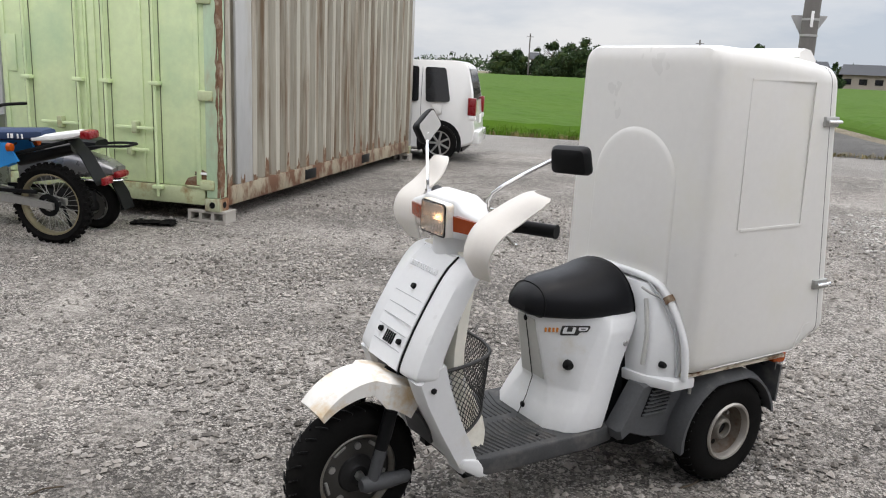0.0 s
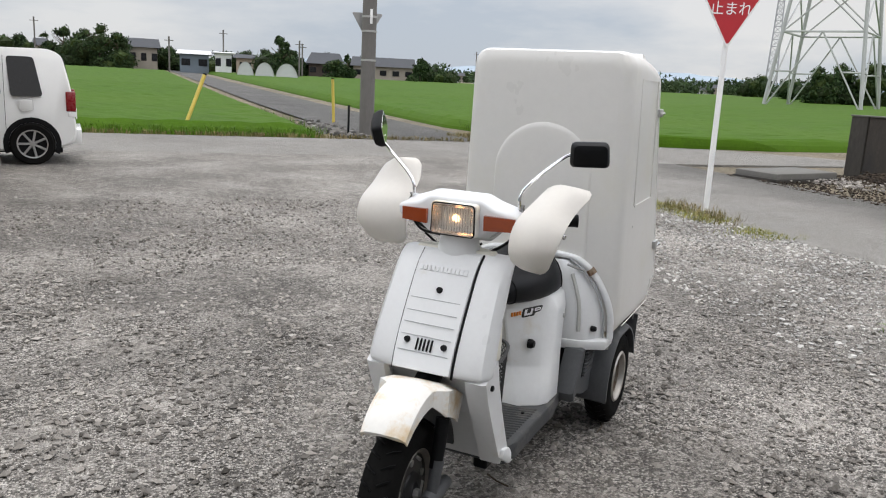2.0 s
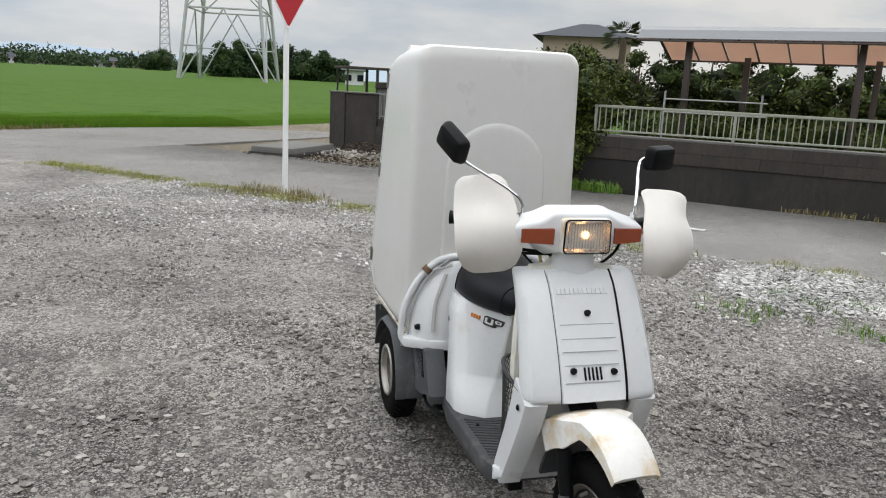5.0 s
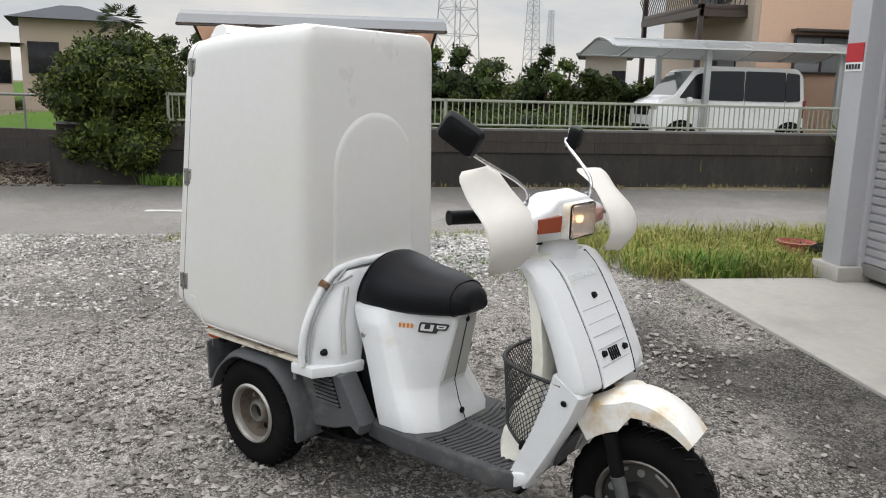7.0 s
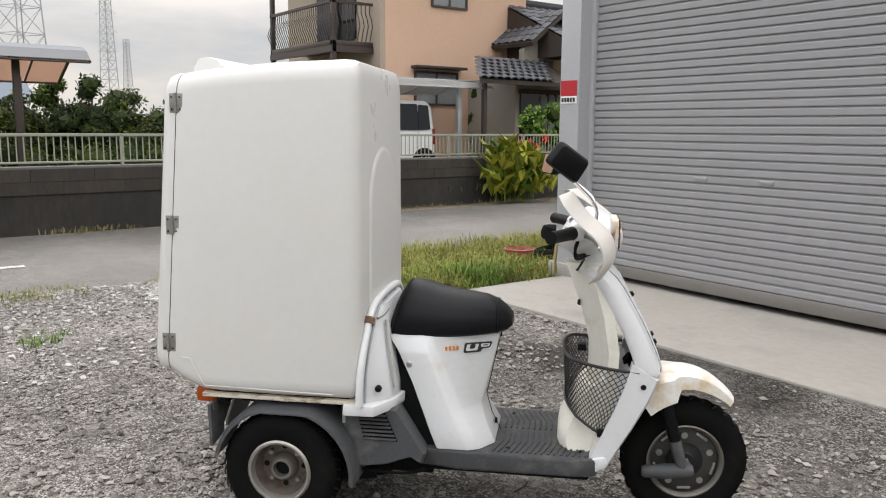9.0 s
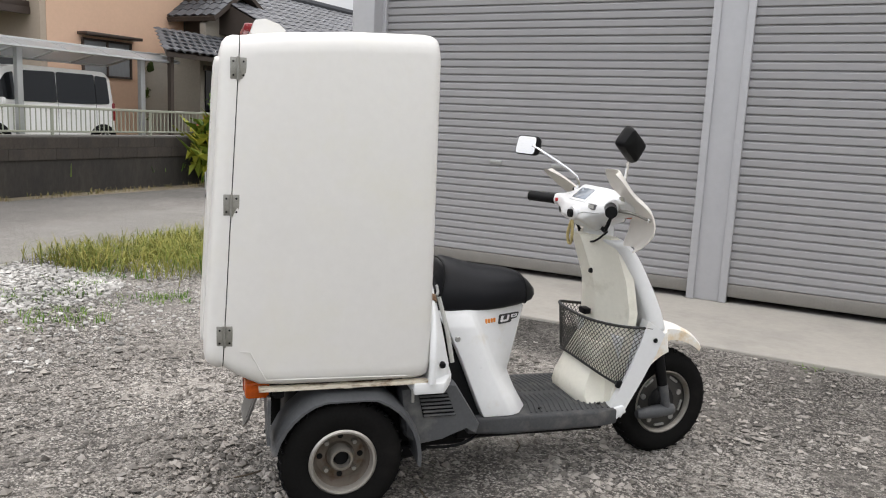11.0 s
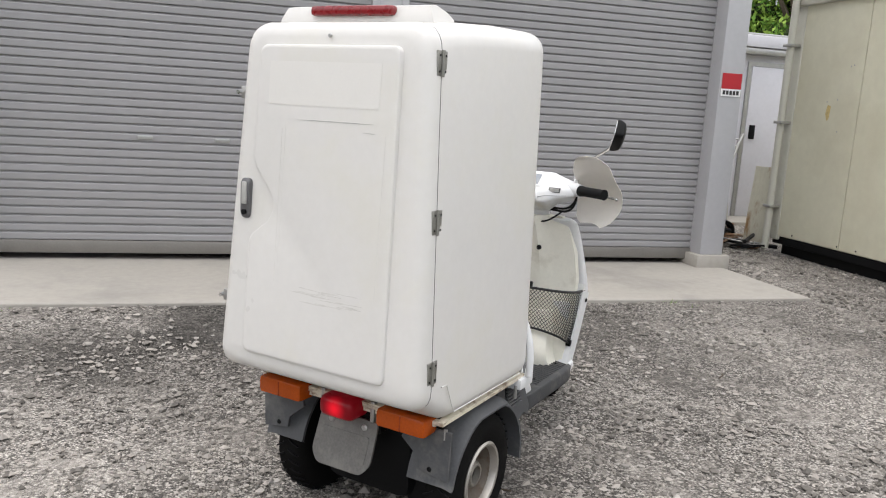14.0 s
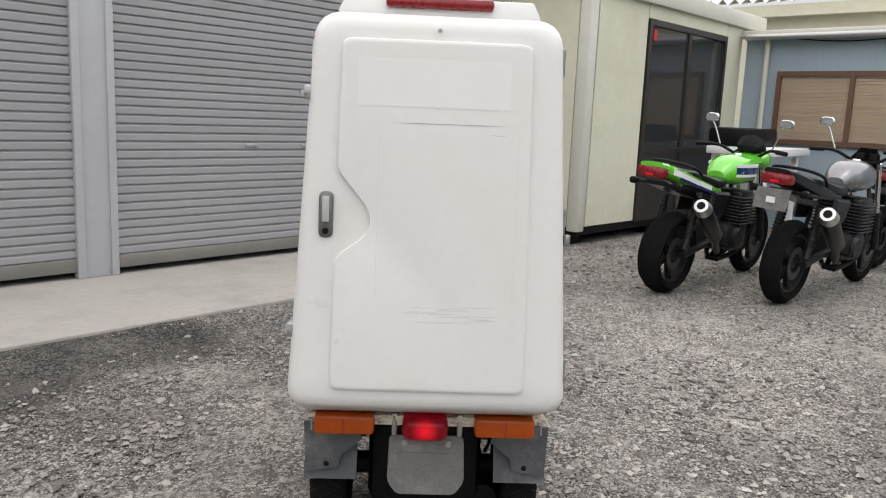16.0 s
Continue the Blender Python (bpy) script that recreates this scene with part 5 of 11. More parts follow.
    def stroke(name, y0, y1, z0, z1, wide, mat, n=14):
        """A thin mark that thins out at both ends and wavers a little."""
        up, low = [], []
        for i in range(n + 1):
            f = i / n
            y, z = y0 + (y1 - y0) * f, z0 + (z1 - z0) * f + 0.0008 * noise.noise((y0 * 90 + f * 9, z0 * 50, 0))
            h = wide * (0.15 + min(1, 5 * f, 5 * (1 - f))) * (0.7 + 0.5 * noise.noise((f * 14, z0 * 30, 4)))
            up.append((y, z + h)), low.append((y, z - h))
        ring = low + up[::-1]
        part(name, loft([[(door_x(z) - 0.0125, y, z) for y, z in ring], [(door_x(z) - 0.0134, y, z) for y, z in ring]]), mat, door, smooth=False)
    stroke("smudge", -0.165, 0.088, 1.2865, 1.286, 0.0012, SMUDGE, 24)
    stroke("smudge", -0.175, -0.135, 1.262, 1.264, 0.0006, SMUDGE)
    for i in range(15):
        y = -0.195 + rs.random() * 0.2
        stroke("smear", y, y + rs.uniform(0.05, 0.12), 0.785 + 0.003 * i + rs.uniform(0, 0.004), 0.787 + 0.003 * i, rs.uniform(0.0008, 0.0022), SMEAR)
    lk = part("lock", loft([[(door_x(1.05) + dx, 0.268 + y * k, 1.052 + z * k) for y, z in rounded([(-0.018, -0.058), (0.018, -0.058), (0.018, 0.058), (-0.018, 0.058)], 0.017)] for dx, k in ((0.004, 1), (-0.008, 1), (-0.012, 0.9))]), LOCK, door, "grey oval paddle lock")
    part("paddle", box((door_x(1.05) - 0.018, 0.259, 1.035), (door_x(1.05) - 0.011, 0.277, 1.1), 0.003), PALE_GREY, lk)
    part("keyhole", lathe([(0, -0.016), (0.008, -0.016), (0.008, 0)], "x", (door_x(1.02), 0.268, 1.012), 14), DARK, lk)
    bolt(door, (door_x(1.5) - 0.002, 0.0, 1.512), "x", 0.006, -0.006, ZINC)
    for z in (1.45, 1.047, 0.648):
        yy = 0.308 + (1.53 - z) / 0.98 * 0.055
        xs = -0.331 - 0.049 * (1.53 - z)
        hg = part("hinge", box((xs - 0.025, -yy - 0.004, z - 0.032), (xs + 0.022, -yy + 0.012, z + 0.032), 0.002), HINGE, cb, "dull steel butt hinge")
        part("pin", tube([(xs - 0.002, -yy - 0.006, z - 0.033), (xs - 0.002, -yy - 0.006, z + 0.033)], 0.005, 8), HINGE, hg)
        for dx in (-0.016, 0.013):
            for dz in (-0.02, 0.02):
                bolt(hg, (xs + dx, -yy - 0.004, z + dz), "y", 0.003, -0.002, DARK)
    for z in (1.352, 0.748):
        yy = 0.308 + (1.53 - z) / 0.98 * 0.055
        xs = -0.331 - 0.049 * (1.53 - z)
        lt = part("latch", box((xs - 0.04, yy - 0.006, z - 0.018), (xs + 0.04, yy + 0.014, z + 0.018), 0.004), ZINC, cb, "steel toggle latch")
        part("hook", tube([(xs - 0.05, yy + 0.015, z), (xs - 0.02, yy + 0.022, z), (xs + 0.03, yy + 0.02, z)], 0.006, 8), CHROME, lt)
    # raised arch on the front of the box
    arch = [(-0.215, 0.70), (-0.208, 0.9)] + [(-0.205 * math.cos(t), 1.107 + 0.199 * math.sin(t)) for t in np.linspace(0, math.pi, 25)] + [(0.208, 0.9), (0.215, 0.70)]
    steps = [[(0.28 + d, y * k, 0.70 + (z - 0.70) * k) for y, z in arch] for d, k in ((-0.01, 1.0), (0.0085, 1.0), (0.0125, 0.985), (0.0145, 0.965), (0.0148, 0.93))]
    part("arch_panel", loft(steps), WHITE, cb, "raised arch moulding")
    # left side: the outline of a sign once glued on
    for lo, hi in (((-0.215, 1.487), (0.125, 1.491)), ((0.122, 0.985), (0.126, 1.49)), ((-0.219, 0.985), (-0.215, 1.49)), ((-0.215, 0.978), (0.11, 0.987))):
        pts = [(lo[0], lo[1]), (hi[0], lo[1]), (hi[0], hi[1]), (lo[0], hi[1])]
        wy = lambda z, x: 0.328 + (1.53 - z) / 1.06 * 0.031 + (0.002 if x < -0.1 else 0.0055)
        part("residue", loft([[(x, wy(z, x) - 0.004, z) for x, z in pts], [(x, wy(z, x) + 0.0012, z) for x, z in pts]]), RESIDUE, cb, smooth=False)
    # high brake lamp in its fairing
    fin = part("lamp_fairing", loft([[(x, y * wy, z) for x, z, wy in ((-0.292, 1.535, 1), (-0.298, 1.565, 0.98), (-0.285, 1.6, 0.92), (-0.255, 1.606, 0.91), (-0.215, 1.592, 0.95), (-0.195, 1.573, 1), (-0.21, 1.545, 1))] for y in (-0.262, -0.25, 0.25, 0.262)]), WHITE, cb, "white lamp fairing")
    part("brake_lamp", box((-0.314, -0.138, 1.574), (-0.28, 0.138, 1.601), 0.009), RED, fin, "long red brake lamp")
    # lower moulding line
    part("moulding", tube([(-0.33, -0.3655, 0.60), (-0.30, -0.366, 0.597), (-0.265, -0.3655, 0.53), (-0.25, -0.365, 0.505), (0.2, -0.362, 0.497)], 0.0018, 6), WHITE, cb)
    part("moulding", tube([(-0.33, 0.3655, 0.60), (-0.30, 0.366, 0.597), (-0.265, 0.3655, 0.53), (-0.25, 0.365, 0.505), (0.2, 0.362, 0.497)], 0.0018, 6), WHITE, cb)

    cb.location.y = 0.01

    # rack under the box
    rk = part("rack", boxes([((-0.27, -0.335, 0.459), (0.28, -0.31, 0.471)), ((-0.27, 0.31, 0.459), (0.28, 0.335, 0.471)), ((-0.27, -0.31, 0.454), (-0.245, 0.31, 0.469)),
                             ((0.0, -0.315, 0.45), (0.03, 0.315, 0.468)), ((-0.265, -0.29, 0.44), (-0.25, 0.29, 0.453))]), RUSTY_WHITE, sc, "rust-stained steel carrier under the box", False)
    for y in (-0.31, 0.31):
        part("clamp_bolt", tube([(0.23, y * 1.06, 0.44), (0.23, y * 1.06, 0.395)], 0.006, 8), ZINC, rk)
        part("clamp_bolt", tube([(-0.24, y * 1.06, 0.44), (-0.24, y * 1.06, 0.41)], 0.006, 8), ZINC, rk)

    # white rear deck and cowl
    deck = [(0.23, -0.347), (0.335, -0.345), (0.388, -0.25), (0.405, -0.17), (0.405, 0.17), (0.388, 0.25), (0.335, 0.345), (0.23, 0.347)]
    dk = part("rear_deck", prism(deck, "z", 0.424, 0.462, 0.006), WHITE_BODY, sc, "white deck plate with rusty edge")
    cow = []
    for z, xb, xf, w in ((0.460, 0.285, 0.388, 0.30), (0.50, 0.285, 0.386, 0.305), (0.60, 0.287, 0.366, 0.287), (0.66, 0.288, 0.353, 0.268), (0.72, 0.289, 0.342, 0.232), (0.765, 0.29, 0.33, 0.18)):
        half = [(xb, w + 0.02), (xb + 0.012, w + 0.015), (xf - 0.045, w * 0.95), (xf - 0.014, w * 0.86), (xf, w * 0.68)]
        cow.append([(x, -y, z) for x, y in half] + [(x, y, z) for x, y in reversed(half)])
    cw = part("rear_cowl", loft(cow), WHITE_BODY, sc, "white rear cowl")
    for s in (-1, 1):
        rail = curve([(0.306, 0.0, 0.786), (0.306, s * 0.12, 0.784), (0.304, s * 0.205, 0.768), (0.30, s * 0.268, 0.715), (0.296, s * 0.316, 0.64), (0.291, s * 0.343, 0.56), (0.288, s * 0.349, 0.462)], 5)
        part("grab_rail", tube(rail, 0.0128, 12), WHITE_BODY, sc, "white tubular grab rail with rust spots")
        part("rust_joint", tube([(0.302, s * 0.247, 0.738), (0.3, s * 0.262, 0.72)], 0.0185, 10), RUST, sc)
        bolt(cw, (0.34, s * 0.285, 0.507), "y", 0.012, s * 0.02, DARK)
        part("rail_gap", tube(curve([(0.318, s * 0.17, 0.772), (0.315, s * 0.238, 0.72), (0.309, s * 0.29, 0.64), (0.304, s * 0.317, 0.56), (0.302, s * 0.324, 0.465)], 5), 0.004, 6), SHADE_LINE, cw)
        part("lock_stay", tube(curve([(0.345, s * 0.165, 0.755), (0.338, s * 0.205, 0.742), (0.325, s * 0.235, 0.735)], 4), 0.005, 8), ZINC, cw)
        part("cowl_lip", tube(curve([(0.347, s * 0.19, 0.72), (0.36, s * 0.215, 0.66), (0.372, s * 0.235, 0.6), (0.39, s * 0.245, 0.50)], 4), 0.008, 8), PALE_GREY, cw, "pale grey front lip of the cowl")

    # seat and its housing
    prof = [(0.333, 0.652, 0.79, 0.118, 0.26), (0.337, 0.648, 0.812, 0.142, 0.27), (0.352, 0.646, 0.826, 0.152, 0.25), (0.385, 0.645, 0.832, 0.158, 0.18), (0.44, 0.645, 0.823, 0.16, 0.1), (0.5, 0.645, 0.808, 0.156, 0.04), (0.56, 0.647, 0.797, 0.147, 0),
            (0.62, 0.65, 0.791, 0.132, 0), (0.675, 0.655, 0.783, 0.114, 0), (0.72, 0.66, 0.768, 0.094, -0.05), (0.752, 0.668, 0.745, 0.075, -0.1), (0.77, 0.682, 0.722, 0.05, -0.1)]
    loops = []
    for x, zb, zt, w, slant in prof:
        lp = []
        for k in range(24):
            t = 2 * math.pi * k / 24
            cy, cz = math.cos(t), math.sin(t)
            skirt = 0.04 if zt - zb > 0.08 else (zt - zb) * 0.5
            if cz >= 0:
                y = w * math.copysign(abs(cy) ** 0.85, cy)
                z = zb + skirt + (zt - zb - skirt) * abs(cz) ** 0.9
            else:
                y = w * math.copysign(abs(cy) ** 0.4, cy)
                z = zb + skirt - skirt * abs(cz) ** 0.5
            lp.append((x + slant * (z - zb), y, z))
        loops.append(lp)
    st = part("seat", loft(loops), SEAT_VINYL, sc, "black vinyl seat")
    piping = [(p[0], p[1] * 1.005, p[2]) for p in loops[2]]
    part("piping", tube(piping + piping[:1], 0.0032, 6), DARK, st)
    nose = [(p[0], p[1] * 1.005, p[2]) for p in loops[-3]]
    part("piping", tube(nose + nose[:1], 0.0028, 6), DARK, st)
    sec = []
    for z, pts in ((0.668, [(0.345, 0.135), (0.44, 0.15), (0.49, 0.145), (0.724, 0.058)]), (0.65, [(0.353, 0.168), (0.475, 0.165), (0.503, 0.153), (0.722, 0.058)]), (0.607, [(0.386, 0.187), (0.493, 0.187), (0.517, 0.155), (0.716, 0.058)]),
                   (0.50, [(0.437, 0.196), (0.534, 0.196), (0.565, 0.16), (0.69, 0.064)]), (0.405, [(0.474, 0.206), (0.574, 0.206), (0.605, 0.172), (0.667, 0.072)]), (0.345, [(0.498, 0.214), (0.604, 0.214), (0.64, 0.19), (0.688, 0.105)]),
                   (0.277, [(0.527, 0.222), (0.637, 0.22), (0.676, 0.2), (0.724, 0.13)])):
        sec.append([(x, -y, z) for x, y in pts] + [(x, y, z) for x, y in reversed(pts)])
    hs = part("seat_housing", loft(sec), WHITE_BODY, sc, "faceted white seat housing", False)
    bv = bmesh.new()
    bv.from_mesh(hs.data)
    bmesh.ops.bevel(bv, geom=[e for e in bv.edges if len(e.link_faces) == 2 and e.calc_face_angle(0) > radians(6)], offset=0.007, segments=2, affect="EDGES", profile=0.5)
    bv.to_mesh(hs.data)
    bv.free()
    hs.data.polygons.foreach_set("use_smooth", [True] * len(hs.data.polygons))
    hs.data.set_sharp_from_angle(angle=radians(30))
    # plate over the front face, with that face's shade put into its grey
    facet = [(0.7215, -0.05, 0.648), (0.7215, 0.05, 0.648), (0.672, 0.064, 0.425), (0.672, -0.064, 0.425)]
    part("grey_facet", loft([[(x - 0.004, y, z) for x, y, z in facet], [(x + 0.0045, y, z) for x, y, z in facet]]), FACET_SHADE, hs, "front facet of the housing, shade put into its grey", False)
    part("seam", tube([(0.728, 0, 0.655), (0.6775, 0, 0.415), (0.698, 0, 0.345), (0.731, 0, 0.28)], 0.0016, 5), DARK, hs)
    bolt(hs, (0.712, 0.0, 0.312), "x", 0.011, 0.006, DARK)
    bolt(hs, (0.726, 0.0, 0.64), "x", 0.009, 0.004, DARK)
    part("rear_frame", loft([[(x0, -w, z), (x1, -w, z), (x1, w, z), (x0, w, z)] for z, x0, x1, w in ((0.63, 0.33, 0.385, 0.13), (0.45, 0.38, 0.455, 0.165), (0.235, 0.46, 0.54, 0.19))]), DARK, sc, "black frame behind the seat housing", False)
    for s in (-1, 1):
        bolt(hs, (0.425, s * 0.187, 0.565), "y", 0.011, s * 0.008, ZINC)
        # model mark: small orange bars and a black outlined block
        em = new("emblem")
        em.parent = hs
        tagged(em, "orange and black emblem in plain bars")
        wy = lambda x: 0.1575 - (x - 0.51) * 0.465
        for i in range(4):
            xx = 0.547 + i * 0.0125 if s < 0 else 0.654 + i * 0.0125
            part("mark", moved(box((-0.0035, -0.004, -0.0075), (0.0035, 0.003, 0.0075), 0.001, 1), pose(xx, s * (wy(xx) + 0.0005), 0.614, 0, 0, -s * 24.9)), BAR_ORANGE, em, smooth=False)
        xc = 0.652 if s < 0 else 0.598
        face = pose(xc, s * (wy(xc) + 0.002), 0.612, 0, 0, -s * 24.9)

        def slab(name, mat, y, outline, r=0.004):
            pts = rounded(outline, r)
            return part(name, moved(loft([[(u, s * -0.005, v) for u, v in pts], [(u, s * y, v) for u, v in pts]]), face), mat, em, smooth=False)
        m = -s  # the mark reads the same way on both flanks
        o1 = [(m * u, v) for u, v in ((-0.053, -0.017), (0.012, -0.017), (0.016, -0.006), (0.045, -0.004), (0.056, 0.017), (-0.046, 0.017))]
        slab("outline", BAR_BLACK, 0.0012, o1, 0.006)
        slab("field", WHITE_BODY, 0.002, [(m * u, v) for u, v in ((-0.045, -0.0105), (-0.002, -0.0105), (0.004, 0.0125), (-0.040, 0.0125))], 0.004)
        slab("field", WHITE_BODY, 0.002, [(m * u, v) for u, v in ((0.012, 0.0), (0.042, 0.001), (0.047, 0.0125), (0.012, 0.0125))], 0.004)
        slab("bar", BAR_BLACK, 0.0028, [(m * u, v) for u, v in ((-0.031, -0.003), (-0.012, -0.003), (-0.008, 0.0125), (-0.027, 0.0125))], 0.003)
        slab("bar", BAR_BLACK, 0.0028, [(m * u, v) for u, v in ((0.02, 0.005), (0.036, 0.005), (0.037, 0.0085), (0.021, 0.0085))], 0.001)
    bolt(hs, (0.628, 0.125, 0.495), "y", 0.018, 0.022, DARK, "seat_lock")

    # step floor
    fl = part("step_floor", prism([(0.47, -0.215), (0.60, -0.232), (1.0, -0.235), (1.075, -0.215), (1.075, 0.215), (1.0, 0.235), (0.60, 0.232), (0.47, 0.215)], "z", 0.215, 0.277, 0.01), MAT_GREY, sc, "grey ribbed plastic step floor")
    bm = bmesh.new()
    for i in range(16):
        x = 0.72 + i * 0.021
        for s in (-1, 1):
            tube([(x, s * 0.205, 0.278), (x + 0.028, s * 0.105, 0.278), (x + 0.028, s * 0.02, 0.278)], 0.0042, 5, bm)
    part("tread_ribs", bm, MAT_GREY, fl, smooth=False)
    for x, y in ((0.77, 0.17), (0.77, -0.17), (1.02, 0.16), (1.02, -0.16)):
        bolt(fl, (x, y, 0.278), "z", 0.008, 0.005, DARK)
    part("under_frame", boxes([((0.45, -0.15, 0.17), (1.05, -0.1, 0.216)), ((0.45, 0.1, 0.17), (1.05, 0.15, 0.216)), ((0.2, -0.12, 0.14), (0.5, 0.12, 0.30)), ((0.9, -0.06, 0.185), (0.98, 0.06, 0.216))], 0.006), DARK, sc, smooth=False)
    part("engine", box((-0.16, -0.17, 0.12), (0.36, 0.17, 0.42), 0.05), DARK, sc, "dark engine block")
    part("axle", tube([(0, -0.24, 0.205), (0, 0.24, 0.205)], 0.035, 14), DARK, sc)
    part("silencer", tube([(0.3, -0.16, 0.16), (0.1, -0.175, 0.15), (-0.12, -0.18, 0.15)], [0.03, 0.045, 0.045], 14), DARK, sc, "dark silencer")
    part("brake_cable", tube(curve([(0.56, -0.14, 0.2), (0.42, -0.24, 0.19), (0.2, -0.23, 0.2), (0.05, -0.2, 0.23)], 5), 0.006, 6), DARK, sc)

    # engine side covers with louvres
    for s in (-1, 1):
        side = [(0.20, 0.424), (0.36, 0.44), (0.40, 0.43), (0.497, 0.275), (0.487, 0.24), (0.45, 0.262), (0.36, 0.228), (0.27, 0.215), (0.225, 0.25)]
        bm = loft([[(x, s * 0.20, z) for x, z in side], [(x, s * 0.262, z) for x, z in side], [(0.34 + (x - 0.34) * 0.95, s * 0.275, 0.33 + (z - 0.33) * 0.93) for x, z in side]])
        cv = part("side_cover", bm, GREY, sc, "dark grey plastic engine cover")
        part("louvre_recess", prism([(0.262, 0.412), (0.36, 0.418), (0.402, 0.318), (0.285, 0.318)], "y", s * 0.2755, s * 0.2775), DARK, cv, smooth=False)
        for i in range(7):
            z = 0.325 + i * 0.0138
            part("louvre", moved(box((0.285 - i * 0.0035, -0.004, -0.003), (0.398 - i * 0.006, 0.006, 0.003), 0.001, 1), pose(0, s * 0.281, z)), GREY, cv, smooth=False)

    # rear fenders
    for s in (-1, 1):
        out, inn = [], []
        arcs = np.linspace(radians(-6), radians(168), 18)
        loops = []
        for t in arcs:
            ca, sa = math.cos(t), math.sin(t)
            R = 0.243 + 0.012 * max(0, ca) + 0.004
            rx, rz = R * ca + 0.01, min(0.205 + R * sa, 0.438)
            loops.append([(rx, s * 0.20, rz), (rx, s * 0.325, rz), (rx * 0.985, s * 0.352, rz - 0.012 * max(sa, 0) - 0.006), (0.01 + (rx - 0.01) * 0.93, s * 0.352, 0.205 + (rz - 0.205) * 0.90), (0.01 + (rx - 0.01) * 0.95, s * 0.325, 0.205 + (rz - 0.205) * 0.94), (0.01 + (rx - 0.01) * 0.96, s * 0.20, 0.205 + (rz - 0.205) * 0.95)])
        fd = part("rear_fender", loft(loops), GREY, sc, "grey plastic rear fender")
        flap = [(0.35, 0.435), (0.20, 0.435), (0.185, 0.385), (0.245, 0.335), (0.25, 0.30), (0.345, 0.285)]
        part("mud_flap", loft([[(-0.245, s * y, z) for y, z in flap], [(-0.235, s * y, z) for y, z in flap]]), GREY, fd, smooth=False)
        bolt(fd, (-0.245, s * 0.285, 0.31), "x", 0.008, -0.005, DARK)

    # rear lamps and plate
    tb = part("lamp_bracket", boxes([((-0.225, -0.31, 0.425), (-0.19, 0.31, 0.452)), ((-0.235, -0.1, 0.36), (-0.18, 0.1, 0.43))], 0.006), DARK, sc, smooth=False)
    for s in (-1, 1):
        lp = part("turn_signal", box((-0.312, 0.008 + min(s * 0.14, s * 0.308), 0.424), (-0.235, 0.008 + max(s * 0.14, s * 0.308), 0.48), 0.012), ORANGE, sc, "amber rear turn signal")
        part("lens_band", box((-0.3145, 0.008 + min(s * 0.224, s * 0.227), 0.429), (-0.31, 0.008 + max(s * 0.224, s * 0.227), 0.475), 0.001), AMBER_DARK, lp)
        part("lamp_stay", box((-0.27, min(s * 0.085, s * 0.1), 0.41), (-0.24, max(s * 0.085, s * 0.1), 0.475), 0.004), ZINC, sc)
    tl = part("tail_lamp", box((-0.325, -0.058, 0.412), (-0.22, 0.07, 0.480), 0.024, 4), TAIL_GLASS, sc, "red tail lamp, switched on")
    pl = [(-0.106, 0.405), (0.106, 0.405), (0.109, 0.285), (0.082, 0.252), (-0.082, 0.252), (-0.109, 0.285)]
    tilt = lambda z: -0.248 - (0.405 - z) * 0.35
    pr = rounded(pl, 0.015)
    pt = part("plate_holder", loft([[(tilt(z) + 0.004, y, z) for y, z in pr], [(tilt(z) - 0.004, y, z) for y, z in pr]]), PLATE, sc, "bare grey plate holder")
    part("plate_field", loft([[(tilt(z) - 0.0035, y, z) for y, z in rounded([(-0.088, 0.36), (0.088, 0.36), (0.088, 0.278), (-0.088, 0.278)], 0.01)], [(tilt(z) - 0.006, y, z) for y, z in rounded([(-0.088, 0.36), (0.088, 0.36), (0.088, 0.278), (-0.088, 0.278)], 0.01)]]), PLATE, pt, smooth=False)
    for y in (-0.062, 0.062):
        bolt(pt, (tilt(0.385) - 0.003, y, 0.383), "x", 0.011, -0.006, ZINC)

    # front leg shield
    def shield_x(t):
        return float(np.interp(t, [0, 0.1, 0.2, 0.4, 0.6, 0.8, 0.93, 1.0], [1.084, 1.124, 1.149, 1.190, 1.228, 1.260, 1.276, 1.281]))
    sh = []
    for t in np.linspace(0, 1, 13):
        x, z, w = shield_x(t), 0.912 - 0.352 * t, 0.196 + 0.016 * t
        back = 0.075 + 0.012 * t
        sh.append([(x - back, 0.008 - w, z), (x - 0.036, 0.008 - w, z), (x - 0.011, 0.008 - w * 0.91, z), (x, 0.008 - w * 0.6, z), (x, 0.008 + w * 0.6, z), (x - 0.011, 0.008 + w * 0.91, z), (x - 0.036, 0.008 + w, z), (x - back, 0.008 + w, z)])
    shield = part("leg_shield", loft(sh), WHITE_BODY, sc, "white front leg shield")
    bv = bmesh.new()
    bv.from_mesh(shield.data)
    cap = [e for e in bv.edges if len(e.link_faces) == 2 and e.calc_face_angle(0) > radians(50)]
    bmesh.ops.bevel(bv, geom=cap, offset=0.018, segments=3, affect="EDGES", profile=0.5)
    bv.to_mesh(shield.data)
    bv.free()
    shield.data.polygons.foreach_set("use_smooth", [True] * len(shield.data.polygons))
    shield.data.set_sharp_from_angle(angle=radians(40))

    def on(t, y, up=0.0):
        slope = (shield_x(t + 0.06) - shield_x(t - 0.06)) / (min(1, t + 0.06) - max(0, t - 0.06))
        return Vector((shield_x(t), y, 0.912 - 0.352 * t)) + Vector((0.352, 0, slope)).normalized() * up
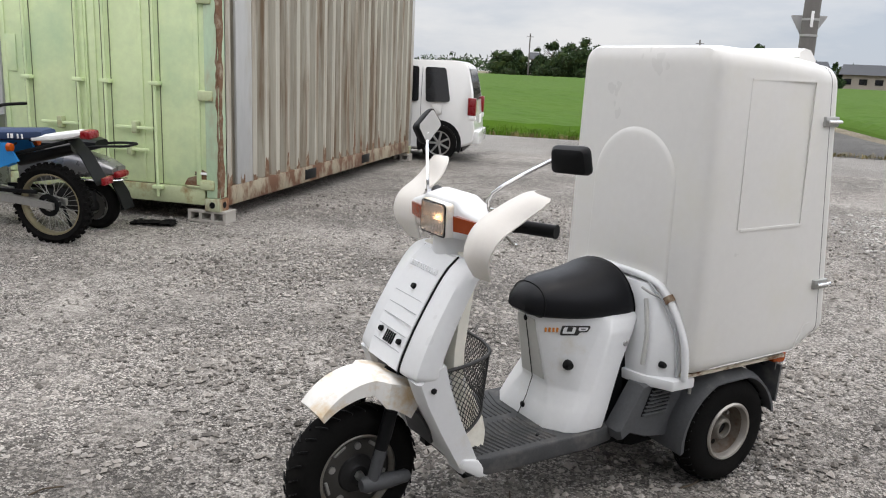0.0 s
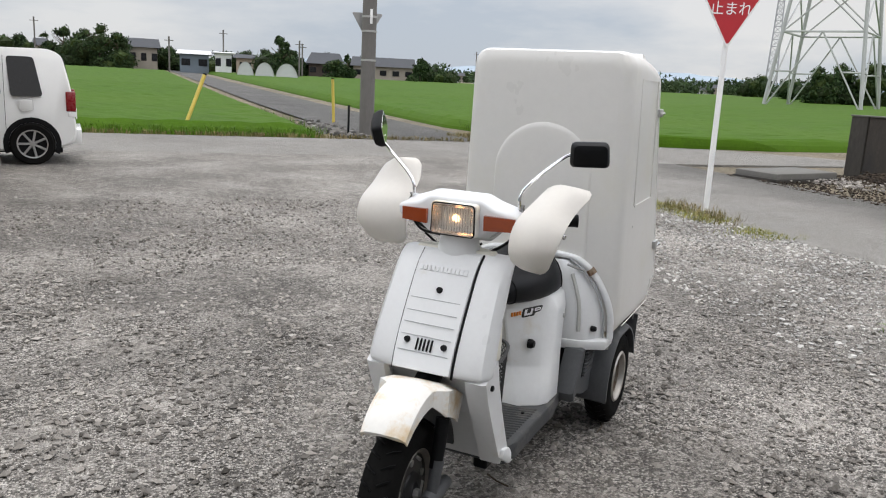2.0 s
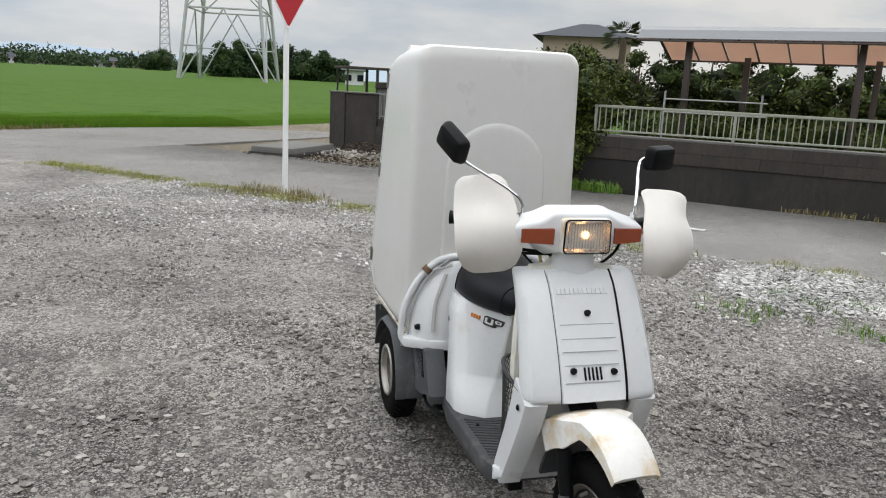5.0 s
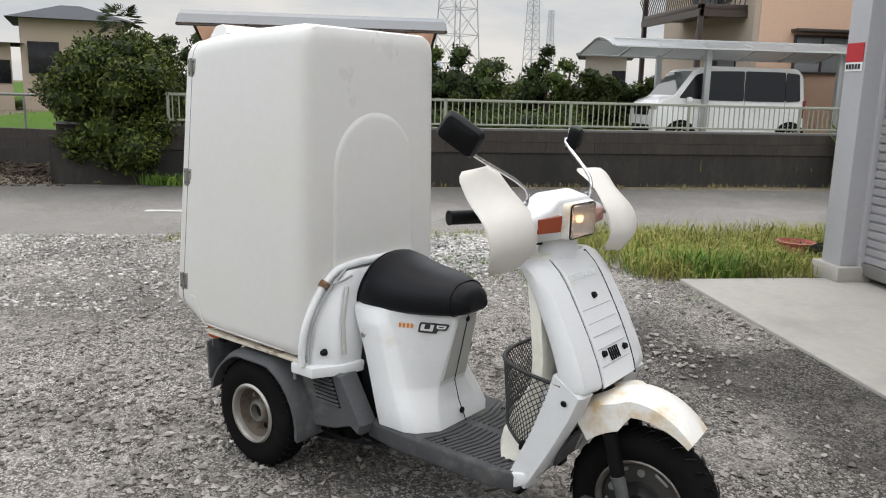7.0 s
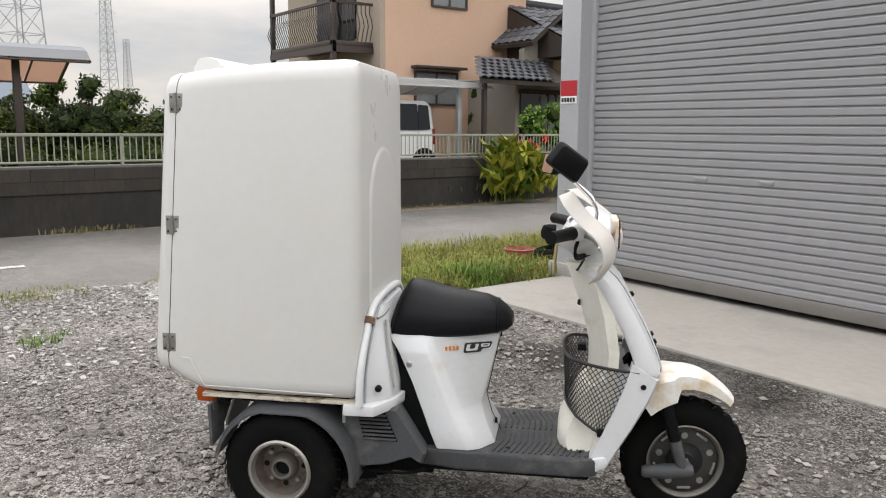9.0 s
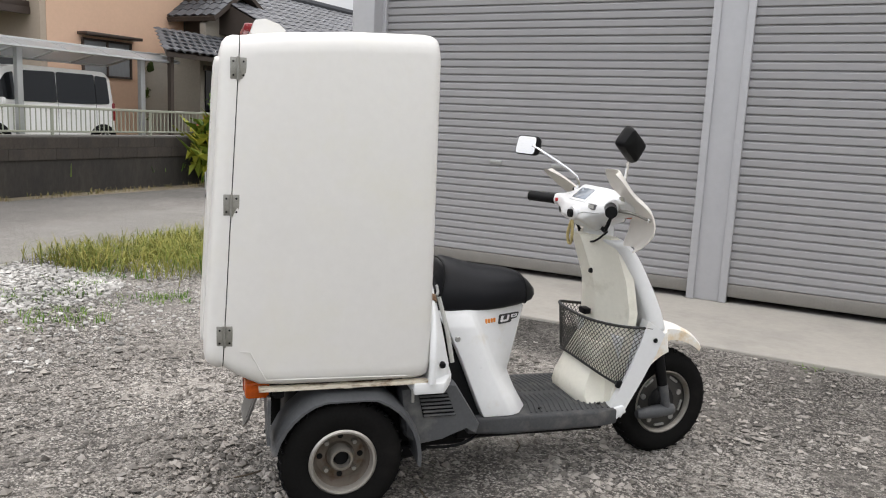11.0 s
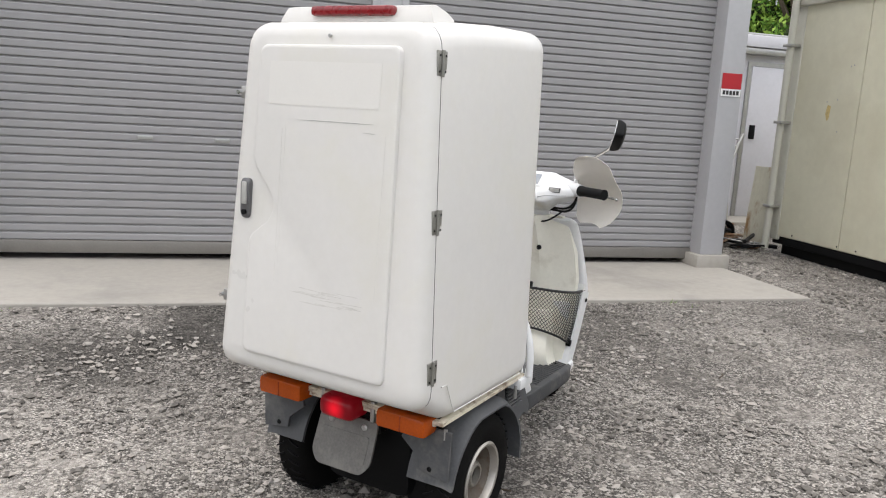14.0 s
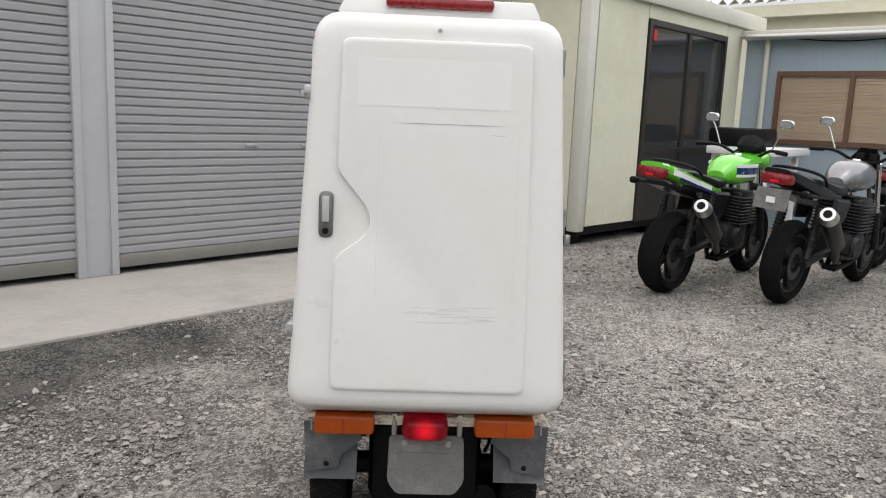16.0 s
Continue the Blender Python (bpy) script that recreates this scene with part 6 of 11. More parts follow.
    lid = [(0.012, -0.096)] + [(0.012, 0.107)] + [(0.1 + 0.11 * i, 0.106 - 0.0004 * i) for i in range(9)] + [(0.985, -0.097)] + [(0.98 - 0.11 * i, -0.097) for i in range(1, 9)]
    lidr = [(t * 0.4, y) for t, y in lid]
    ld = part("front_lid", loft([[on(t / 0.4, y, -0.004) for t, y in lidr], [on(t / 0.4, y, 0.004) for t, y in lidr], [on(0.5 + (t / 0.4 - 0.5) * 0.985, y * 0.97, 0.0065) for t, y in lidr]]), WHITE_BODY, sc, "white front lid with grooves")
    part("lid_seam", tube([on(t, 0.111 - 0.003 * t, 0.001) for t in np.linspace(0, 1, 12)], 0.004, 6), DARK, ld)
    part("lid_seam", tube([on(t, -0.1, 0.0) for t in np.linspace(0, 1, 12)], 0.0016, 6), GREY, ld)
    # grooves are thin grey tubes, their shade put into the colour
    for t in (0.40, 0.505, 0.60, 0.70, 0.83):
        part("groove", tube([on(t, -0.086, 0.0062), on(t, 0.086, 0.0062)], 0.0014, 5), SHADE_LINE, ld)
    for i in range(12):
        part("raised_mark", moved(box((-0.003, -0.0052, -0.009), (0.002, 0.0052, 0.009), 0.001, 1), Matrix.Translation(on(0.155, -0.078 + i * 0.0142, 0.007)) @ pose(0, 0, 0, 0, -28, 0)), WHITE_BODY, ld, smooth=False)
    for t, y in ((0.318, 0.006), (0.742, -0.06), (0.757, 0.068)):
        p = on(t, y, 0.006)
        part("screw", tube([p, on(t, y, 0.016)], [0.0105, 0.008], 12), DARK, ld)
    for i in range(5):
        part("vent_slot", moved(box((-0.002, -0.0028, -0.019), (0.002, 0.0028, 0.019), 0.0008, 1), Matrix.Translation(on(0.765, -0.024 + i * 0.0125, 0.0065)) @ pose(0, 0, 0, 0, -28, 0)), DARK, ld, smooth=False)
    # legs of the shield down to the floor, closed behind the front wheel
    for s in (-1, 1):
        lg = []
        for x, z, wx in ((1.222, 0.585, 0.09), (1.197, 0.51, 0.082), (1.148, 0.40, 0.07), (1.102, 0.31, 0.062), (1.072, 0.25, 0.058)):
            lg.append([(x - wx * 0.5, 0.006 + s * 0.212, z + wx * 0.3), (x + wx * 0.40, 0.006 + s * 0.209, z - wx * 0.3), (x + wx * 0.52, 0.006 + s * 0.196, z - wx * 0.3), (x + wx * 0.52, 0.006 + s * 0.142, z - wx * 0.3), (x + wx * 0.3, 0.006 + s * 0.134, z - wx * 0.3), (x - wx * 0.5, 0.006 + s * 0.168, z + wx * 0.3)])
        leg = part("shield_leg", loft(lg), WHITE_BODY, sc, "white side leg of the shield")
        bolt(leg, (1.215, 0.006 + s * 0.211, 0.535), "y", 0.0095, s * 0.006, DARK)
        ft = [(1.002, 0.210), (1.04, 0.212), (1.112, 0.258), (1.098, 0.285), (1.045, 0.274), (1.004, 0.226)]
        part("leg_foot", prism(ft, "y", 0.006 + min(s * 0.15, s * 0.222), 0.006 + max(s * 0.15, s * 0.222), 0.006), WHITE_BODY, leg)
    inner = []
    for x, z, w, bulge in ((1.05, 0.262, 0.175, 0.0), (1.06, 0.33, 0.18, 0.03), (1.075, 0.42, 0.185, 0.045), (1.095, 0.54, 0.19, 0.055), (1.10, 0.64, 0.195, 0.06), (1.08, 0.76, 0.185, 0.07), (1.045, 0.88, 0.16, 0.08), (1.03, 0.92, 0.13, 0.08)):
        inner.append([(x + 0.035, -w, z), (x, -w, z), (x - bulge * 0.25, -w * 0.55, z), (x - bulge, -w * 0.26, z), (x - bulge, w * 0.26, z), (x - bulge * 0.25, w * 0.55, z), (x, w, z), (x + 0.035, w, z)])
    inp = part("inner_panel", loft(inner), INNER, sc, "cream inner leg shield, yellowed with age")
    kick = []
    for x, z, w in ((0.948, 0.277, 0.15), (0.938, 0.30, 0.14), (0.945, 0.345, 0.13), (0.975, 0.414, 0.118), (1.02, 0.5, 0.11)):
        kick.append([(1.08, -w, z), (x + 0.03, -w, z), (x, -w * 0.7, z), (x, w * 0.7, z), (x + 0.03, w, z), (1.08, w, z)])
    part("kick_panel", loft(kick), INNER, sc, "cream kick panel")
    bolt(inp, (1.006, -0.05, 0.78), "x", 0.011, -0.012, DARK, "hook")
    part("wheel_well", loft([[(1.175, y, z) for y, z in ((-0.18, 0.565), (0.18, 0.565), (0.18, 0.42), (-0.18, 0.42))], [(1.08, y, z) for y, z in ((-0.18, 0.54), (0.18, 0.54), (0.18, 0.23), (-0.18, 0.23))]]), WHITE_BODY, sc, "white inside of the shield", False)

    # wire basket behind the shield
    bk = new("wire_basket")
    bk.parent = sc
    tagged(bk, "black wire mesh basket")
    rim_pts = curve([(1.20, -0.2, 0.58), (1.08, -0.198, 0.592), (0.99, -0.172, 0.606), (0.957, -0.09, 0.61), (0.952, 0.0, 0.611), (0.957, 0.09, 0.61), (0.99, 0.172, 0.606), (1.08, 0.198, 0.592), (1.20, 0.2, 0.58)], 6)
    low_pts = curve([(1.09, -0.195, 0.358), (1.05, -0.188, 0.378), (1.0, -0.16, 0.408), (0.968, -0.09, 0.43), (0.962, 0.0, 0.435), (0.968, 0.09, 0.43), (1.0, 0.16, 0.408), (1.05, 0.188, 0.378), (1.09, 0.195, 0.358)], 6)
    part("basket_rim", tube(rim_pts, 0.006, 6), MESH_BLACK, bk)
    part("basket_base", tube(low_pts, 0.005, 6), MESH_BLACK, bk)
    bm = bmesh.new()
    N, M = len(rim_pts), 12

    def bp(u, v):
        i = min(max(u, 0), 1) * (N - 1)
        k = min(int(i), N - 2)
        f = i - k
        a = rim_pts[k].lerp(rim_pts[k + 1], f)
        b = low_pts[k].lerp(low_pts[k + 1], f)
        return a.lerp(b, v)
    cells = 44
    for i in range(-10, cells):
        for dirn in (1, -1):
            pts = []
            for j in range(M + 1):
                u = (i + (j if dirn > 0 else M - j) * 10 / M) / cells
                if 0 <= u <= 1:
                    pts.append(bp(u, j / M))
            if len(pts) > 2:
                tube(pts, 0.0016, 3, bm, cap=False)
    o = part("mesh", bm, MESH_BLACK, bk, smooth=False)
    part("clip", box((1.0, -0.025, 0.598), (1.03, 0.025, 0.622), 0.004), DARK, bk)
    part("clip", box((1.07, -0.203, 0.35), (1.1, -0.18, 0.376), 0.004), DARK, bk)

    # front fender and suspension
    fe = []
    for t in np.linspace(radians(58), radians(126), 24):
        u = (t - radians(58)) / radians(68)
        R = 0.287 + 0.05 * math.sin(min(1, u * 1.5) * math.pi * 0.5)
        cx, cz = 1.383 + R * math.cos(t), 0.217 + R * math.sin(t)
        w = float(np.interp(u, [0, 0.58, 0.64, 1], [0.073, 0.08, 0.118, 0.122]))
        nx, nz = math.cos(t), math.sin(t)
        drop = float(np.interp(u, [0, 0.3, 0.58, 0.64, 1], [0.03, 0.05, 0.06, 0.09, 0.10]))
        fe.append([(cx - nx * drop, -w, cz - nz * drop), (cx - nx * 0.012, -w * 0.98, cz - nz * 0.012), (cx, -w * 0.72, cz), (cx + nx * 0.004, 0, cz + nz * 0.004), (cx, w * 0.72, cz), (cx - nx * 0.012, w * 0.98, cz - nz * 0.012), (cx - nx * drop, w, cz - nz * drop),
                   (cx - nx * (drop + 0.001), w * 0.95, cz - nz * (drop + 0.001)), (cx - nx * 0.018, w * 0.9, cz - nz * 0.018), (cx - nx * 0.008, 0, cz - nz * 0.008), (cx - nx * 0.018, -w * 0.9, cz - nz * 0.018), (cx - nx * (drop + 0.001), -w * 0.95, cz - nz * (drop + 0.001))])
    part("front_fender", loft(fe), CREAM, sc, "yellowed white front fender")
    rearf = []
    for t in np.linspace(radians(125), radians(168), 7):
        R = 0.262
        cx, cz = 1.383 + R * math.cos(t), 0.217 + R * math.sin(t)
        rearf.append([(cx, -0.07, cz), (cx, 0.07, cz), (cx - 0.008, 0.07, cz + 0.004), (cx - 0.008, -0.07, cz + 0.004)])
    part("inner_mudguard", loft(rearf), GREY, sc)
    for s in (-1, 1):
        part("fork_leg", tube([(1.30, s * 0.094, 0.44), (1.318, s * 0.094, 0.37), (1.34, s * 0.092, 0.29)], [0.022, 0.022, 0.02], 14), DARK, sc, "black fork leg")
        part("fork_lower", tube([(1.333, s * 0.096, 0.315), (1.362, s * 0.093, 0.215)], [0.021, 0.018], 14), GREY, sc)
        part("link_arm", tube([(1.225, s * 0.088, 0.196), (1.235, s * 0.089, 0.196), (1.26, s * 0.09, 0.197), (1.30, s * 0.09, 0.199), (1.385, s * 0.09, 0.205), (1.40, s * 0.09, 0.206)], [0.016, 0.022, 0.022, 0.026, 0.026, 0.018], 14), GREY, sc, "dark cast link arm")
    part("steering_head", tube([(1.255, 0, 0.50), (1.16, 0, 0.56)], 0.04, 14), DARK, sc)

    # handlebar, lamp, guards
    hb = part("handlebar_cowl", loft([[(x, y, z) for x, z in pts] for y, pts in (
        (-0.205, ((1.085, 1.045), (1.09, 1.01), (1.0, 1.0), (0.955, 1.02), (0.96, 1.05), (1.03, 1.062))),
        (-0.12, ((1.098, 1.062), (1.095, 0.995), (0.99, 0.975), (0.938, 1.0), (0.953, 1.045), (1.03, 1.09))),
        (-0.085, ((1.098, 1.086), (1.10, 0.972), (0.99, 0.94), (0.922, 0.985), (0.938, 1.032), (1.02, 1.104))),
        (0.095, ((1.098, 1.086), (1.10, 0.972), (0.99, 0.94), (0.922, 0.985), (0.938, 1.032), (1.02, 1.104))),
        (0.13, ((1.098, 1.062), (1.095, 0.995), (0.99, 0.975), (0.938, 1.0), (0.953, 1.045), (1.03, 1.09))),
        (0.215, ((1.085, 1.045), (1.09, 1.01), (1.0, 1.0), (0.955, 1.02), (0.96, 1.05), (1.03, 1.062))))]), WHITE_BODY, sc, "white handlebar cowl")
    bv = bmesh.new()
    bv.from_mesh(hb.data)
    bmesh.ops.bevel(bv, geom=list(bv.edges), offset=0.009, segments=2, affect="EDGES", profile=0.5)
    bv.to_mesh(hb.data)
    bv.free()
    hb.data.polygons.foreach_set("use_smooth", [True] * len(hb.data.polygons))
    hb.data.set_sharp_from_angle(angle=radians(40))
    part("steering_neck", loft([[(x + 0.055 * math.cos(a), 0.006 + w * math.sin(a), z) for a in np.linspace(0, 2 * math.pi, 20, endpoint=False)] for x, z, w in ((1.045, 0.985, 0.062), (1.05, 0.945, 0.066), (1.05, 0.90, 0.075))]), WHITE_BODY, sc, "white steering neck")
    hl = part("headlamp", loft([[(x, 0.013 + y * k, 1.022 + z * k) for y, z in rounded([(-0.08, -0.053), (0.08, -0.053), (0.08, 0.053), (-0.08, 0.053)], 0.016)] for x, k in ((1.07, 1), (1.112, 1), (1.122, 0.985), (1.124, 0.95), (1.085, 0.94))]), CREAM, sc, "rectangular headlamp, switched on")
    lens = rounded([(-0.075, -0.05), (0.075, -0.05), (0.072, 0.049), (-0.072, 0.049)], 0.013)
    part("reflector", loft([[(x, 0.013 + y * k, 1.022 + z * k) for y, z in lens] for x, k in ((1.117, 0.98), (1.107, 0.9), (1.097, 0.7), (1.093, 0.4), (1.092, 0.1))], cap=False), REFLECTOR, hl, "bright reflector bowl")
    part("bulb", lathe([(0, 0.022), (0.008, 0.02), (0.011, 0.01), (0.009, 0)], "x", (1.091, 0.013, 1.026), 16), LAMP_LIT, hl, "warm lit bulb")
    gl = part("lens", loft([[(x, 0.013 + y * k, 1.022 + z * k) for y, z in lens] for x, k in ((1.119, 1), (1.126, 1), (1.130, 0.94))]), LAMP_GLASS, hl, "ribbed glass lens")
    gl.visible_shadow = False
    rim_l = [(1.125, 0.013 + y, 1.022 + z) for y, z in lens]
    part("lamp_rim", tube(rim_l + rim_l[:1], 0.0028, 6), DARK, hl)
    for i in range(15):
        part("lens_rib", box((1.1285, -0.052 + i * 0.0092, 0.982), (1.1318, -0.0505 + i * 0.0092, 1.062), 0.0006, 1), LAMP_GLASS, hl, smooth=False).visible_shadow = False
    for s in (-1, 1):
        y0, y1 = (0.1, 0.196)
        part("turn_signal", loft([[(1.05, 0.012 + s * y0, 1.046), (1.05, 0.012 + s * y0, 0.999), (1.11, 0.012 + s * y0, 0.996), (1.113, 0.012 + s * y0, 1.043)], [(1.04, 0.012 + s * y1, 1.043), (1.04, 0.012 + s * y1, 1.0), (1.093, 0.012 + s * y1, 0.999), (1.096, 0.012 + s * y1, 1.04)]]), AMBER_DARK, sc, "dark amber front turn signal", False)
        # hand guard: a broad curved milky plate
        G = []
        edge_in, edge_out = (curve(e, 5) for e in (GUARD_LEFT if s > 0 else GUARD_RIGHT))
        last = len(edge_in) - 1
        for i in range(last + 1):
            pinch = 0.16 if i in (0, last) else 0.05 if i in (1, last - 1) else 0.0
            a_, b_ = edge_in[i].lerp(edge_out[i], pinch), edge_out[i].lerp(edge_in[i], pinch)
            G.append([a_.lerp(b_, u) + Vector((0.028 * math.sin(u * math.pi), 0, 0.006 * math.sin(u * math.pi))) for u in np.linspace(0, 1, 9)])
        bm = bmesh.new()
        front_v = [[bm.verts.new(p) for p in row] for row in G]
        back_v = [[bm.verts.new((p[0] - 0.006, p[1], p[2])) for p in row] for row in G]
        R_, C_ = len(G), len(G[0])
        for i in range(R_ - 1):
            for j in range(C_ - 1):
                bm.faces.new((front_v[i][j], front_v[i][j + 1], front_v[i + 1][j + 1], front_v[i + 1][j]))
                bm.faces.new((back_v[i][j], back_v[i + 1][j], back_v[i + 1][j + 1], back_v[i][j + 1]))
        rim_i = [(i, 0) for i in range(R_)] + [(R_ - 1, j) for j in range(1, C_)] + [(i, C_ - 1) for i in range(R_ - 2, -1, -1)] + [(0, j) for j in range(C_ - 2, 0, -1)]
        for k in range(len(rim_i)):
            a, b = rim_i[k], rim_i[(k + 1) % len(rim_i)]
            bm.faces.new((front_v[a[0]][a[1]], front_v[b[0]][b[1]], back_v[b[0]][b[1]], back_v[a[0]][a[1]]))
        part("hand_guard", bm, GUARD, sc, "broad milky plastic hand guard")
        up = 1.028 if s > 0 else 1.042
        part("collar", tube([(1.0, s * 0.178, up), (0.985, s * 0.2, up), (0.968, s * 0.228, up)], [0.03, 0.029, 0.025], 16), WHITE_BODY, sc, "white switch collar beside the grip")
        gr = part("grip", tube([(0.97, s * 0.222, up), (0.967, s * 0.227, up), (0.955, s * 0.25, up), (0.906, s * 0.342, up), (0.902, s * 0.35, up)], [0.022, 0.0225, 0.02, 0.02, 0.0215], 16), DARK, sc, "black rubber grip")
        part("lever", tube(curve([(1.005, s * 0.2, up - 0.01), (1.03, s * 0.265, up - 0.012), (1.05, s * 0.345, up - 0.026)], 5), [0.007] * 5 + [0.005] * 6, 8), HINGE, sc, "dull steel brake lever")
        part("lever_tip", lathe([(0, 0.009), (0.007, 0.005), (0.009, 0), (0.007, -0.005), (0, -0.009)], "y", (1.052, s * 0.354, up - 0.028), 10), CHROME, sc)
        if s > 0:
            part("cable", tube(curve([(1.0, s * 0.2, 1.01), (1.02, s * 0.16, 0.95), (1.03, s * 0.08, 0.905), (1.04, s * 0.03, 0.93)], 5), 0.005, 6), DARK, sc)
            part("switch_lever", tube([(0.965, 0.19, 0.998), (0.955, 0.16, 0.985), (0.962, 0.135, 1.0)], 0.005, 6), DARK, sc)
        else:
            for d in (0.0, 0.013):
                part("cable", tube(curve([(0.99, -0.205, 1.025), (0.978, -0.2, 0.99 - d), (0.985, -0.165, 0.962 - d), (1.01, -0.1, 0.955 - d * 0.6), (1.026, -0.055, 0.95)], 5), 0.005, 6), DARK, sc)
            part("cable_boot", tube([(1.02, -0.064, 0.951), (1.03, -0.044, 0.949)], [0.009, 0.007], 10), DARK, sc)
    # mirrors
    for s, mc, yaw, lean in ((1, (0.883, 0.366, 1.238), 22, 4), (-1, (0.945, -0.363, 1.275), -69, -32)):
        mr = new("mirror")
        mr.parent = sc
        tagged(mr, "black rear-view mirror on a chrome stalk")
        base = (1.036, s * 0.193 + 0.012, 1.05)
        elbow = (1.04, s * 0.195 + 0.014, 1.125)
        part("stalk", tube(curve([base, elbow, (mc[0] + 0.015, mc[1] - s * 0.075 * (1 if s > 0 else 0.35), mc[2] - (0.01 if s > 0 else 0.05)), (mc[0] + 0.012, mc[1] - s * 0.02, mc[2] - (0.0 if s > 0 else 0.02))], 4), 0.0055, 8), CHROME, mr, "chrome stalk")
        part("stalk_nut", tube([base, (base[0], base[1], base[2] + 0.03)], 0.011, 6), CHROME, mr)
        rot = Matrix.Translation(mc) @ pose(0, 0, 0, lean, 10, yaw)
        shell = rounded([(-0.063, -0.036), (0.063, -0.042), (0.06, 0.04), (-0.058, 0.044)], 0.018)
        part("shell", moved(loft([[(x, y * k, z * k) for y, z in shell] for x, k in ((-0.012, 0.97), (-0.008, 1.0), (0.004, 1.0), (0.022, 0.86), (0.03, 0.55))]), rot), DARK, mr, "black mirror shell")
        part("glass", moved(loft([[(x, y * k, z * k) for y, z in shell] for x, k in ((-0.0115, 0.9), (-0.0135, 0.9))]), rot), MIRROR, mr, "mirror glass", False)
    # dash, switches, key strap
    slope = pose(0.981, 0.014, 1.0705, 0, -41, 0)
    part("bezel", moved(box((-0.04, -0.068, -0.006), (0.04, 0.068, 0.003), 0.004), slope), WHITE_BODY, hb, "white instrument surround")
    part("dial", moved(box((-0.029, -0.055, 0.0), (0.029, 0.055, 0.0045), 0.002), slope), DIAL, hb, "blue-grey speedometer window")
    part("red_switch", box((0.948, 0.186, 1.022), (0.962, 0.206, 1.036), 0.003), SIGN_RED, hb)
    part("slot_frame", box((0.944, -0.145, 1.026), (0.957, -0.096, 1.046), 0.002), LOCK, hb, smooth=False)
    part("slot_plate", box((0.9425, -0.141, 1.029), (0.95, -0.1, 1.043), 0.001), PALE_GREY, hb, smooth=False)
    part("seam", tube(curve([(0.926, -0.055, 1.003), (0.932, -0.09, 1.012), (0.943, -0.14, 1.014), (0.956, -0.185, 1.02)], 5), 0.0016, 6), SHADE_LINE, hb)
    part("lock_collar", lathe([(0.012, -0.012), (0.026, -0.012), (0.028, -0.006), (0.029, 0.02)], "x", (0.925, -0.026, 1.0), 24), WHITE_BODY, hb)
    part("ignition", lathe([(0, -0.02), (0.015, -0.02), (0.017, 0.005)], "x", (0.921, -0.026, 1.0), 18), DARK, hb)
    part("key_strap", tube(curve([(0.916, -0.03, 0.975), (0.912, -0.045, 0.93), (0.915, -0.035, 0.89), (0.915, -0.015, 0.885), (0.912, -0.008, 0.92), (0.916, -0.025, 0.972)], 5), 0.006, 6), STRAP, sc, "worn yellow key strap")
    part("loose_wire", tube(curve([(0.99, 0.06, 0.93), (0.985, 0.0, 0.895), (0.99, -0.08, 0.90), (1.01, -0.14, 0.945)], 5), 0.004, 6), DARK, sc)
    # the front wheel stands turned slightly to the left
    turn = Matrix.Translation((1.30, 0, 0)) @ Matrix.Rotation(radians(4.5), 4, "Z") @ Matrix.Translation((-1.30, 0, 0))
    for o in sc.children:
        if o.name.split(".")[0] in ("front_wheel", "front_fender", "inner_mudguard", "fork_leg", "fork_lower", "link_arm"):
            o.matrix_basis = turn @ o.matrix_basis
    return sc


FACET_SHADE = material("shaded_white_facet", (0.50, 0.50, 0.48), 0.45, var=0.05)
PALE_GREY = material("pale_grey_plastic", (0.42, 0.42, 0.40), 0.5, var=0.08)
PLATE = material("worn_plate_grey", (0.12, 0.117, 0.11), 0.55, var=0.3, scale=12, stain=(0.19, 0.18, 0.165), stain_scale=10, stain_at=(0.5, 0.7))
REFLECTOR = material("headlamp_reflector", (0.80, 0.72, 0.66), 0.24, metal=0.9, var=0.12, scale=30)
LAMP_GLASS = material("headlamp_glass", (0.95, 0.93, 0.9), 0.26, var=0.0, transmission=1.0)
# grey of grooves, gaps and seams in white bodywork: shade as colour
SHADE_LINE = material("grey_shade_line", (0.42, 0.43, 0.44), 0.6)
scooter()

# ---- growing things ----
RICE = island_material("rice_leaf", (0.042, 0.100, 0.005), (0.086, 0.152, 0.012), 0.7)
RICE_TOP = material("rice_canopy", (0.048, 0.105, 0.005), 0.9, var=0.28, scale=1.4, bump=0.7, bump_scale=18, stain=(0.056, 0.112, 0.006), stain_scale=0.15, stain_at=(0.4, 0.7), spec=0.15)
GRASS = island_material("verge_grass", (0.10, 0.15, 0.025), (0.36, 0.32, 0.09), 0.8)
GRASS_GREEN = island_material("fresh_grass", (0.06, 0.16, 0.02), (0.20, 0.30, 0.05), 0.8)
WEED = island_material("dry_weed", (0.10, 0.10, 0.035), (0.26, 0.20, 0.10), 0.9)
LEAF = island_material("broad_leaf", (0.008, 0.016, 0.003), (0.092, 0.118, 0.015), 0.6)
LEAF_GARDEN = island_material("garden_leaf", (0.018, 0.036, 0.005), (0.11, 0.15, 0.024), 0.6)
# leaves of dark plants, and the shade colour of the crown cores
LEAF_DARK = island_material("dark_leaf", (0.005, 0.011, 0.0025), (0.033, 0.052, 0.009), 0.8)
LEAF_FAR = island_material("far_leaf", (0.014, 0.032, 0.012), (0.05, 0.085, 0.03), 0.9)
CANNA = island_material("canna_leaf", (0.05, 0.12, 0.012), (0.42, 0.39, 0.05), 0.5)
FLOWER = island_material("red_flower", (0.5, 0.03, 0.03), (0.7, 0.12, 0.06), 0.7)
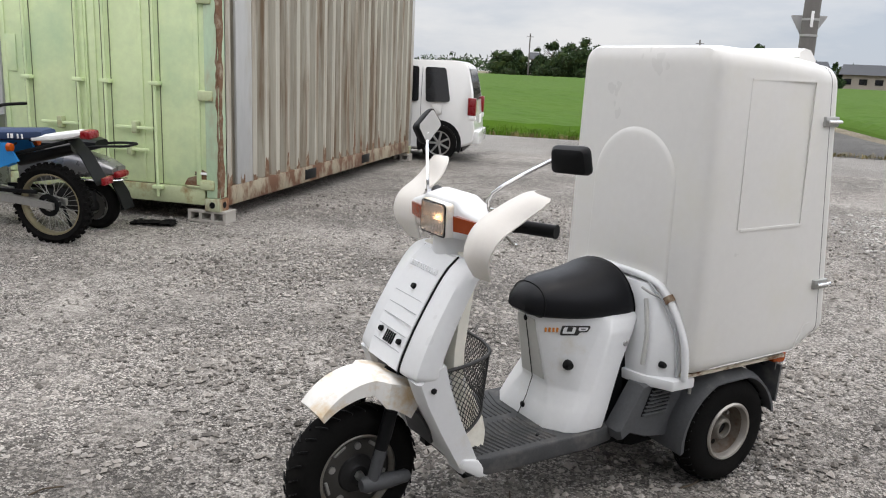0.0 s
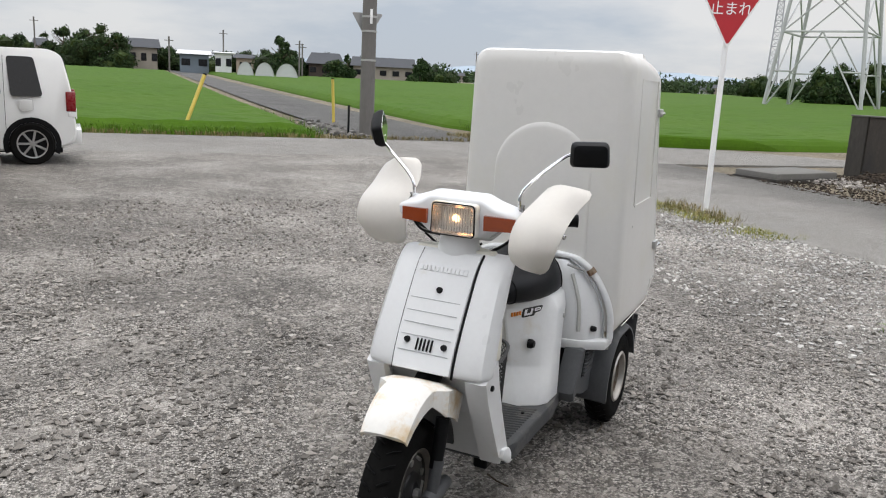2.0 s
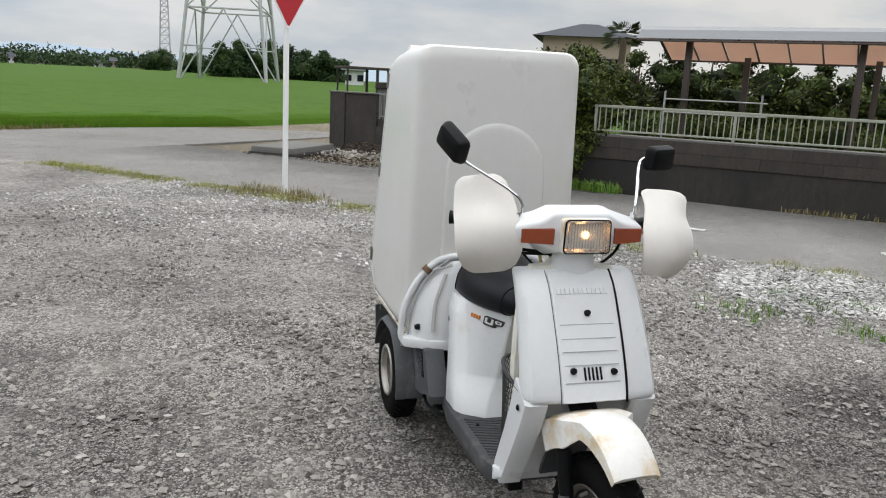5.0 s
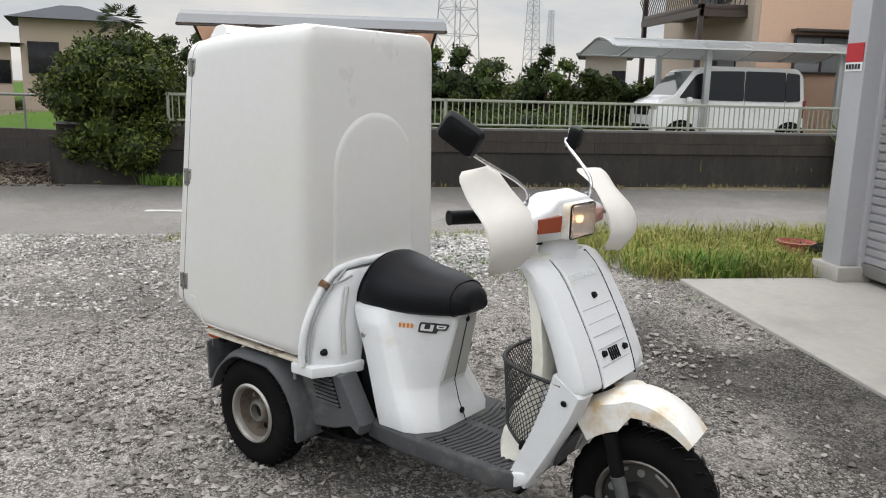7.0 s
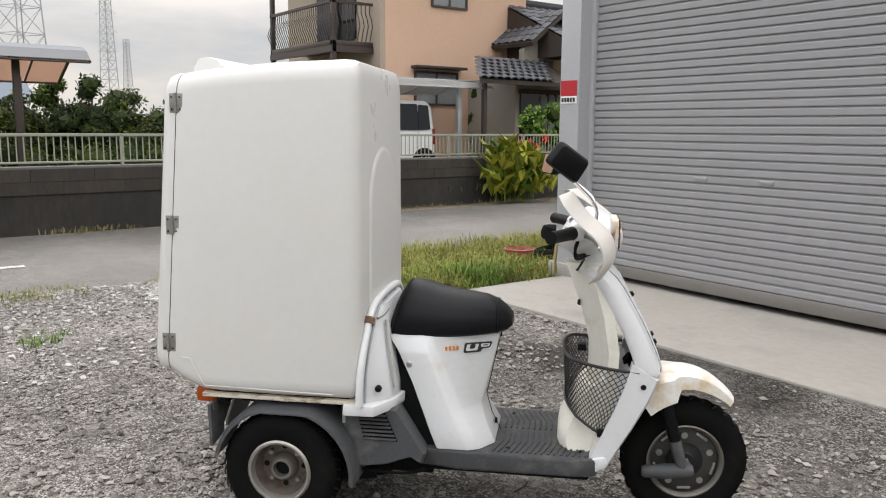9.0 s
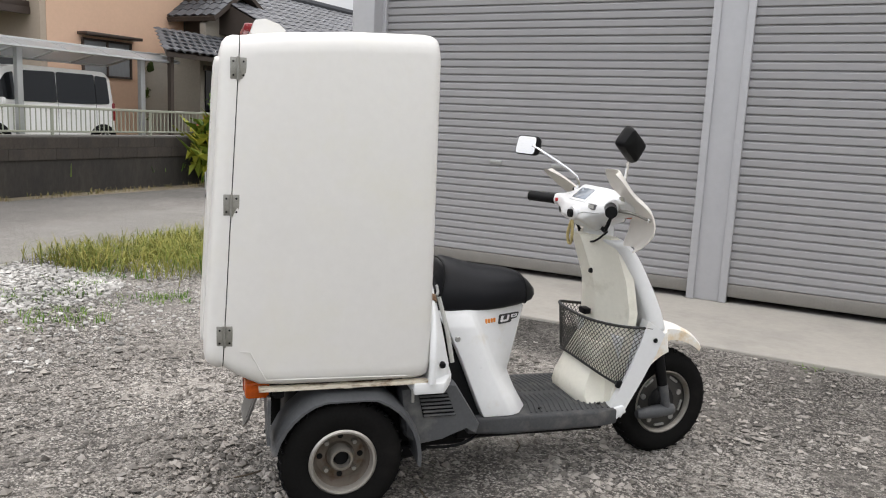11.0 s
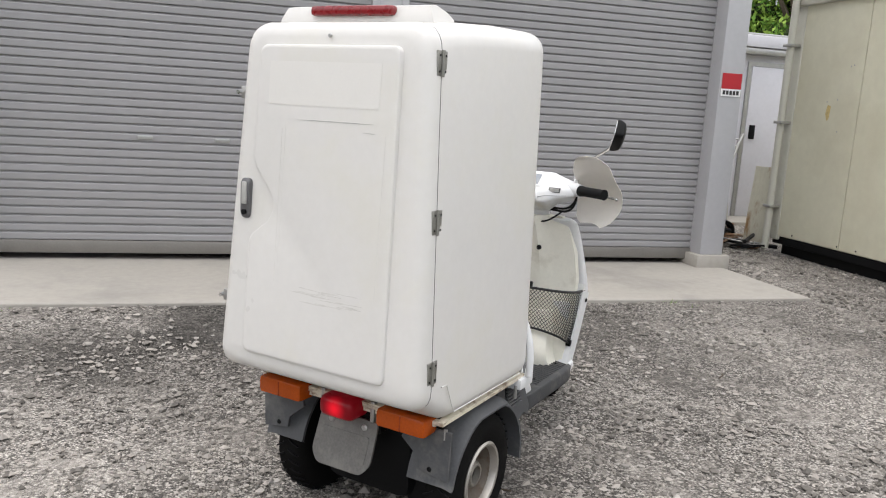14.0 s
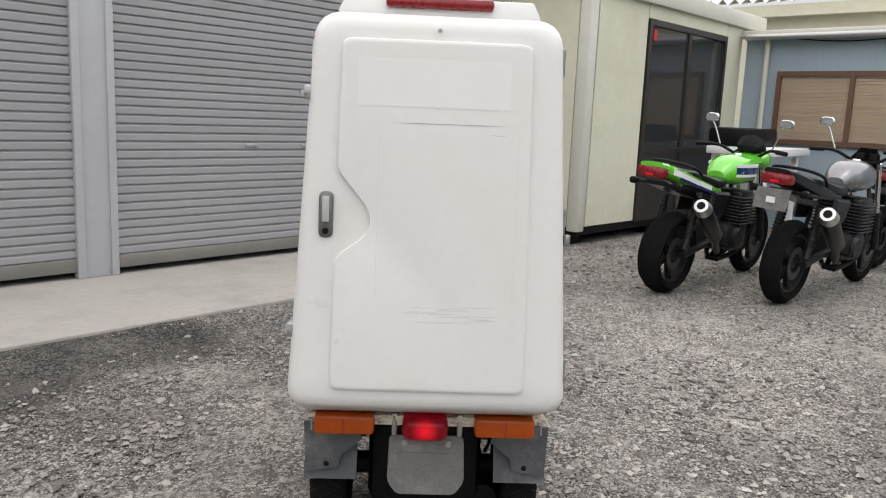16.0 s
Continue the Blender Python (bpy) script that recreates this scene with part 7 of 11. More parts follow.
BARK = material("bark", (0.085, 0.065, 0.045), 0.95, var=0.3, scale=12, bump=0.5, bump_scale=30, stretch=(1, 1, 0.3))
STONE_ISLAND = island_material("loose_stone", (0.11, 0.102, 0.092), (0.42, 0.39, 0.355), 0.9)
STONE_MIXED = island_material("mixed_stone", (0.14, 0.132, 0.12), (0.44, 0.415, 0.385), 0.9)
STONE_DARK = island_material("dark_stone", (0.04, 0.038, 0.035), (0.20, 0.19, 0.175), 0.9)
DEBRIS = island_material("earthy_rubble", (0.016, 0.012, 0.009), (0.075, 0.057, 0.042), 0.95)
STONE_PALE = island_material("pale_loose_stone", (0.24, 0.235, 0.22), (0.60, 0.585, 0.56), 0.9)


def leaf_cloud(clumps, count, size, seed, shell=0.45, flat=0.0):
    """Leaves as folded rhombs, scattered through ellipsoid clumps (centre, radii)."""
    rng = np.random.default_rng(seed)
    vol = np.array([r[0] * r[1] + r[1] * r[2] + r[0] * r[2] for _, r in clumps])
    pick = rng.choice(len(clumps), count, p=vol / vol.sum())
    C = np.array([c for c, _ in clumps])[pick]
    R = np.array([r for _, r in clumps])[pick]
    d = rng.normal(size=(count, 3))
    d /= np.linalg.norm(d, axis=1, keepdims=True)
    rad = (1 - shell * rng.random(count) ** 1.6)[:, None] * (1 + 0.10 * rng.normal(size=(count, 1)))
    P = C + d * R * rad
    a = rng.normal(size=(count, 3)) + 0.5 * d
    a[:, 2] *= 1 - flat
    a /= np.linalg.norm(a, axis=1, keepdims=True)
    b = np.cross(a, rng.normal(size=(count, 3)) + d)
    b /= np.linalg.norm(b, axis=1, keepdims=True)
    s = size * (0.6 + 0.8 * rng.random((count, 1)))
    V = np.stack([P - a * s, P + b * s * 0.42, P + a * s, P - b * s * 0.42], 1).reshape(-1, 3)
    F = np.arange(count * 4).reshape(-1, 4)
    return V, F


def blade_field(points, height, width, per, seed, lean=0.5, spread=0.05):
    """Tufts of bent blades standing on the points."""
    rng = np.random.default_rng(seed)
    P = np.repeat(np.asarray(points, float), per, axis=0)
    n = len(P)
    P[:, :2] += rng.normal(size=(n, 2)) * spread
    ang = rng.random(n) * 2 * math.pi
    d = np.stack([np.cos(ang), np.sin(ang), np.zeros(n)], 1)
    w = np.stack([-d[:, 1], d[:, 0], np.zeros(n)], 1) * width * 0.5 * (0.6 + 0.8 * rng.random((n, 1)))
    h = height * (0.5 + 0.8 * rng.random((n, 1)))
    l = lean * (0.2 + rng.random((n, 1)))
    up = np.array([[0, 0, 1.0]])
    m = P + up * h * 0.6 + d * h * l * 0.35
    t = P + up * h * (1 - 0.35 * l) + d * h * l
    V = np.stack([P - w, P + w, m + w * 0.75, m - w * 0.75, t], 1).reshape(-1, 3)
    base = np.arange(n)[:, None] * 5
    quads = base + np.array([[0, 1, 2, 3]])
    tris = base + np.array([[3, 2, 4]])
    return V, quads.tolist() + tris.tolist()


def stuff(name, V, F, mat, label, category):
    return tagged(new(name, from_arrays(name, V, F, mat)), label, category, kind="stuff")


def ico():
    bm = bmesh.new()
    bmesh.ops.create_icosphere(bm, subdivisions=1, radius=1)
    bm.verts.ensure_lookup_table()
    V = np.array([v.co[:] for v in bm.verts])
    F = np.array([[v.index for v in f.verts] for f in bm.faces])
    bm.free()
    return V, F


def octa():
    """A small angular chip."""
    V = np.array([(1, 0, 0), (0, 1, 0), (-1, 0, 0), (0, -1, 0), (0, 0, 1), (0, 0, -1.0)])
    F = np.array([(0, 1, 4), (1, 2, 4), (2, 3, 4), (3, 0, 4), (1, 0, 5), (2, 1, 5), (3, 2, 5), (0, 3, 5)])
    return V, F


def stones(name, pts, sizes, mat, seed, label, sink=0.35, plain=False):
    V0, F0 = octa() if plain else ico()
    rng = np.random.default_rng(seed)
    n = len(pts)
    S = sizes[:, None, None] * (1 + 0.35 * rng.normal(size=(n, len(V0), 1))).clip(0.55, 1.5)
    sq = np.stack([0.7 + 0.6 * rng.random(n), 0.7 + 0.6 * rng.random(n), 0.45 + 0.35 * rng.random(n)], 1)[:, None, :]
    V = V0[None] * S * sq
    a = rng.random(n) * 6.283
    c, s = np.cos(a)[:, None], np.sin(a)[:, None]
    X = V[..., 0] * c - V[..., 1] * s
    Y = V[..., 0] * s + V[..., 1] * c
    V = np.stack([X, Y, V[..., 2]], -1) + pts[:, None, :]
    V[..., 2] += (sizes * sink)[:, None]
    F = (F0[None] + (np.arange(n) * len(V0))[:, None, None]).reshape(-1, 3)
    stuff(name, V.reshape(-1, 3), F, mat, label, "gravel")


def scatter_gravel():
    rng = np.random.default_rng(7)
    n = 120000
    ang = rng.random(n) * 2 * math.pi
    r = 0.15 + 6.4 * rng.random(n) ** 0.7
    x, y = 0.5 + r * np.cos(ang), 0.2 + r * np.sin(ang)
    # half of the stones lie in drifts
    k = n // 2
    heart = rng.integers(k, n, 700)[rng.integers(0, 700, k)]
    x[:k], y[:k] = x[heart] + rng.normal(size=k) * 0.16, y[heart] + rng.normal(size=k) * 0.16
    keep = (x > -4.5) & ~((x > -2.45) & (x < 3.9) & (y > 2.55)) & (y < 6) & (((x + 0.2) / 0.95) ** 2 + ((y - 2.27) / 0.35) ** 2 > 0.4 + 1.2 * rng.random(n))
    x, y = x[keep], y[keep]
    size = 0.0032 + 0.016 * rng.random(len(x)) ** 4.6
    rise = 0.042 * np.clip((y - 2.25) / 0.3, 0, 1) * np.clip(np.minimum((x + 2.5) / 0.15, (3.95 - x) / 0.15), 0, 1)
    stones("loose_gravel", np.stack([x, y, rise], 1), size, STONE_ISLAND, 3, "loose grey crushed stones on the yard", plain=True)
    # larger stones lying singly among them
    n = 9000
    ang, r = rng.random(n) * 2 * math.pi, 0.2 + 4.2 * rng.random(n) ** 0.7
    x, y = 0.3 + r * np.cos(ang), 0.1 + r * np.sin(ang)
    keep = ~((x > -2.45) & (x < 3.9) & (y > 2.4)) & (x > -4.4)
    x, y = x[keep], y[keep]
    stones("single_stones", np.stack([x, y, np.full(len(x), -0.002)], 1), 0.0045 + 0.0125 * rng.random(len(x)) ** 3.4, STONE_MIXED, 13, "angular grey stones strewn over the yard")
    n = 12000
    x, y = -4.5 + 2.6 * rng.random(n) ** 1.4, -7.0 + 9.5 * rng.random(n)
    size = 0.005 + 0.014 * rng.random(n) ** 2.5
    stones("pale_gravel", np.stack([x, y, np.zeros(n)], 1), size, STONE_PALE, 4, "pale coarse gravel along the road edge")
    # pale stone spread at the road's edge
    n = 5200
    a, r = rng.random(n) * 6.283, rng.random(n) ** 0.5
    x, y = -3.75 + 0.85 * r * np.cos(a), 1.2 + 0.75 * r * np.sin(a)
    z = 0.03 * (1 - r ** 2) * (0.85 + 0.3 * rng.random(n)) * rng.random(n) ** 0.3
    stones("stone_heap", np.stack([x, y, z], 1), 0.007 + 0.014 * rng.random(n) ** 2, STONE_PALE, 9, "low spread of pale crushed stone")
    n = 1600
    x, y = 3.9 + 3.2 * rng.random(n), 1.2 + 5.5 * rng.random(n)
    ok = ~((x > 5.2) & (y > 2.85))
    x, y = x[ok], y[ok]
    stones("hut_gravel", np.stack([x, y, np.zeros(len(x))], 1), 0.006 + 0.02 * rng.random(len(x)) ** 2, STONE_ISLAND, 5, "coarse stones banked against the hut")
    # a ridge of earth at the foot of the corner wall, thinning out to the road
    n = 3400
    u, side = rng.random(n), np.abs(rng.normal(size=n))
    x, y = -11.6 + 1.4 * u + 0.26 * side, -8.9 + 4.8 * u + rng.normal(size=n) * 0.1
    stones("rubble", np.stack([x, y, 0.11 * np.exp(-side * 1.3) - 0.02], 1), 0.012 + 0.04 * rng.random(n) ** 4, DEBRIS, 6, "brown earth and broken stones banked against the wall")
    n = 5000
    u = rng.random(n)
    x, y = -11.3 + 3.0 * rng.random(n) + 0.6 * u, -9.3 + 5.6 * u
    ok = (x < -8.15) & (np.hypot(x + 9.4, y + 8.8) > 0.8)
    x, y = x[ok], y[ok]
    stones("strewn_earth", np.stack([x, y, np.full(len(x), -0.012)], 1), 0.007 + 0.02 * rng.random(len(x)) ** 3, DEBRIS, 15, "brown earth crumbs strewn between wall and road")
    n = 260
    x, y = -9.9 + rng.normal(size=n) * 0.4, -7.9 + rng.normal(size=n) * 0.5
    stones("pale_chips", np.stack([x, y, np.zeros(n)], 1), 0.012 + 0.022 * rng.random(n), STONE_ISLAND, 16, "pale stone chips lying at the corner")
    n = 350
    x, y = -2.7 + rng.normal(size=n) * 0.25, -16.2 - 6 * rng.random(n)
    stones("bank_stones", np.stack([x, y, np.full(n, -0.02)], 1), 0.03 + 0.09 * rng.random(n) ** 2, STONE_DARK, 8, "dark stones banking the farm lane")


scatter_gravel()


def lane_left(n):
    return float(np.interp(-n, [15.5, 18, 21, 31, 45, 70, 100, 150], [-2.3, -2.2, -2.1, -1.6, -1.05, -0.15, 0.9, 2.7]))


def paddies():
    rng = np.random.default_rng(11)

    def canopy(name, edge, side, ys, offs, label):
        """Rows along the road, each starting on the lane's edge and running away from it to one side."""
        V, F = [], []
        for y in ys:
            for o in offs:
                x = edge(y) + side * o
                full = min(1.0, o / 0.5, abs(y - ys[0]) / 0.4)
                V.append((x, y, ground_z(x, y) - 0.03 + 0.36 * full ** 0.6 + 0.04 * noise.noise((x * 1.7, y * 1.7, 1)) * full + 0.03 * noise.noise((x * 5, y * 5, 2)) * full))
        w = len(offs)
        for i in range(len(ys) - 1):
            for j in range(w - 1):
                a = i * w + j
                F.append((a, a + 1, a + w + 1, a + w))
        stuff(name, V, F, RICE_TOP, label, "rice field")
    edge_left = lambda y: lane_left(y) + 0.4
    edge_right = lambda y: lane_left(y) - 4.6 - 0.25 * max(0, 21 + y)
    left = lambda x, y: x > edge_left(y) and -15.95 > y > -98
    right = lambda x, y: x < edge_right(y) and -16.0 > y > -108
    near = [0, 0.08, 0.2, 0.4, 0.65, 0.9]
    rows = lambda y0, y1: [y0 - o for o in near] + list(np.arange(y0 - 1.2, -44, -0.3)) + list(np.arange(-45, y1, -1.5))
    cols = lambda last: near + list(np.arange(1.2, 16, 0.3)) + list(np.arange(17, last, 1.6))
    canopy("rice_canopy", edge_left, 1, rows(-15.95, -98), cols(46), "bright green rice field beside the farm lane")
    canopy("rice_canopy", edge_right, -1, rows(-16.0, -108), cols(95), "bright green rice field across the road")
    canopy("rice_canopy", lambda y: -7.6 - 4.3 * (y + 16.1), -1, list(np.arange(-14.5, -16.3, -0.15)), near + list(np.arange(1.2, 30, 0.6)), "bright green rice at the narrowing road")
    canopy("rice_canopy", lambda y: -12.1 + 0.3245 * (y + 8.44), -1, list(np.arange(-10.3, -3.9, 0.45)), list(np.arange(0, 36, 0.9)), "bright green rice field behind the corner wall")
    pts = []
    for y in np.concatenate([np.arange(-16.0, -17.0, -0.16), np.arange(-17.0, -26, -0.3)]):
        for x in np.arange(-2, 12, 0.17 if y > -17 else 0.3):
            if left(x, y - 0.01):
                pts.append((x + rng.normal() * 0.03, y + rng.normal() * 0.03, ground_z(x, y) + 0.02))
        for x in np.arange(-40, -7, 0.19 if y > -17 else 0.42):
            if right(x, y - 0.01):
                pts.append((x + rng.normal() * 0.03, y + rng.normal() * 0.03, ground_z(x, y) + 0.02))
    V, F = blade_field(pts, 0.27, 0.014, 13, 12, 1.0, 0.13)
    stuff("rice_plants", V, F, RICE, "dense green rice plants at the paddy edge", "rice")
    pts = [(x, y, ground_z(x, y)) for x in np.arange(-34, -12.9, 0.3) for y in (-10.2, -10.0, -9.0, -8, -7, -6)]
    V, F = blade_field(pts, 0.38, 0.02, 6, 13, 0.35, 0.1)
    stuff("rice_plants", V, F, RICE, "dense green rice plants behind the wall", "rice")


paddies()


def verge():
    rng = np.random.default_rng(21)
    # tall grass between the apron and the road
    pts = []
    for _ in range(1500):
        x, y = -4.45 + 1.9 * rng.random(), 1.9 + 7.5 * rng.random()
        if x > -2.75 and y < 2.6 or (x + 4.45) / 1.9 + rng.random() * 0.4 > 0.35 + (y - 1.2) * 0.45:
            if y < 2.4:
                continue
        pts.append((x, y, -0.01))
    V, F = blade_field(pts, 0.215, 0.0075, 17, 22, 1.4, 0.10)
    stuff("tall_grass", V, F, GRASS, "tall yellow-green grass beside the apron", "grass")
    pts = [(-2.75 + rng.normal() * 0.12, 3.0 + rng.normal() * 0.25, 0) for _ in range(40)]
    V, F = blade_field(pts, 0.22, 0.012, 10, 23, 0.8, 0.05)
    stuff("fresh_grass", V, F, GRASS_GREEN, "fresh green tuft at the corner of the apron", "grass")
    # low weeds along the yard edge
    pts = []
    for _ in range(1500):
        y = -9.5 + 11.3 * rng.random()
        x = -4.42 + rng.normal() * 0.14
        if noise.noise((y * 1.3, 2, 0)) + 0.25 * rng.random() > (-0.12 if y < -3.4 else 0.36 if y < -1.8 else 0.18):
            pts.append((x, y, -0.005))
    V, F = blade_field(pts, 0.05, 0.006, 8, 24, 1.3, 0.05)
    stuff("low_weeds", V, F, GRASS, "low weeds along the yard edge", "weeds")
    pts = [(-4.5 + rng.normal() * 0.16, -4.9 + rng.normal() * 0.4, 0) for _ in range(70)]
    V, F = blade_field(pts, 0.13, 0.008, 6, 25, 1.3, 0.07)
    stuff("dry_weeds", V, F, WEED, "low dry weeds round the sign post", "weeds")
    # tufts in the gravel
    pts = []
    for cx, cy, k, s in ((-2.87, -0.48, 12, 0.07), (-3.37, -0.82, 6, 0.06), (-2.6, 0.75, 16, 0.16), (-3.2, 1.15, 20, 0.2), (-2.55, 1.6, 14, 0.1), (-1.85, 2.5, 5, 0.08), (1.5, 2.56, 4, 0.05), (2.6, 2.56, 4, 0.05), (-3.5, 1.8, 18, 0.2)):
        pts += [(cx + rng.normal() * s, cy + rng.normal() * s, 0) for _ in range(k)]
    V, F = blade_field(pts, 0.065, 0.006, 8, 26, 1.2, 0.03)
    stuff("gravel_weeds", V, F, GRASS_GREEN, "small green tufts growing in the gravel", "weeds")
    # grass at the foot of the retaining wall
    pts = [(-8.4 + rng.normal() * 0.08, -2.7 + 0.85 * rng.random(), 0) for _ in range(50)]
    V, F = blade_field(pts, 0.17, 0.012, 8, 27, 0.8, 0.06)
    stuff("wall_grass", V, F, GRASS_GREEN, "green grass at the foot of the retaining wall", "grass")
    pts = [(-8.4 - (y > 4) * 0.06 * (y - 4) - 0.05 + rng.normal() * 0.05, y, 0) for y in 0.5 + 18 * rng.random(160)]
    V, F = blade_field(pts, 0.08, 0.012, 7, 28, 0.9, 0.06)
    stuff("wall_weeds", V, F, WEED, "dry weeds along the foot of the wall", "weeds")
    # dry bank between paddies and road
    pts = [(x, -15.75 + rng.normal() * 0.1, -0.02) for x in -40 + 52 * rng.random(900)] + [(-6.6 + rng.normal() * 0.5, -17.2 + rng.normal() * 0.4, 0) for _ in range(120)]
    V, F = blade_field(pts, 0.13, 0.016, 7, 29, 0.9, 0.08)
    stuff("bank_grass", V, F, WEED, "dry grass on the paddy bank", "grass")


verge()


def crown_shade(clumps, parent, seed, k=0.74):
    """Dense heart of a crown that stops light; its shade is put into colour."""
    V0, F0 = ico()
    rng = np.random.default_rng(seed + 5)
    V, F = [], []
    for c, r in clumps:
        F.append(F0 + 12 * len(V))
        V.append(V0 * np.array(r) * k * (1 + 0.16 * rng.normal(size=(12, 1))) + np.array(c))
    o = new("shade_core", from_arrays("shade_core", np.concatenate(V), np.concatenate(F), LEAF_DARK))
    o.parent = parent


def shrub(name, label, category, at, clumps, count, leaf, mat, seed, stems=6, height=1.0, group=""):
    t = thing(name, label, category, pose(*at), group)
    rng = random.Random(seed)
    for _ in range(stems):
        c, r = clumps[rng.randrange(len(clumps))]
        a = rng.random() * 6.28
        p0 = (0.12 * math.cos(a), 0.12 * math.sin(a), -0.03)
        mid = (c[0] * 0.5, c[1] * 0.5, c[2] * 0.55)
        part("branch", tube(curve([p0, mid, c], 3), [k * height for k in (0.03, 0.026, 0.022, 0.018, 0.014, 0.011, 0.008)], 6), BARK, t)
    crown_shade(clumps, t, seed)
    V, F = leaf_cloud(clumps, count, leaf, seed)
    o = new("crown", from_arrays("crown", V, F, mat))
    o.parent = t
    return t


def blob_clumps(seed, n, centre, spread, r0, r1):
    rng = random.Random(seed)
    out = []
    for _ in range(n):
        c = tuple(centre[i] + rng.uniform(-1, 1) * spread[i] for i in range(3))
        r = rng.uniform(r0, r1)
        out.append((c, (r, r, r * rng.uniform(0.75, 1.05))))
    return out


def round_clumps(seed, n, centre, radii, r0, r1):
    """Clumps over a rounded dome, larger inside than at the skin."""
    rng = random.Random(seed)
    out = []
    for _ in range(n):
        d = Vector((rng.gauss(0, 1), rng.gauss(0, 1), rng.gauss(0, 1))).normalized() * rng.random() ** 0.45 * 0.82
        r = rng.uniform(r0, r1) * (1.25 - 0.45 * d.length)
        out.append((tuple(centre[i] + d[i] * radii[i] for i in range(3)), (r, r, r * rng.uniform(0.7, 0.95))))
    return out


shrub("bush", "large dark green broad-leaved bush leaning over the wall", "bush", (-8.75, -3.35, 0), round_clumps(31, 86, (-0.62, 0.14, 1.15), (1.35, 1.06, 1.1), 0.24, 0.42) + round_clumps(33, 38, (-0.15, 0.33, 0.5), (0.95, 0.95, 0.5), 0.24, 0.38), 74000, 0.036, LEAF, 32, 10, 1.4)


def canna():
    t = thing("canna_plant", "yellow-green canna plants with broad leaves beside the road", "plant", pose(-9.05, 8.9, 0))
    rng = np.random.default_rng(41)
    V, F = [], []
    for _ in range(760):
        x, y = rng.normal() * 0.22, 0.2 + rng.normal() * 0.3
        h = 0.15 + 1.55 * rng.random() * max(0.3, 1 - abs(y) * 0.6)
        a = rng.random() * 6.283
        d = Vector((math.cos(a), math.sin(a), 0))
        w = Vector((-d.y, d.x, 0)) * 0.07
        p = Vector((x, y, h * 0.6))
        q, r = p + d * 0.09 + Vector((0, 0, 0.17)), p + d * 0.30 + Vector((0, 0, 0.12 + 0.26 * rng.random()))
        b = len(V)
        V += [tuple(v) for v in (p, q + w, q - w, r)]
        F += [(b, b + 1, b + 3), (b, b + 3, b + 2)]
    o = new("leaves", from_arrays("leaves", V, F, CANNA))
    o.parent = t
    for _ in range(30):
        x, y = rng.normal() * 0.18, 0.15 + rng.normal() * 0.2
        part("stem", tube([(x, y, -0.02), (x + 0.03 * rng.normal(), y + 0.03 * rng.normal(), 0.5 + 0.5 * rng.random())], 0.012, 5), GRASS_GREEN, t)
    rng2 = np.random.default_rng(43)
    cl = [((-0.55 + 0.15 * rng2.normal(), 0.9 + 0.35 * rng2.normal(), 1.0 + 0.2 * rng2.random()), (0.06, 0.06, 0.1)) for _ in range(14)]
    V, F = leaf_cloud(cl, 260, 0.035, 44)
    o = new("flowers", from_arrays("flowers", V, F, FLOWER))
    o.parent = t


canna()


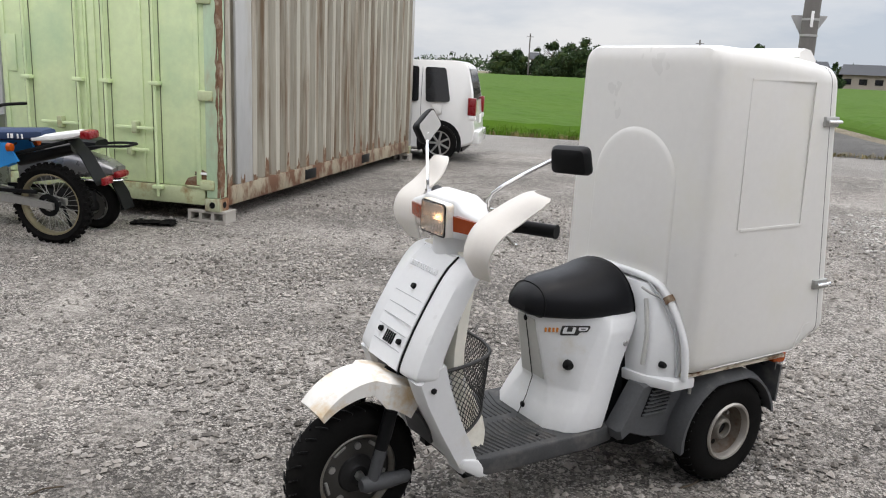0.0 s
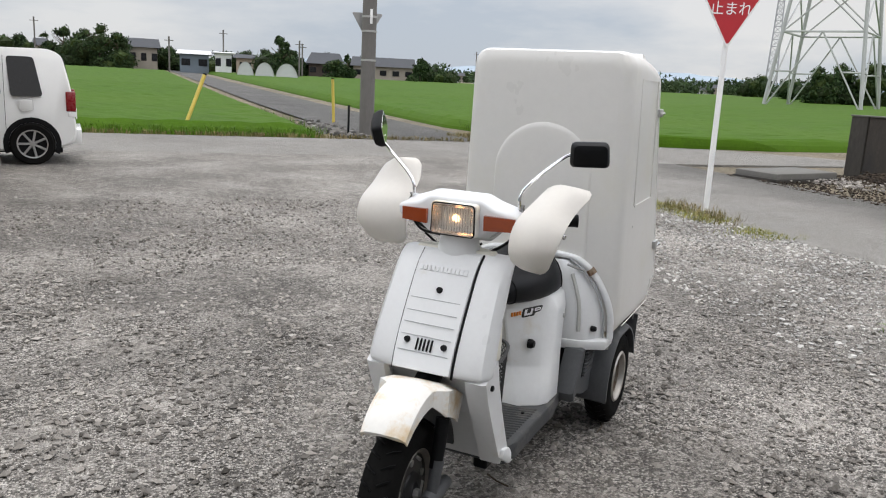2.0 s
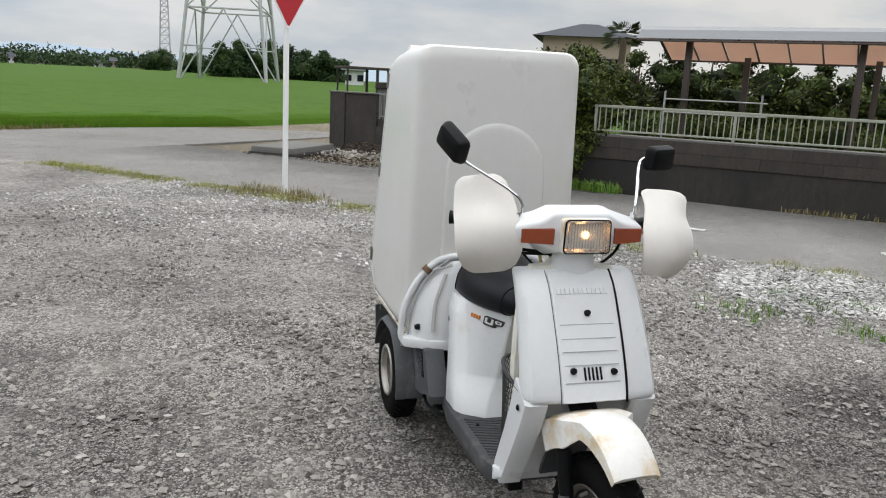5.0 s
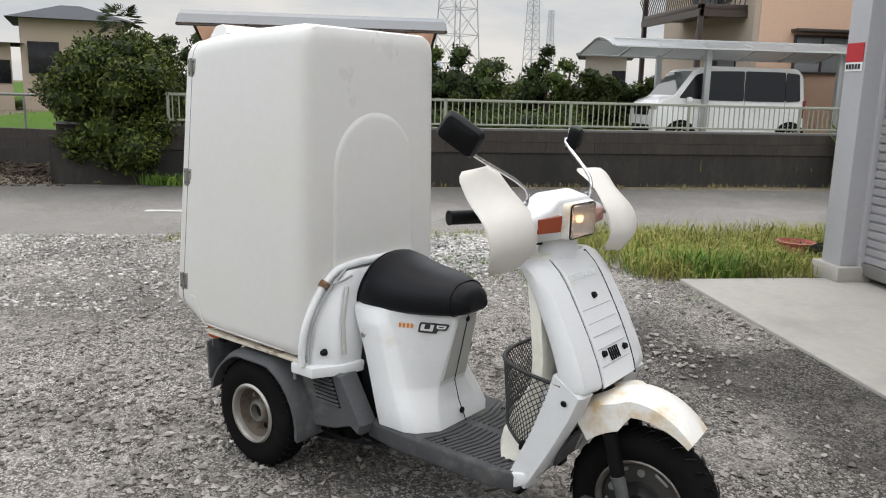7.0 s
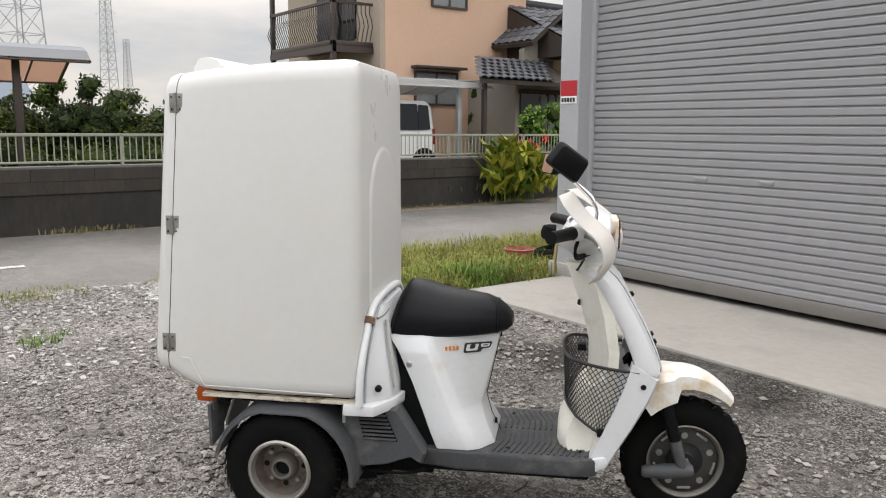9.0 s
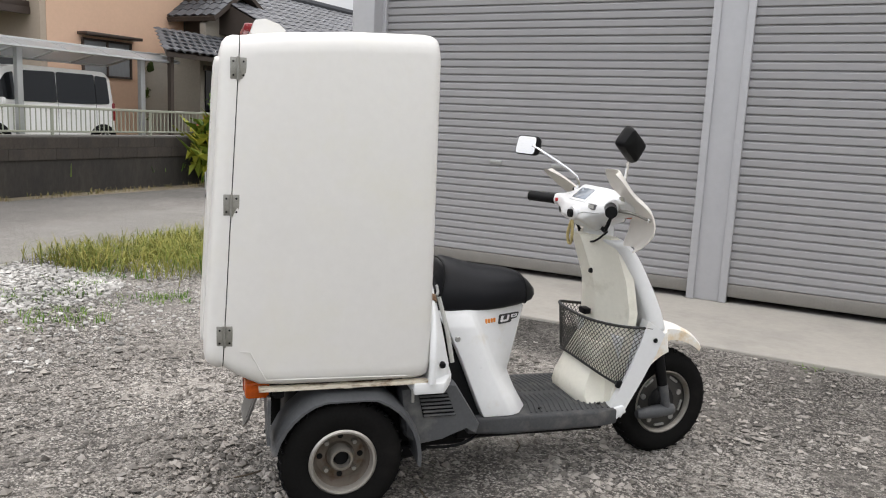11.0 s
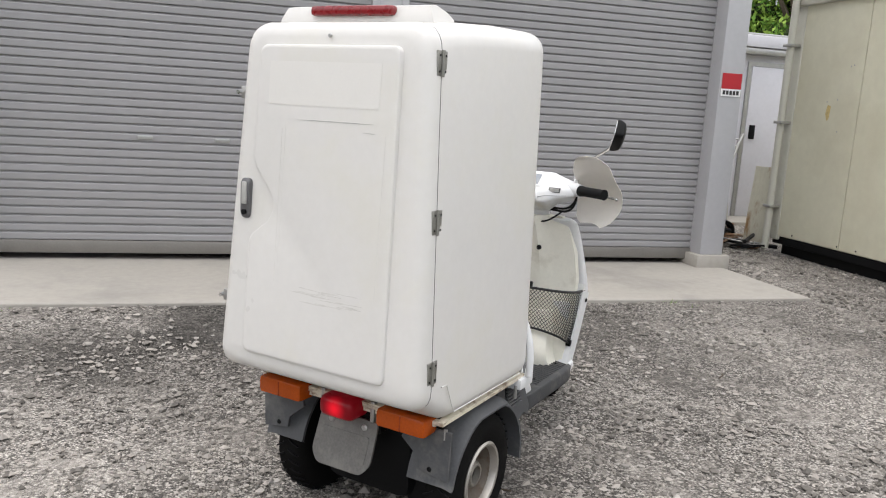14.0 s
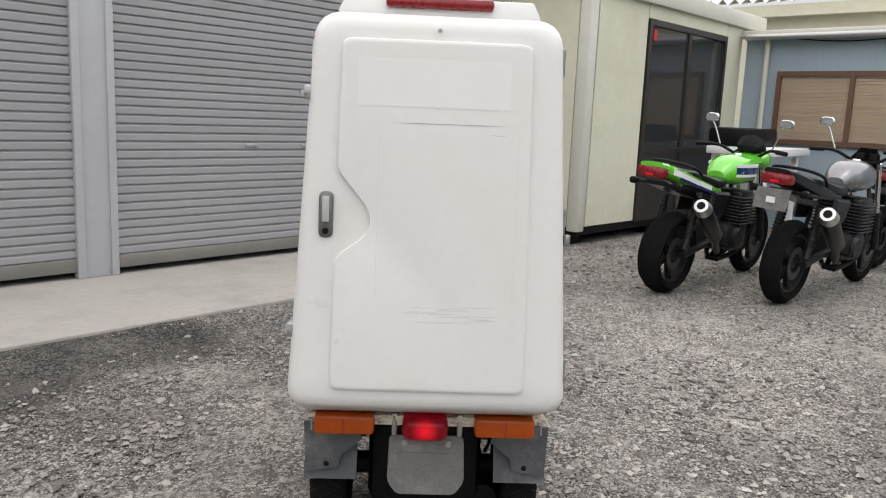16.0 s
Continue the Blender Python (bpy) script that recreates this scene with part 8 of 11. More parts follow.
# ---- small road and yard details ----
def details():
    LINE = material("worn_road_paint", (0.55, 0.55, 0.53), 0.8, var=0.25, scale=9, stain=(0.2, 0.2, 0.2), stain_scale=14, stain_at=(0.5, 0.65))
    for lo, hi in (((-6.08, -2.1), (-5.96, -1.7)), ((-6.1, -1.5), (-5.98, -1.14)), ((-6.08, -0.95), (-5.96, -0.1)), ((-6.06, 1.64), (-5.94, 2.05)), ((-8.6, -16.5), (-6.4, -16.35))):
        setting("road_marking", box((lo[0], lo[1], -0.012 + 0.008), (hi[0], hi[1], 0.001 if hi[1] > -10 else 0.004)), LINE, "worn white road dash", "road marking")
    c = thing("culvert_cover", "pale concrete culvert cover by the corner", "concrete slab", pose(-9.4, -8.8, 0, 0, 0, 12))
    part("slab", box((-0.9, -0.45, -0.06), (0.9, 0.45, 0.13), 0.02), BLOCK_LIGHT, c)
    part("side", box((-0.93, -0.48, -0.06), (0.93, 0.48, 0.03), 0.02), WALL_DARK, c)
    t = thing("scrap_rubber", "crumpled scrap of black rubber lying on the gravel", "scrap", pose(4.35, -2.95, 0.0, 0, 0, 12))
    wrinkle = [[(x, y, 0.012 + 0.03 * abs(noise.noise((x * 14, y * 14, 2.0))) + d) for d in (0.0, 0.012)] for x in np.linspace(-0.19, 0.19, 14) for y in np.linspace(-0.1, 0.1, 8)]
    bm = bmesh.new()
    for lay in (0, 1):
        vs = [bm.verts.new(p[lay]) for p in wrinkle]
        for i in range(13):
            for k in range(7):
                if (i * 5 + k * 3) % 7:
                    bm.faces.new((vs[i * 8 + k], vs[i * 8 + k + 1], vs[i * 8 + k + 9], vs[i * 8 + k + 8]))
    part("sheet", bm, RUBBER, t, smooth=False)
    ty = thing("old_tyre", "old black tyre lying in the grass", "tyre", pose(-3.05, 4.35, 0.11, 6, -8, 0))
    part("tyre", lathe([(0.19, -0.07), (0.26, -0.095), (0.31, -0.07), (0.32, 0), (0.31, 0.07), (0.26, 0.095), (0.19, 0.07), (0.2, 0)], "z", (0, 0, 0), 32, closed=True), RUBBER, ty)
    ty = thing("old_tyre", "old black tyre lying in the grass", "tyre", pose(-3.1, 4.5, 0.28, -10, 6, 0))
    part("tyre", lathe([(0.16, -0.06), (0.23, -0.08), (0.28, -0.06), (0.29, 0), (0.28, 0.06), (0.23, 0.08), (0.16, 0.06), (0.17, 0)], "z", (0, 0, 0), 32, closed=True), RUBBER, ty)
    rb = thing("red_basin", "faded red plastic basin in the grass", "basin", pose(-3.35, 4.05, 0))
    part("basin", lathe([(0.0, 0.02), (0.11, 0.02), (0.15, 0.16), (0.165, 0.165), (0.15, 0.17), (0.105, 0.03), (0, 0.03)], "z", (0, 0, 0), 24), material("faded_red_plastic", (0.42, 0.10, 0.09), 0.5, var=0.1), rb)
    can = thing("drink_can", "bare aluminium drink can beside the hut", "can", pose(5.19, 2.96, 0.0))
    part("can", lathe([(0.0, 0.004), (0.026, 0.0), (0.032, 0.008), (0.033, 0.11), (0.027, 0.122), (0.026, 0.119), (0.0, 0.118)], "z", (0, 0, 0), 20), ZINC, can)
    sc_ = thing("scrap_heap", "heap of scrap bars and coils behind the hut corner", "scrap", pose(4.85, 5.35, 0))
    rng = random.Random(51)
    for i in range(14):
        a, l = rng.uniform(0, 6.28), rng.uniform(0.15, 0.35)
        x, y, z = rng.uniform(-0.3, 0.3), rng.uniform(-0.25, 0.25), rng.uniform(0.02, 0.15)
        part("bar", tube([(x - l * math.cos(a), y - l * math.sin(a), z), (x + l * math.cos(a), y + l * math.sin(a), z + rng.uniform(-0.02, 0.08))], rng.uniform(0.012, 0.025), 8), rng.choice([DARK, RUST, ENGINE]), sc_)
    for i in range(2):
        part("coil", lathe([(0.1, -0.04), (0.13, -0.05), (0.14, 0), (0.13, 0.05), (0.1, 0.04)], "y", (-0.1 + i * 0.25, 0.1, 0.14), 20, closed=True), DARK if i else HUT_TRIM, sc_)
    bd = thing("weathered_board", "weathered cream panel leaning on the shed", "panel", pose(5.0, 5.7, 0, 0, -8, 20))
    part("panel", box((0, -0.22, 0), (0.05, 0.22, 1.0), 0.01), HUT_TRIM, bd)
    st = thing("stool", "upturned wooden chair back leaning by the garage side", "chair", pose(4.3, 7.2, 0.0, 0, -14, 0))
    part("frame", boxes([((0, -0.2, 0), (0.04, -0.16, 1.1)), ((0, 0.16, 0), (0.04, 0.2, 1.1)), ((0, -0.16, 0.9), (0.04, 0.16, 1.08)), ((0, -0.16, 0.4), (0.04, 0.16, 0.45))], 0.008), BROWN_WOOD, st)
    wt = thing("work_table", "white-topped work table with a dark cover beside the hut", "table", pose(7.9, 2.1, 0))
    part("top", box((-0.6, -0.4, 1.0), (0.6, 0.4, 1.09), 0.015), SIGN_WHITE, wt)
    for x in (-0.5, 0.45):
        for y in (-0.3, 0.3):
            part("leg", box((x, y, -0.02), (x + 0.07, y + 0.07, 1.0), 0.006), SIGN_WHITE, wt)
    cv = thing("covered_machine", "machine under a dark cover on the work table", "machine", pose(7.75, 2.25, 1.09))
    part("cover", box((-0.45, -0.25, 0.0), (0.45, 0.25, 0.22), 0.05), DARK, cv)
    nt_ = random.Random(61)
    for i in range(6):
        s = thing("twig", "dead twig lying on the gravel", "twig", pose(nt_.uniform(-1.5, 2.5), nt_.uniform(-1.2, 2.2), 0.008, 0, 0, nt_.uniform(0, 360)), "twigs on the gravel")
        part("stem", tube([(0, 0, 0.0), (0.05, 0.012, 0.004), (0.11, 0.0, 0.002)], 0.0035, 5), BARK, s)


details()

# ---- motorcycles ----
GREEN_P = material("lime_green_paint", (0.12, 0.52, 0.03), 0.2, var=0.05, coat=0.8)
NAVY_P = material("navy_stripe_paint", (0.015, 0.03, 0.12), 0.25, coat=0.6)
SILVER_P = material("silver_paint", (0.20, 0.20, 0.21), 0.28, metal=0.5, coat=0.5)
BLACK_P = material("black_paint", (0.006, 0.006, 0.007), 0.3, spec=0.3, coat=0.15)
MAROON_P = material("maroon_paint", (0.10, 0.012, 0.02), 0.22, coat=0.7)
BLUE_P = material("bright_blue_plastic", (0.02, 0.23, 0.58), 0.35, coat=0.3)
NAVY_SEAT = material("navy_seat_cloth", (0.02, 0.04, 0.10), 0.75, var=0.15, bump=0.1, bump_scale=200)
POLISHED = material("polished_silencer_tip", (0.6, 0.59, 0.57), 0.3, metal=0.9)
GOLD_RIM = material("dull_gold_rim", (0.33, 0.29, 0.19), 0.4, metal=0.8)


def bike_wheel(b, x, r, half, rim_r, style, rim_mat):
    w = new("wheel")
    w.parent = b
    w.location = (x, 0, r)
    prof = [(rim_r, -half * 0.7), ((r + rim_r) / 2, -half), (r - half * 0.55, -half * 0.92), (r - half * 0.15, -half * 0.55), (r, 0), (r - half * 0.15, half * 0.55), (r - half * 0.55, half * 0.92), ((r + rim_r) / 2, half), (rim_r, half * 0.7)]
    part("tyre", lathe(prof, "y", (0, 0, 0), 44), RUBBER, w, "black tyre")
    part("rim", lathe([(rim_r + 0.006, -half * 0.72), (rim_r - 0.012, -half * 0.66), (rim_r - 0.02, 0), (rim_r - 0.012, half * 0.66), (rim_r + 0.006, half * 0.72)], "y", (0, 0, 0), 44), rim_mat, w)
    part("hub", lathe([(0, -0.05), (0.04, -0.05), (0.05, -0.03), (0.035, 0), (0.05, 0.03), (0.04, 0.05), (0, 0.05)], "y", (0, 0, 0), 20), ENGINE, w)
    if style == "spoke":
        for k in range(32):
            a = 2 * math.pi * k / 32
            s = 1 if k % 2 else -1
            a2 = a + 0.35 * (1 if k % 4 < 2 else -1)
            spoke = tube([(0.045 * math.cos(a2), s * 0.03, 0.045 * math.sin(a2)), ((rim_r - 0.012) * math.cos(a), 0, (rim_r - 0.012) * math.sin(a))], 0.0022, 4)
            part("spoke", spoke, ZINC, w)
        bm = bmesh.new()
        for k in range(34):
            a = 2 * math.pi * k / 34
            for s in (-0.6, 0.0, 0.6):
                rr = r - (0.012 if s else 0.0)
                aa = a + (0.09 if s else 0)
                moved_box = box((-0.012, -0.014, -0.008), (0.012, 0.014, 0.012))
                moved(moved_box, pose(rr * math.cos(aa), s * half, rr * math.sin(aa), 0, 90 - math.degrees(aa), 0))
                tmp = bpy.data.meshes.new("tmp")
                moved_box.to_mesh(tmp)
                moved_box.free()
                bm.from_mesh(tmp)
                bpy.data.meshes.remove(tmp)
        part("tread", bm, RUBBER, w)
        part("sprocket", lathe([(0.05, 0.05), (0.085, 0.05), (0.09, 0.056), (0.085, 0.06), (0.05, 0.06)], "y", (0, 0, 0), 28, closed=True), DARK, w)
    else:
        for k in range(5):
            a = 2 * math.pi * k / 5
            m = pose(0, 0, 0, 0, math.degrees(a), 0)
            part("spoke", moved(loft([[(0.04, -0.02, -0.022), (0.04, 0.02, -0.022), (0.04, 0.02, 0.022), (0.04, -0.02, 0.022)], [(rim_r - 0.01, -0.014, -0.018), (rim_r - 0.01, 0.014, -0.018), (rim_r - 0.01, 0.014, 0.018), (rim_r - 0.01, -0.014, 0.018)]]), m), rim_mat, w)
        for y in (-0.06, 0.06):
            part("brake_disc", lathe([(0.07, y - 0.002), (0.12, y - 0.002), (0.12, y + 0.002), (0.07, y + 0.002)], "y", (0, 0, 0), 36, closed=True), RIM_DARK, w)
    return w


def body_loft(sections):
    """Sections along x: (x, centre z, half height, half width, squareness)."""
    loops = []
    for x, z, h, w, q in sections:
        loops.append([(x, w * math.copysign(abs(math.cos(t)) ** q, math.cos(t)), z + h * math.copysign(abs(math.sin(t)) ** q, math.sin(t))) for t in np.linspace(0, 2 * math.pi, 16, endpoint=False)])
    return loft(loops)


def roadster(label, m, paint, stripe, tail_paint, rim_mat, group="", plate=False, wide=0.085):
    b = thing("motorcycle", label, "motorcycle", m, group)
    L = 1.45
    bike_wheel(b, 0, 0.31, wide, 0.215, "cast", rim_mat)
    bike_wheel(b, L, 0.305, 0.06, 0.215, "cast", rim_mat)
    tank = part("fuel_tank", body_loft([(0.60, 0.86, 0.05, 0.07, 0.8), (0.66, 0.89, 0.085, 0.11, 0.75), (0.78, 0.91, 0.115, 0.145, 0.7), (0.92, 0.92, 0.12, 0.15, 0.7), (1.04, 0.91, 0.105, 0.14, 0.7), (1.12, 0.89, 0.07, 0.10, 0.8), (1.14, 0.88, 0.03, 0.05, 0.9)]), paint, b, "painted fuel tank")
    if stripe:
        for s in (-1, 1):
            for z0, z1, mt in ((0.895, 0.945, stripe), (0.948, 0.972, SIGN_WHITE), (0.872, 0.893, SIGN_WHITE)):
                part("stripe", loft([[(x, s * y, z) for z in (z0, z1)] + [(x, s * (y - 0.01), z) for z in (z1, z0)] for x, y in ((0.70, 0.124), (0.80, 0.1485), (0.92, 0.154), (1.03, 0.146), (1.09, 0.122))]), mt, tank)
    part("tank_cap", lathe([(0, 0.01), (0.03, 0.01), (0.034, 0)], "z", (0.95, 0, 1.038), 18), CHROME, tank)
    part("seat", body_loft([(0.66, 0.84, 0.025, 0.08, 0.6), (0.55, 0.825, 0.04, 0.12, 0.6), (0.38, 0.83, 0.042, 0.135, 0.6), (0.2, 0.865, 0.045, 0.125, 0.6), (0.02, 0.9, 0.04, 0.11, 0.6), (-0.1, 0.915, 0.025, 0.09, 0.7)]), BLACK, b, "black seat")
    tail = part("tail_cowl", body_loft([(0.5, 0.77, 0.03, 0.11, 0.6), (0.3, 0.80, 0.045, 0.13, 0.6), (0.05, 0.85, 0.055, 0.125, 0.6), (-0.2, 0.91, 0.055, 0.115, 0.6), (-0.36, 0.95, 0.045, 0.105, 0.6), (-0.42, 0.975, 0.02, 0.09, 0.7)]), tail_paint, b, "painted tail cowl")
    if stripe:
        for s in (-1, 1):
            part("stripe", loft([[(x, s * y, z - 0.02), (x, s * y, z + 0.018), (x, s * (y - 0.01), z + 0.018), (x, s * (y - 0.01), z - 0.02)] for x, y, z in ((0.28, 0.134, 0.80), (0.05, 0.131, 0.85), (-0.2, 0.121, 0.915), (-0.3, 0.114, 0.935))]), SIGN_WHITE, tail)
            part("stripe", loft([[(x, s * y, z - 0.036), (x, s * y, z - 0.014), (x, s * (y - 0.01), z - 0.014), (x, s * (y - 0.01), z - 0.036)] for x, y, z in ((0.28, 0.1345, 0.80), (0.05, 0.1315, 0.85), (-0.2, 0.1215, 0.91))]), stripe, tail)
    tl = part("tail_lamp", box((-0.445, -0.105, 0.885), (-0.34, 0.105, 0.965), 0.028), RED, b, "red tail lamp")
    part("lit_segment", box((-0.4475, -0.03, 0.902), (-0.43, 0.03, 0.918), 0.004), TAIL_LIT, tl)
    part("rear_mudguard", loft([[(x, y, z) for y, z in ((-0.075, zt), (0.075, zt), (0.075, zt - 0.03), (-0.075, zt - 0.03))] for x, zt in ((0.2, 0.74), (-0.1, 0.8), (-0.33, 0.86))]), BLACK_P, b)
    if plate:
        part("licence_plate", loft([[(-0.42 - (0.86 - z) * 0.25, y, z) for y, z in ((-0.115, 0.72), (0.115, 0.72), (0.115, 0.86), (-0.115, 0.86))], [(-0.414 - (0.86 - z) * 0.25, y, z) for y, z in ((-0.115, 0.72), (0.115, 0.72), (0.115, 0.86), (-0.115, 0.86))]]), PLATE, b, "grey licence plate", False)
        part("print_bar", box((-0.453, -0.03, 0.765), (-0.446, 0.03, 0.805)), SIGN_WHITE, b, smooth=False)
    for s in (-1, 1):
        part("turn_signal", body_loft([(-0.36, 0.84, 0.01, 0.01, 1), (-0.35, 0.84, 0.024, 0.03, 0.8), (-0.31, 0.84, 0.024, 0.03, 0.8), (-0.29, 0.84, 0.01, 0.01, 1)]), DARK, b).location = (0, s * 0.17, 0)
        part("signal_stem", tube([(-0.32, s * 0.08, 0.84), (-0.32, s * 0.16, 0.84)], 0.01, 8), DARK, b)
        part("shock", tube([(-0.01, s * 0.13, 0.36), (0.09, s * 0.13, 0.72)], 0.028, 10), ENGINE, b)
        coil = [(-0.01 + 0.1 * t + 0.034 * math.cos(a), s * 0.13 + 0.034 * math.sin(a), 0.36 + 0.36 * t) for t, a in zip(np.linspace(0.22, 0.85, 73), np.linspace(0, 9 * 2 * math.pi, 73))]
        part("spring", tube(coil, 0.006, 5), ENGINE, b)
        part("swing_arm", tube([(0, s * 0.115, 0.31), (0.52, s * 0.1, 0.38)], 0.028, 10), ENGINE, b)
        part("fork_tube", tube([(L, s * 0.1, 0.305), (L - 0.12, s * 0.1, 0.62)], 0.029, 12), ENGINE, b)
        part("fork_upper", tube([(L - 0.12, s * 0.1, 0.62), (L - 0.29, s * 0.1, 1.02)], 0.02, 12), CHROME, b)
        part("frame_tube", tube(curve([(1.13, s * 0.05, 0.93), (1.08, s * 0.13, 0.55), (0.95, s * 0.14, 0.32), (0.62, s * 0.14, 0.32), (0.5, s * 0.12, 0.45), (0.5, s * 0.11, 0.72), (-0.15, s * 0.1, 0.82)], 4), 0.017, 8), BLACK_P, b)
        part("grip", tube([(1.0, s * 0.28, 1.09), (0.95, s * 0.38, 1.085)], 0.018, 10), DARK, b)
        part("mirror_stem", tube([(1.06, s * 0.22, 1.1), (1.05, s * 0.27, 1.22), (1.04, s * 0.3, 1.28)], 0.006, 8), CHROME, b)
        part("mirror", body_loft([(1.03, 1.31, 0.03, 0.05, 0.7), (1.04, 1.31, 0.036, 0.058, 0.7), (1.06, 1.31, 0.03, 0.05, 0.7)]), CHROME, b).location = (0, s * 0.31, 0)
        part("foot_peg", tube([(0.42, s * 0.16, 0.38), (0.42, s * 0.27, 0.38)], 0.012, 8), DARK, b)
        part("side_panel", loft([[(0.28, s * 0.12, 0.60), (0.52, s * 0.13, 0.58), (0.6, s * 0.13, 0.76), (0.32, s * 0.125, 0.78)], [(0.3, s * 0.145, 0.62), (0.5, s * 0.155, 0.60), (0.57, s * 0.155, 0.74), (0.34, s * 0.15, 0.76)]]), BLACK_P, b)
    part("handlebar", tube(curve([(0.95, -0.38, 1.085), (1.04, -0.22, 1.09), (1.12, -0.1, 1.03), (1.14, 0, 1.02), (1.12, 0.1, 1.03), (1.04, 0.22, 1.09), (0.95, 0.38, 1.085)], 4), 0.012, 8), DARK, b)
    part("headlamp", lathe([(0, -0.1), (0.06, -0.09), (0.085, -0.03), (0.09, 0.03), (0.08, 0.04), (0, 0.05)], "x", (1.27, 0, 0.93), 24), paint, b)
    part("screen", loft([[(1.24 - (z - 0.98) * 0.3 - 0.1 * (y / 0.12) ** 2, y, z) for y in np.linspace(-w, w, 7)] + [(1.236 - (z - 0.98) * 0.3 - 0.1 * (y / 0.12) ** 2, y, z) for y in np.linspace(w, -w, 7)] for z, w in ((0.97, 0.12), (1.05, 0.11), (1.13, 0.06))]), DARK, b, "smoked fly screen")
    part("dial", lathe([(0, 0.02), (0.04, 0.02), (0.045, -0.03)], "z", (1.17, 0.05, 1.07), 16), DARK, b)
    part("dial", lathe([(0, 0.02), (0.04, 0.02), (0.045, -0.03)], "z", (1.17, -0.05, 1.07), 16), DARK, b)
    if stripe:
        part("nose_fairing", body_loft([(1.10, 1.0, 0.03, 0.15, 0.7), (1.18, 1.0, 0.075, 0.16, 0.7), (1.28, 0.98, 0.10, 0.145, 0.7), (1.36, 0.95, 0.085, 0.11, 0.75), (1.40, 0.93, 0.04, 0.06, 0.8)]), paint, b, "green nose fairing")
        part("smoked_screen", body_loft([(1.10, 1.09, 0.02, 0.09, 0.8), (1.16, 1.11, 0.085, 0.115, 0.9), (1.24, 1.08, 0.075, 0.105, 0.9), (1.33, 1.03, 0.02, 0.07, 0.9)]), DARK, b, "smoked windscreen")
    eng = part("engine", box((0.62, -0.17, 0.28), (1.0, 0.17, 0.5), 0.05), ENGINE, b, "black engine cases")
    for i in range(9):
        part("cooling_fin", box((0.74, -0.2, 0.5 + i * 0.026), (1.02, 0.2, 0.51 + i * 0.026), 0.004, 1), BLACK_P, eng)
    part("cylinder", box((0.76, -0.17, 0.5), (1.0, 0.17, 0.76), 0.02), BLACK_P, eng)
    part("clutch_cover", lathe([(0, -0.2), (0.07, -0.2), (0.09, -0.18), (0.09, -0.12)], "y", (0.76, 0, 0.39), 24), ENGINE, eng)
    for y in (-0.12, -0.04, 0.04, 0.12):
        part("header_pipe", tube(curve([(1.0, y, 0.62), (1.1, y, 0.55), (1.08, y, 0.32), (0.9, y * 0.9, 0.24), (0.6, -0.08 + y * 0.3, 0.22)], 4), 0.02, 8), DARK, b)
    muf = part("muffler", tube([(0.55, -0.13, 0.29), (0.36, -0.19, 0.41), (0.30, -0.205, 0.46), (-0.06, -0.255, 0.68), (-0.09, -0.258, 0.697)], [0.025, 0.03, 0.06, 0.06, 0.054], 20), BLACK_P, b, "black silencer")
    part("muffler_end", tube([(-0.06, -0.255, 0.68), (-0.125, -0.262, 0.716)], [0.064, 0.05], 20), POLISHED, muf, "polished end cap")
    part("muffler_bore", tube([(-0.121, -0.2615, 0.714), (-0.127, -0.262, 0.717)], [0.03, 0.03], 16), DARK, muf)
    part("front_fender", loft([[(L + R * math.cos(t), y, 0.305 + R * math.sin(t)) for y, R in ((-0.065, 0.315), (-0.05, 0.33), (0, 0.337), (0.05, 0.33), (0.065, 0.315))] for t in np.linspace(radians(50), radians(165), 10)], cap=False, closed=False), tail_paint, b)
    part("side_stand", tube([(0.6, 0.14, 0.3), (0.52, 0.26, 0.02)], 0.012, 8), DARK, b)
    part("grab_bar", tube(curve([(0.1, -0.14, 0.88), (-0.05, -0.16, 0.95), (-0.22, -0.12, 0.99), (-0.26, 0, 1.0), (-0.22, 0.12, 0.99), (-0.05, 0.16, 0.95), (0.1, 0.14, 0.88)], 4), 0.011, 8), DARK, b)
    return b


GB = "motorcycles parked beside the hut"
roadster("lime green motorcycle with navy and white stripes", pose(3.95, 1.22, 0, 4, 0, -1) @ Matrix.Scale(1.05, 4), GREEN_P, NAVY_P, GREEN_P, ENGINE, GB, False, 0.095)
roadster("silver and black motorcycle with chrome silencer tip", pose(4.36, 0.45, 0, 4, 0, -4) @ Matrix.Scale(1.05, 4), SILVER_P, None, BLACK_P, ENGINE, GB, True, 0.075)
roadster("maroon motorcycle behind the others", pose(6.75, 0.45, 0, 4, 0, -3), MAROON_P, None, MAROON_P, ENGINE, GB)


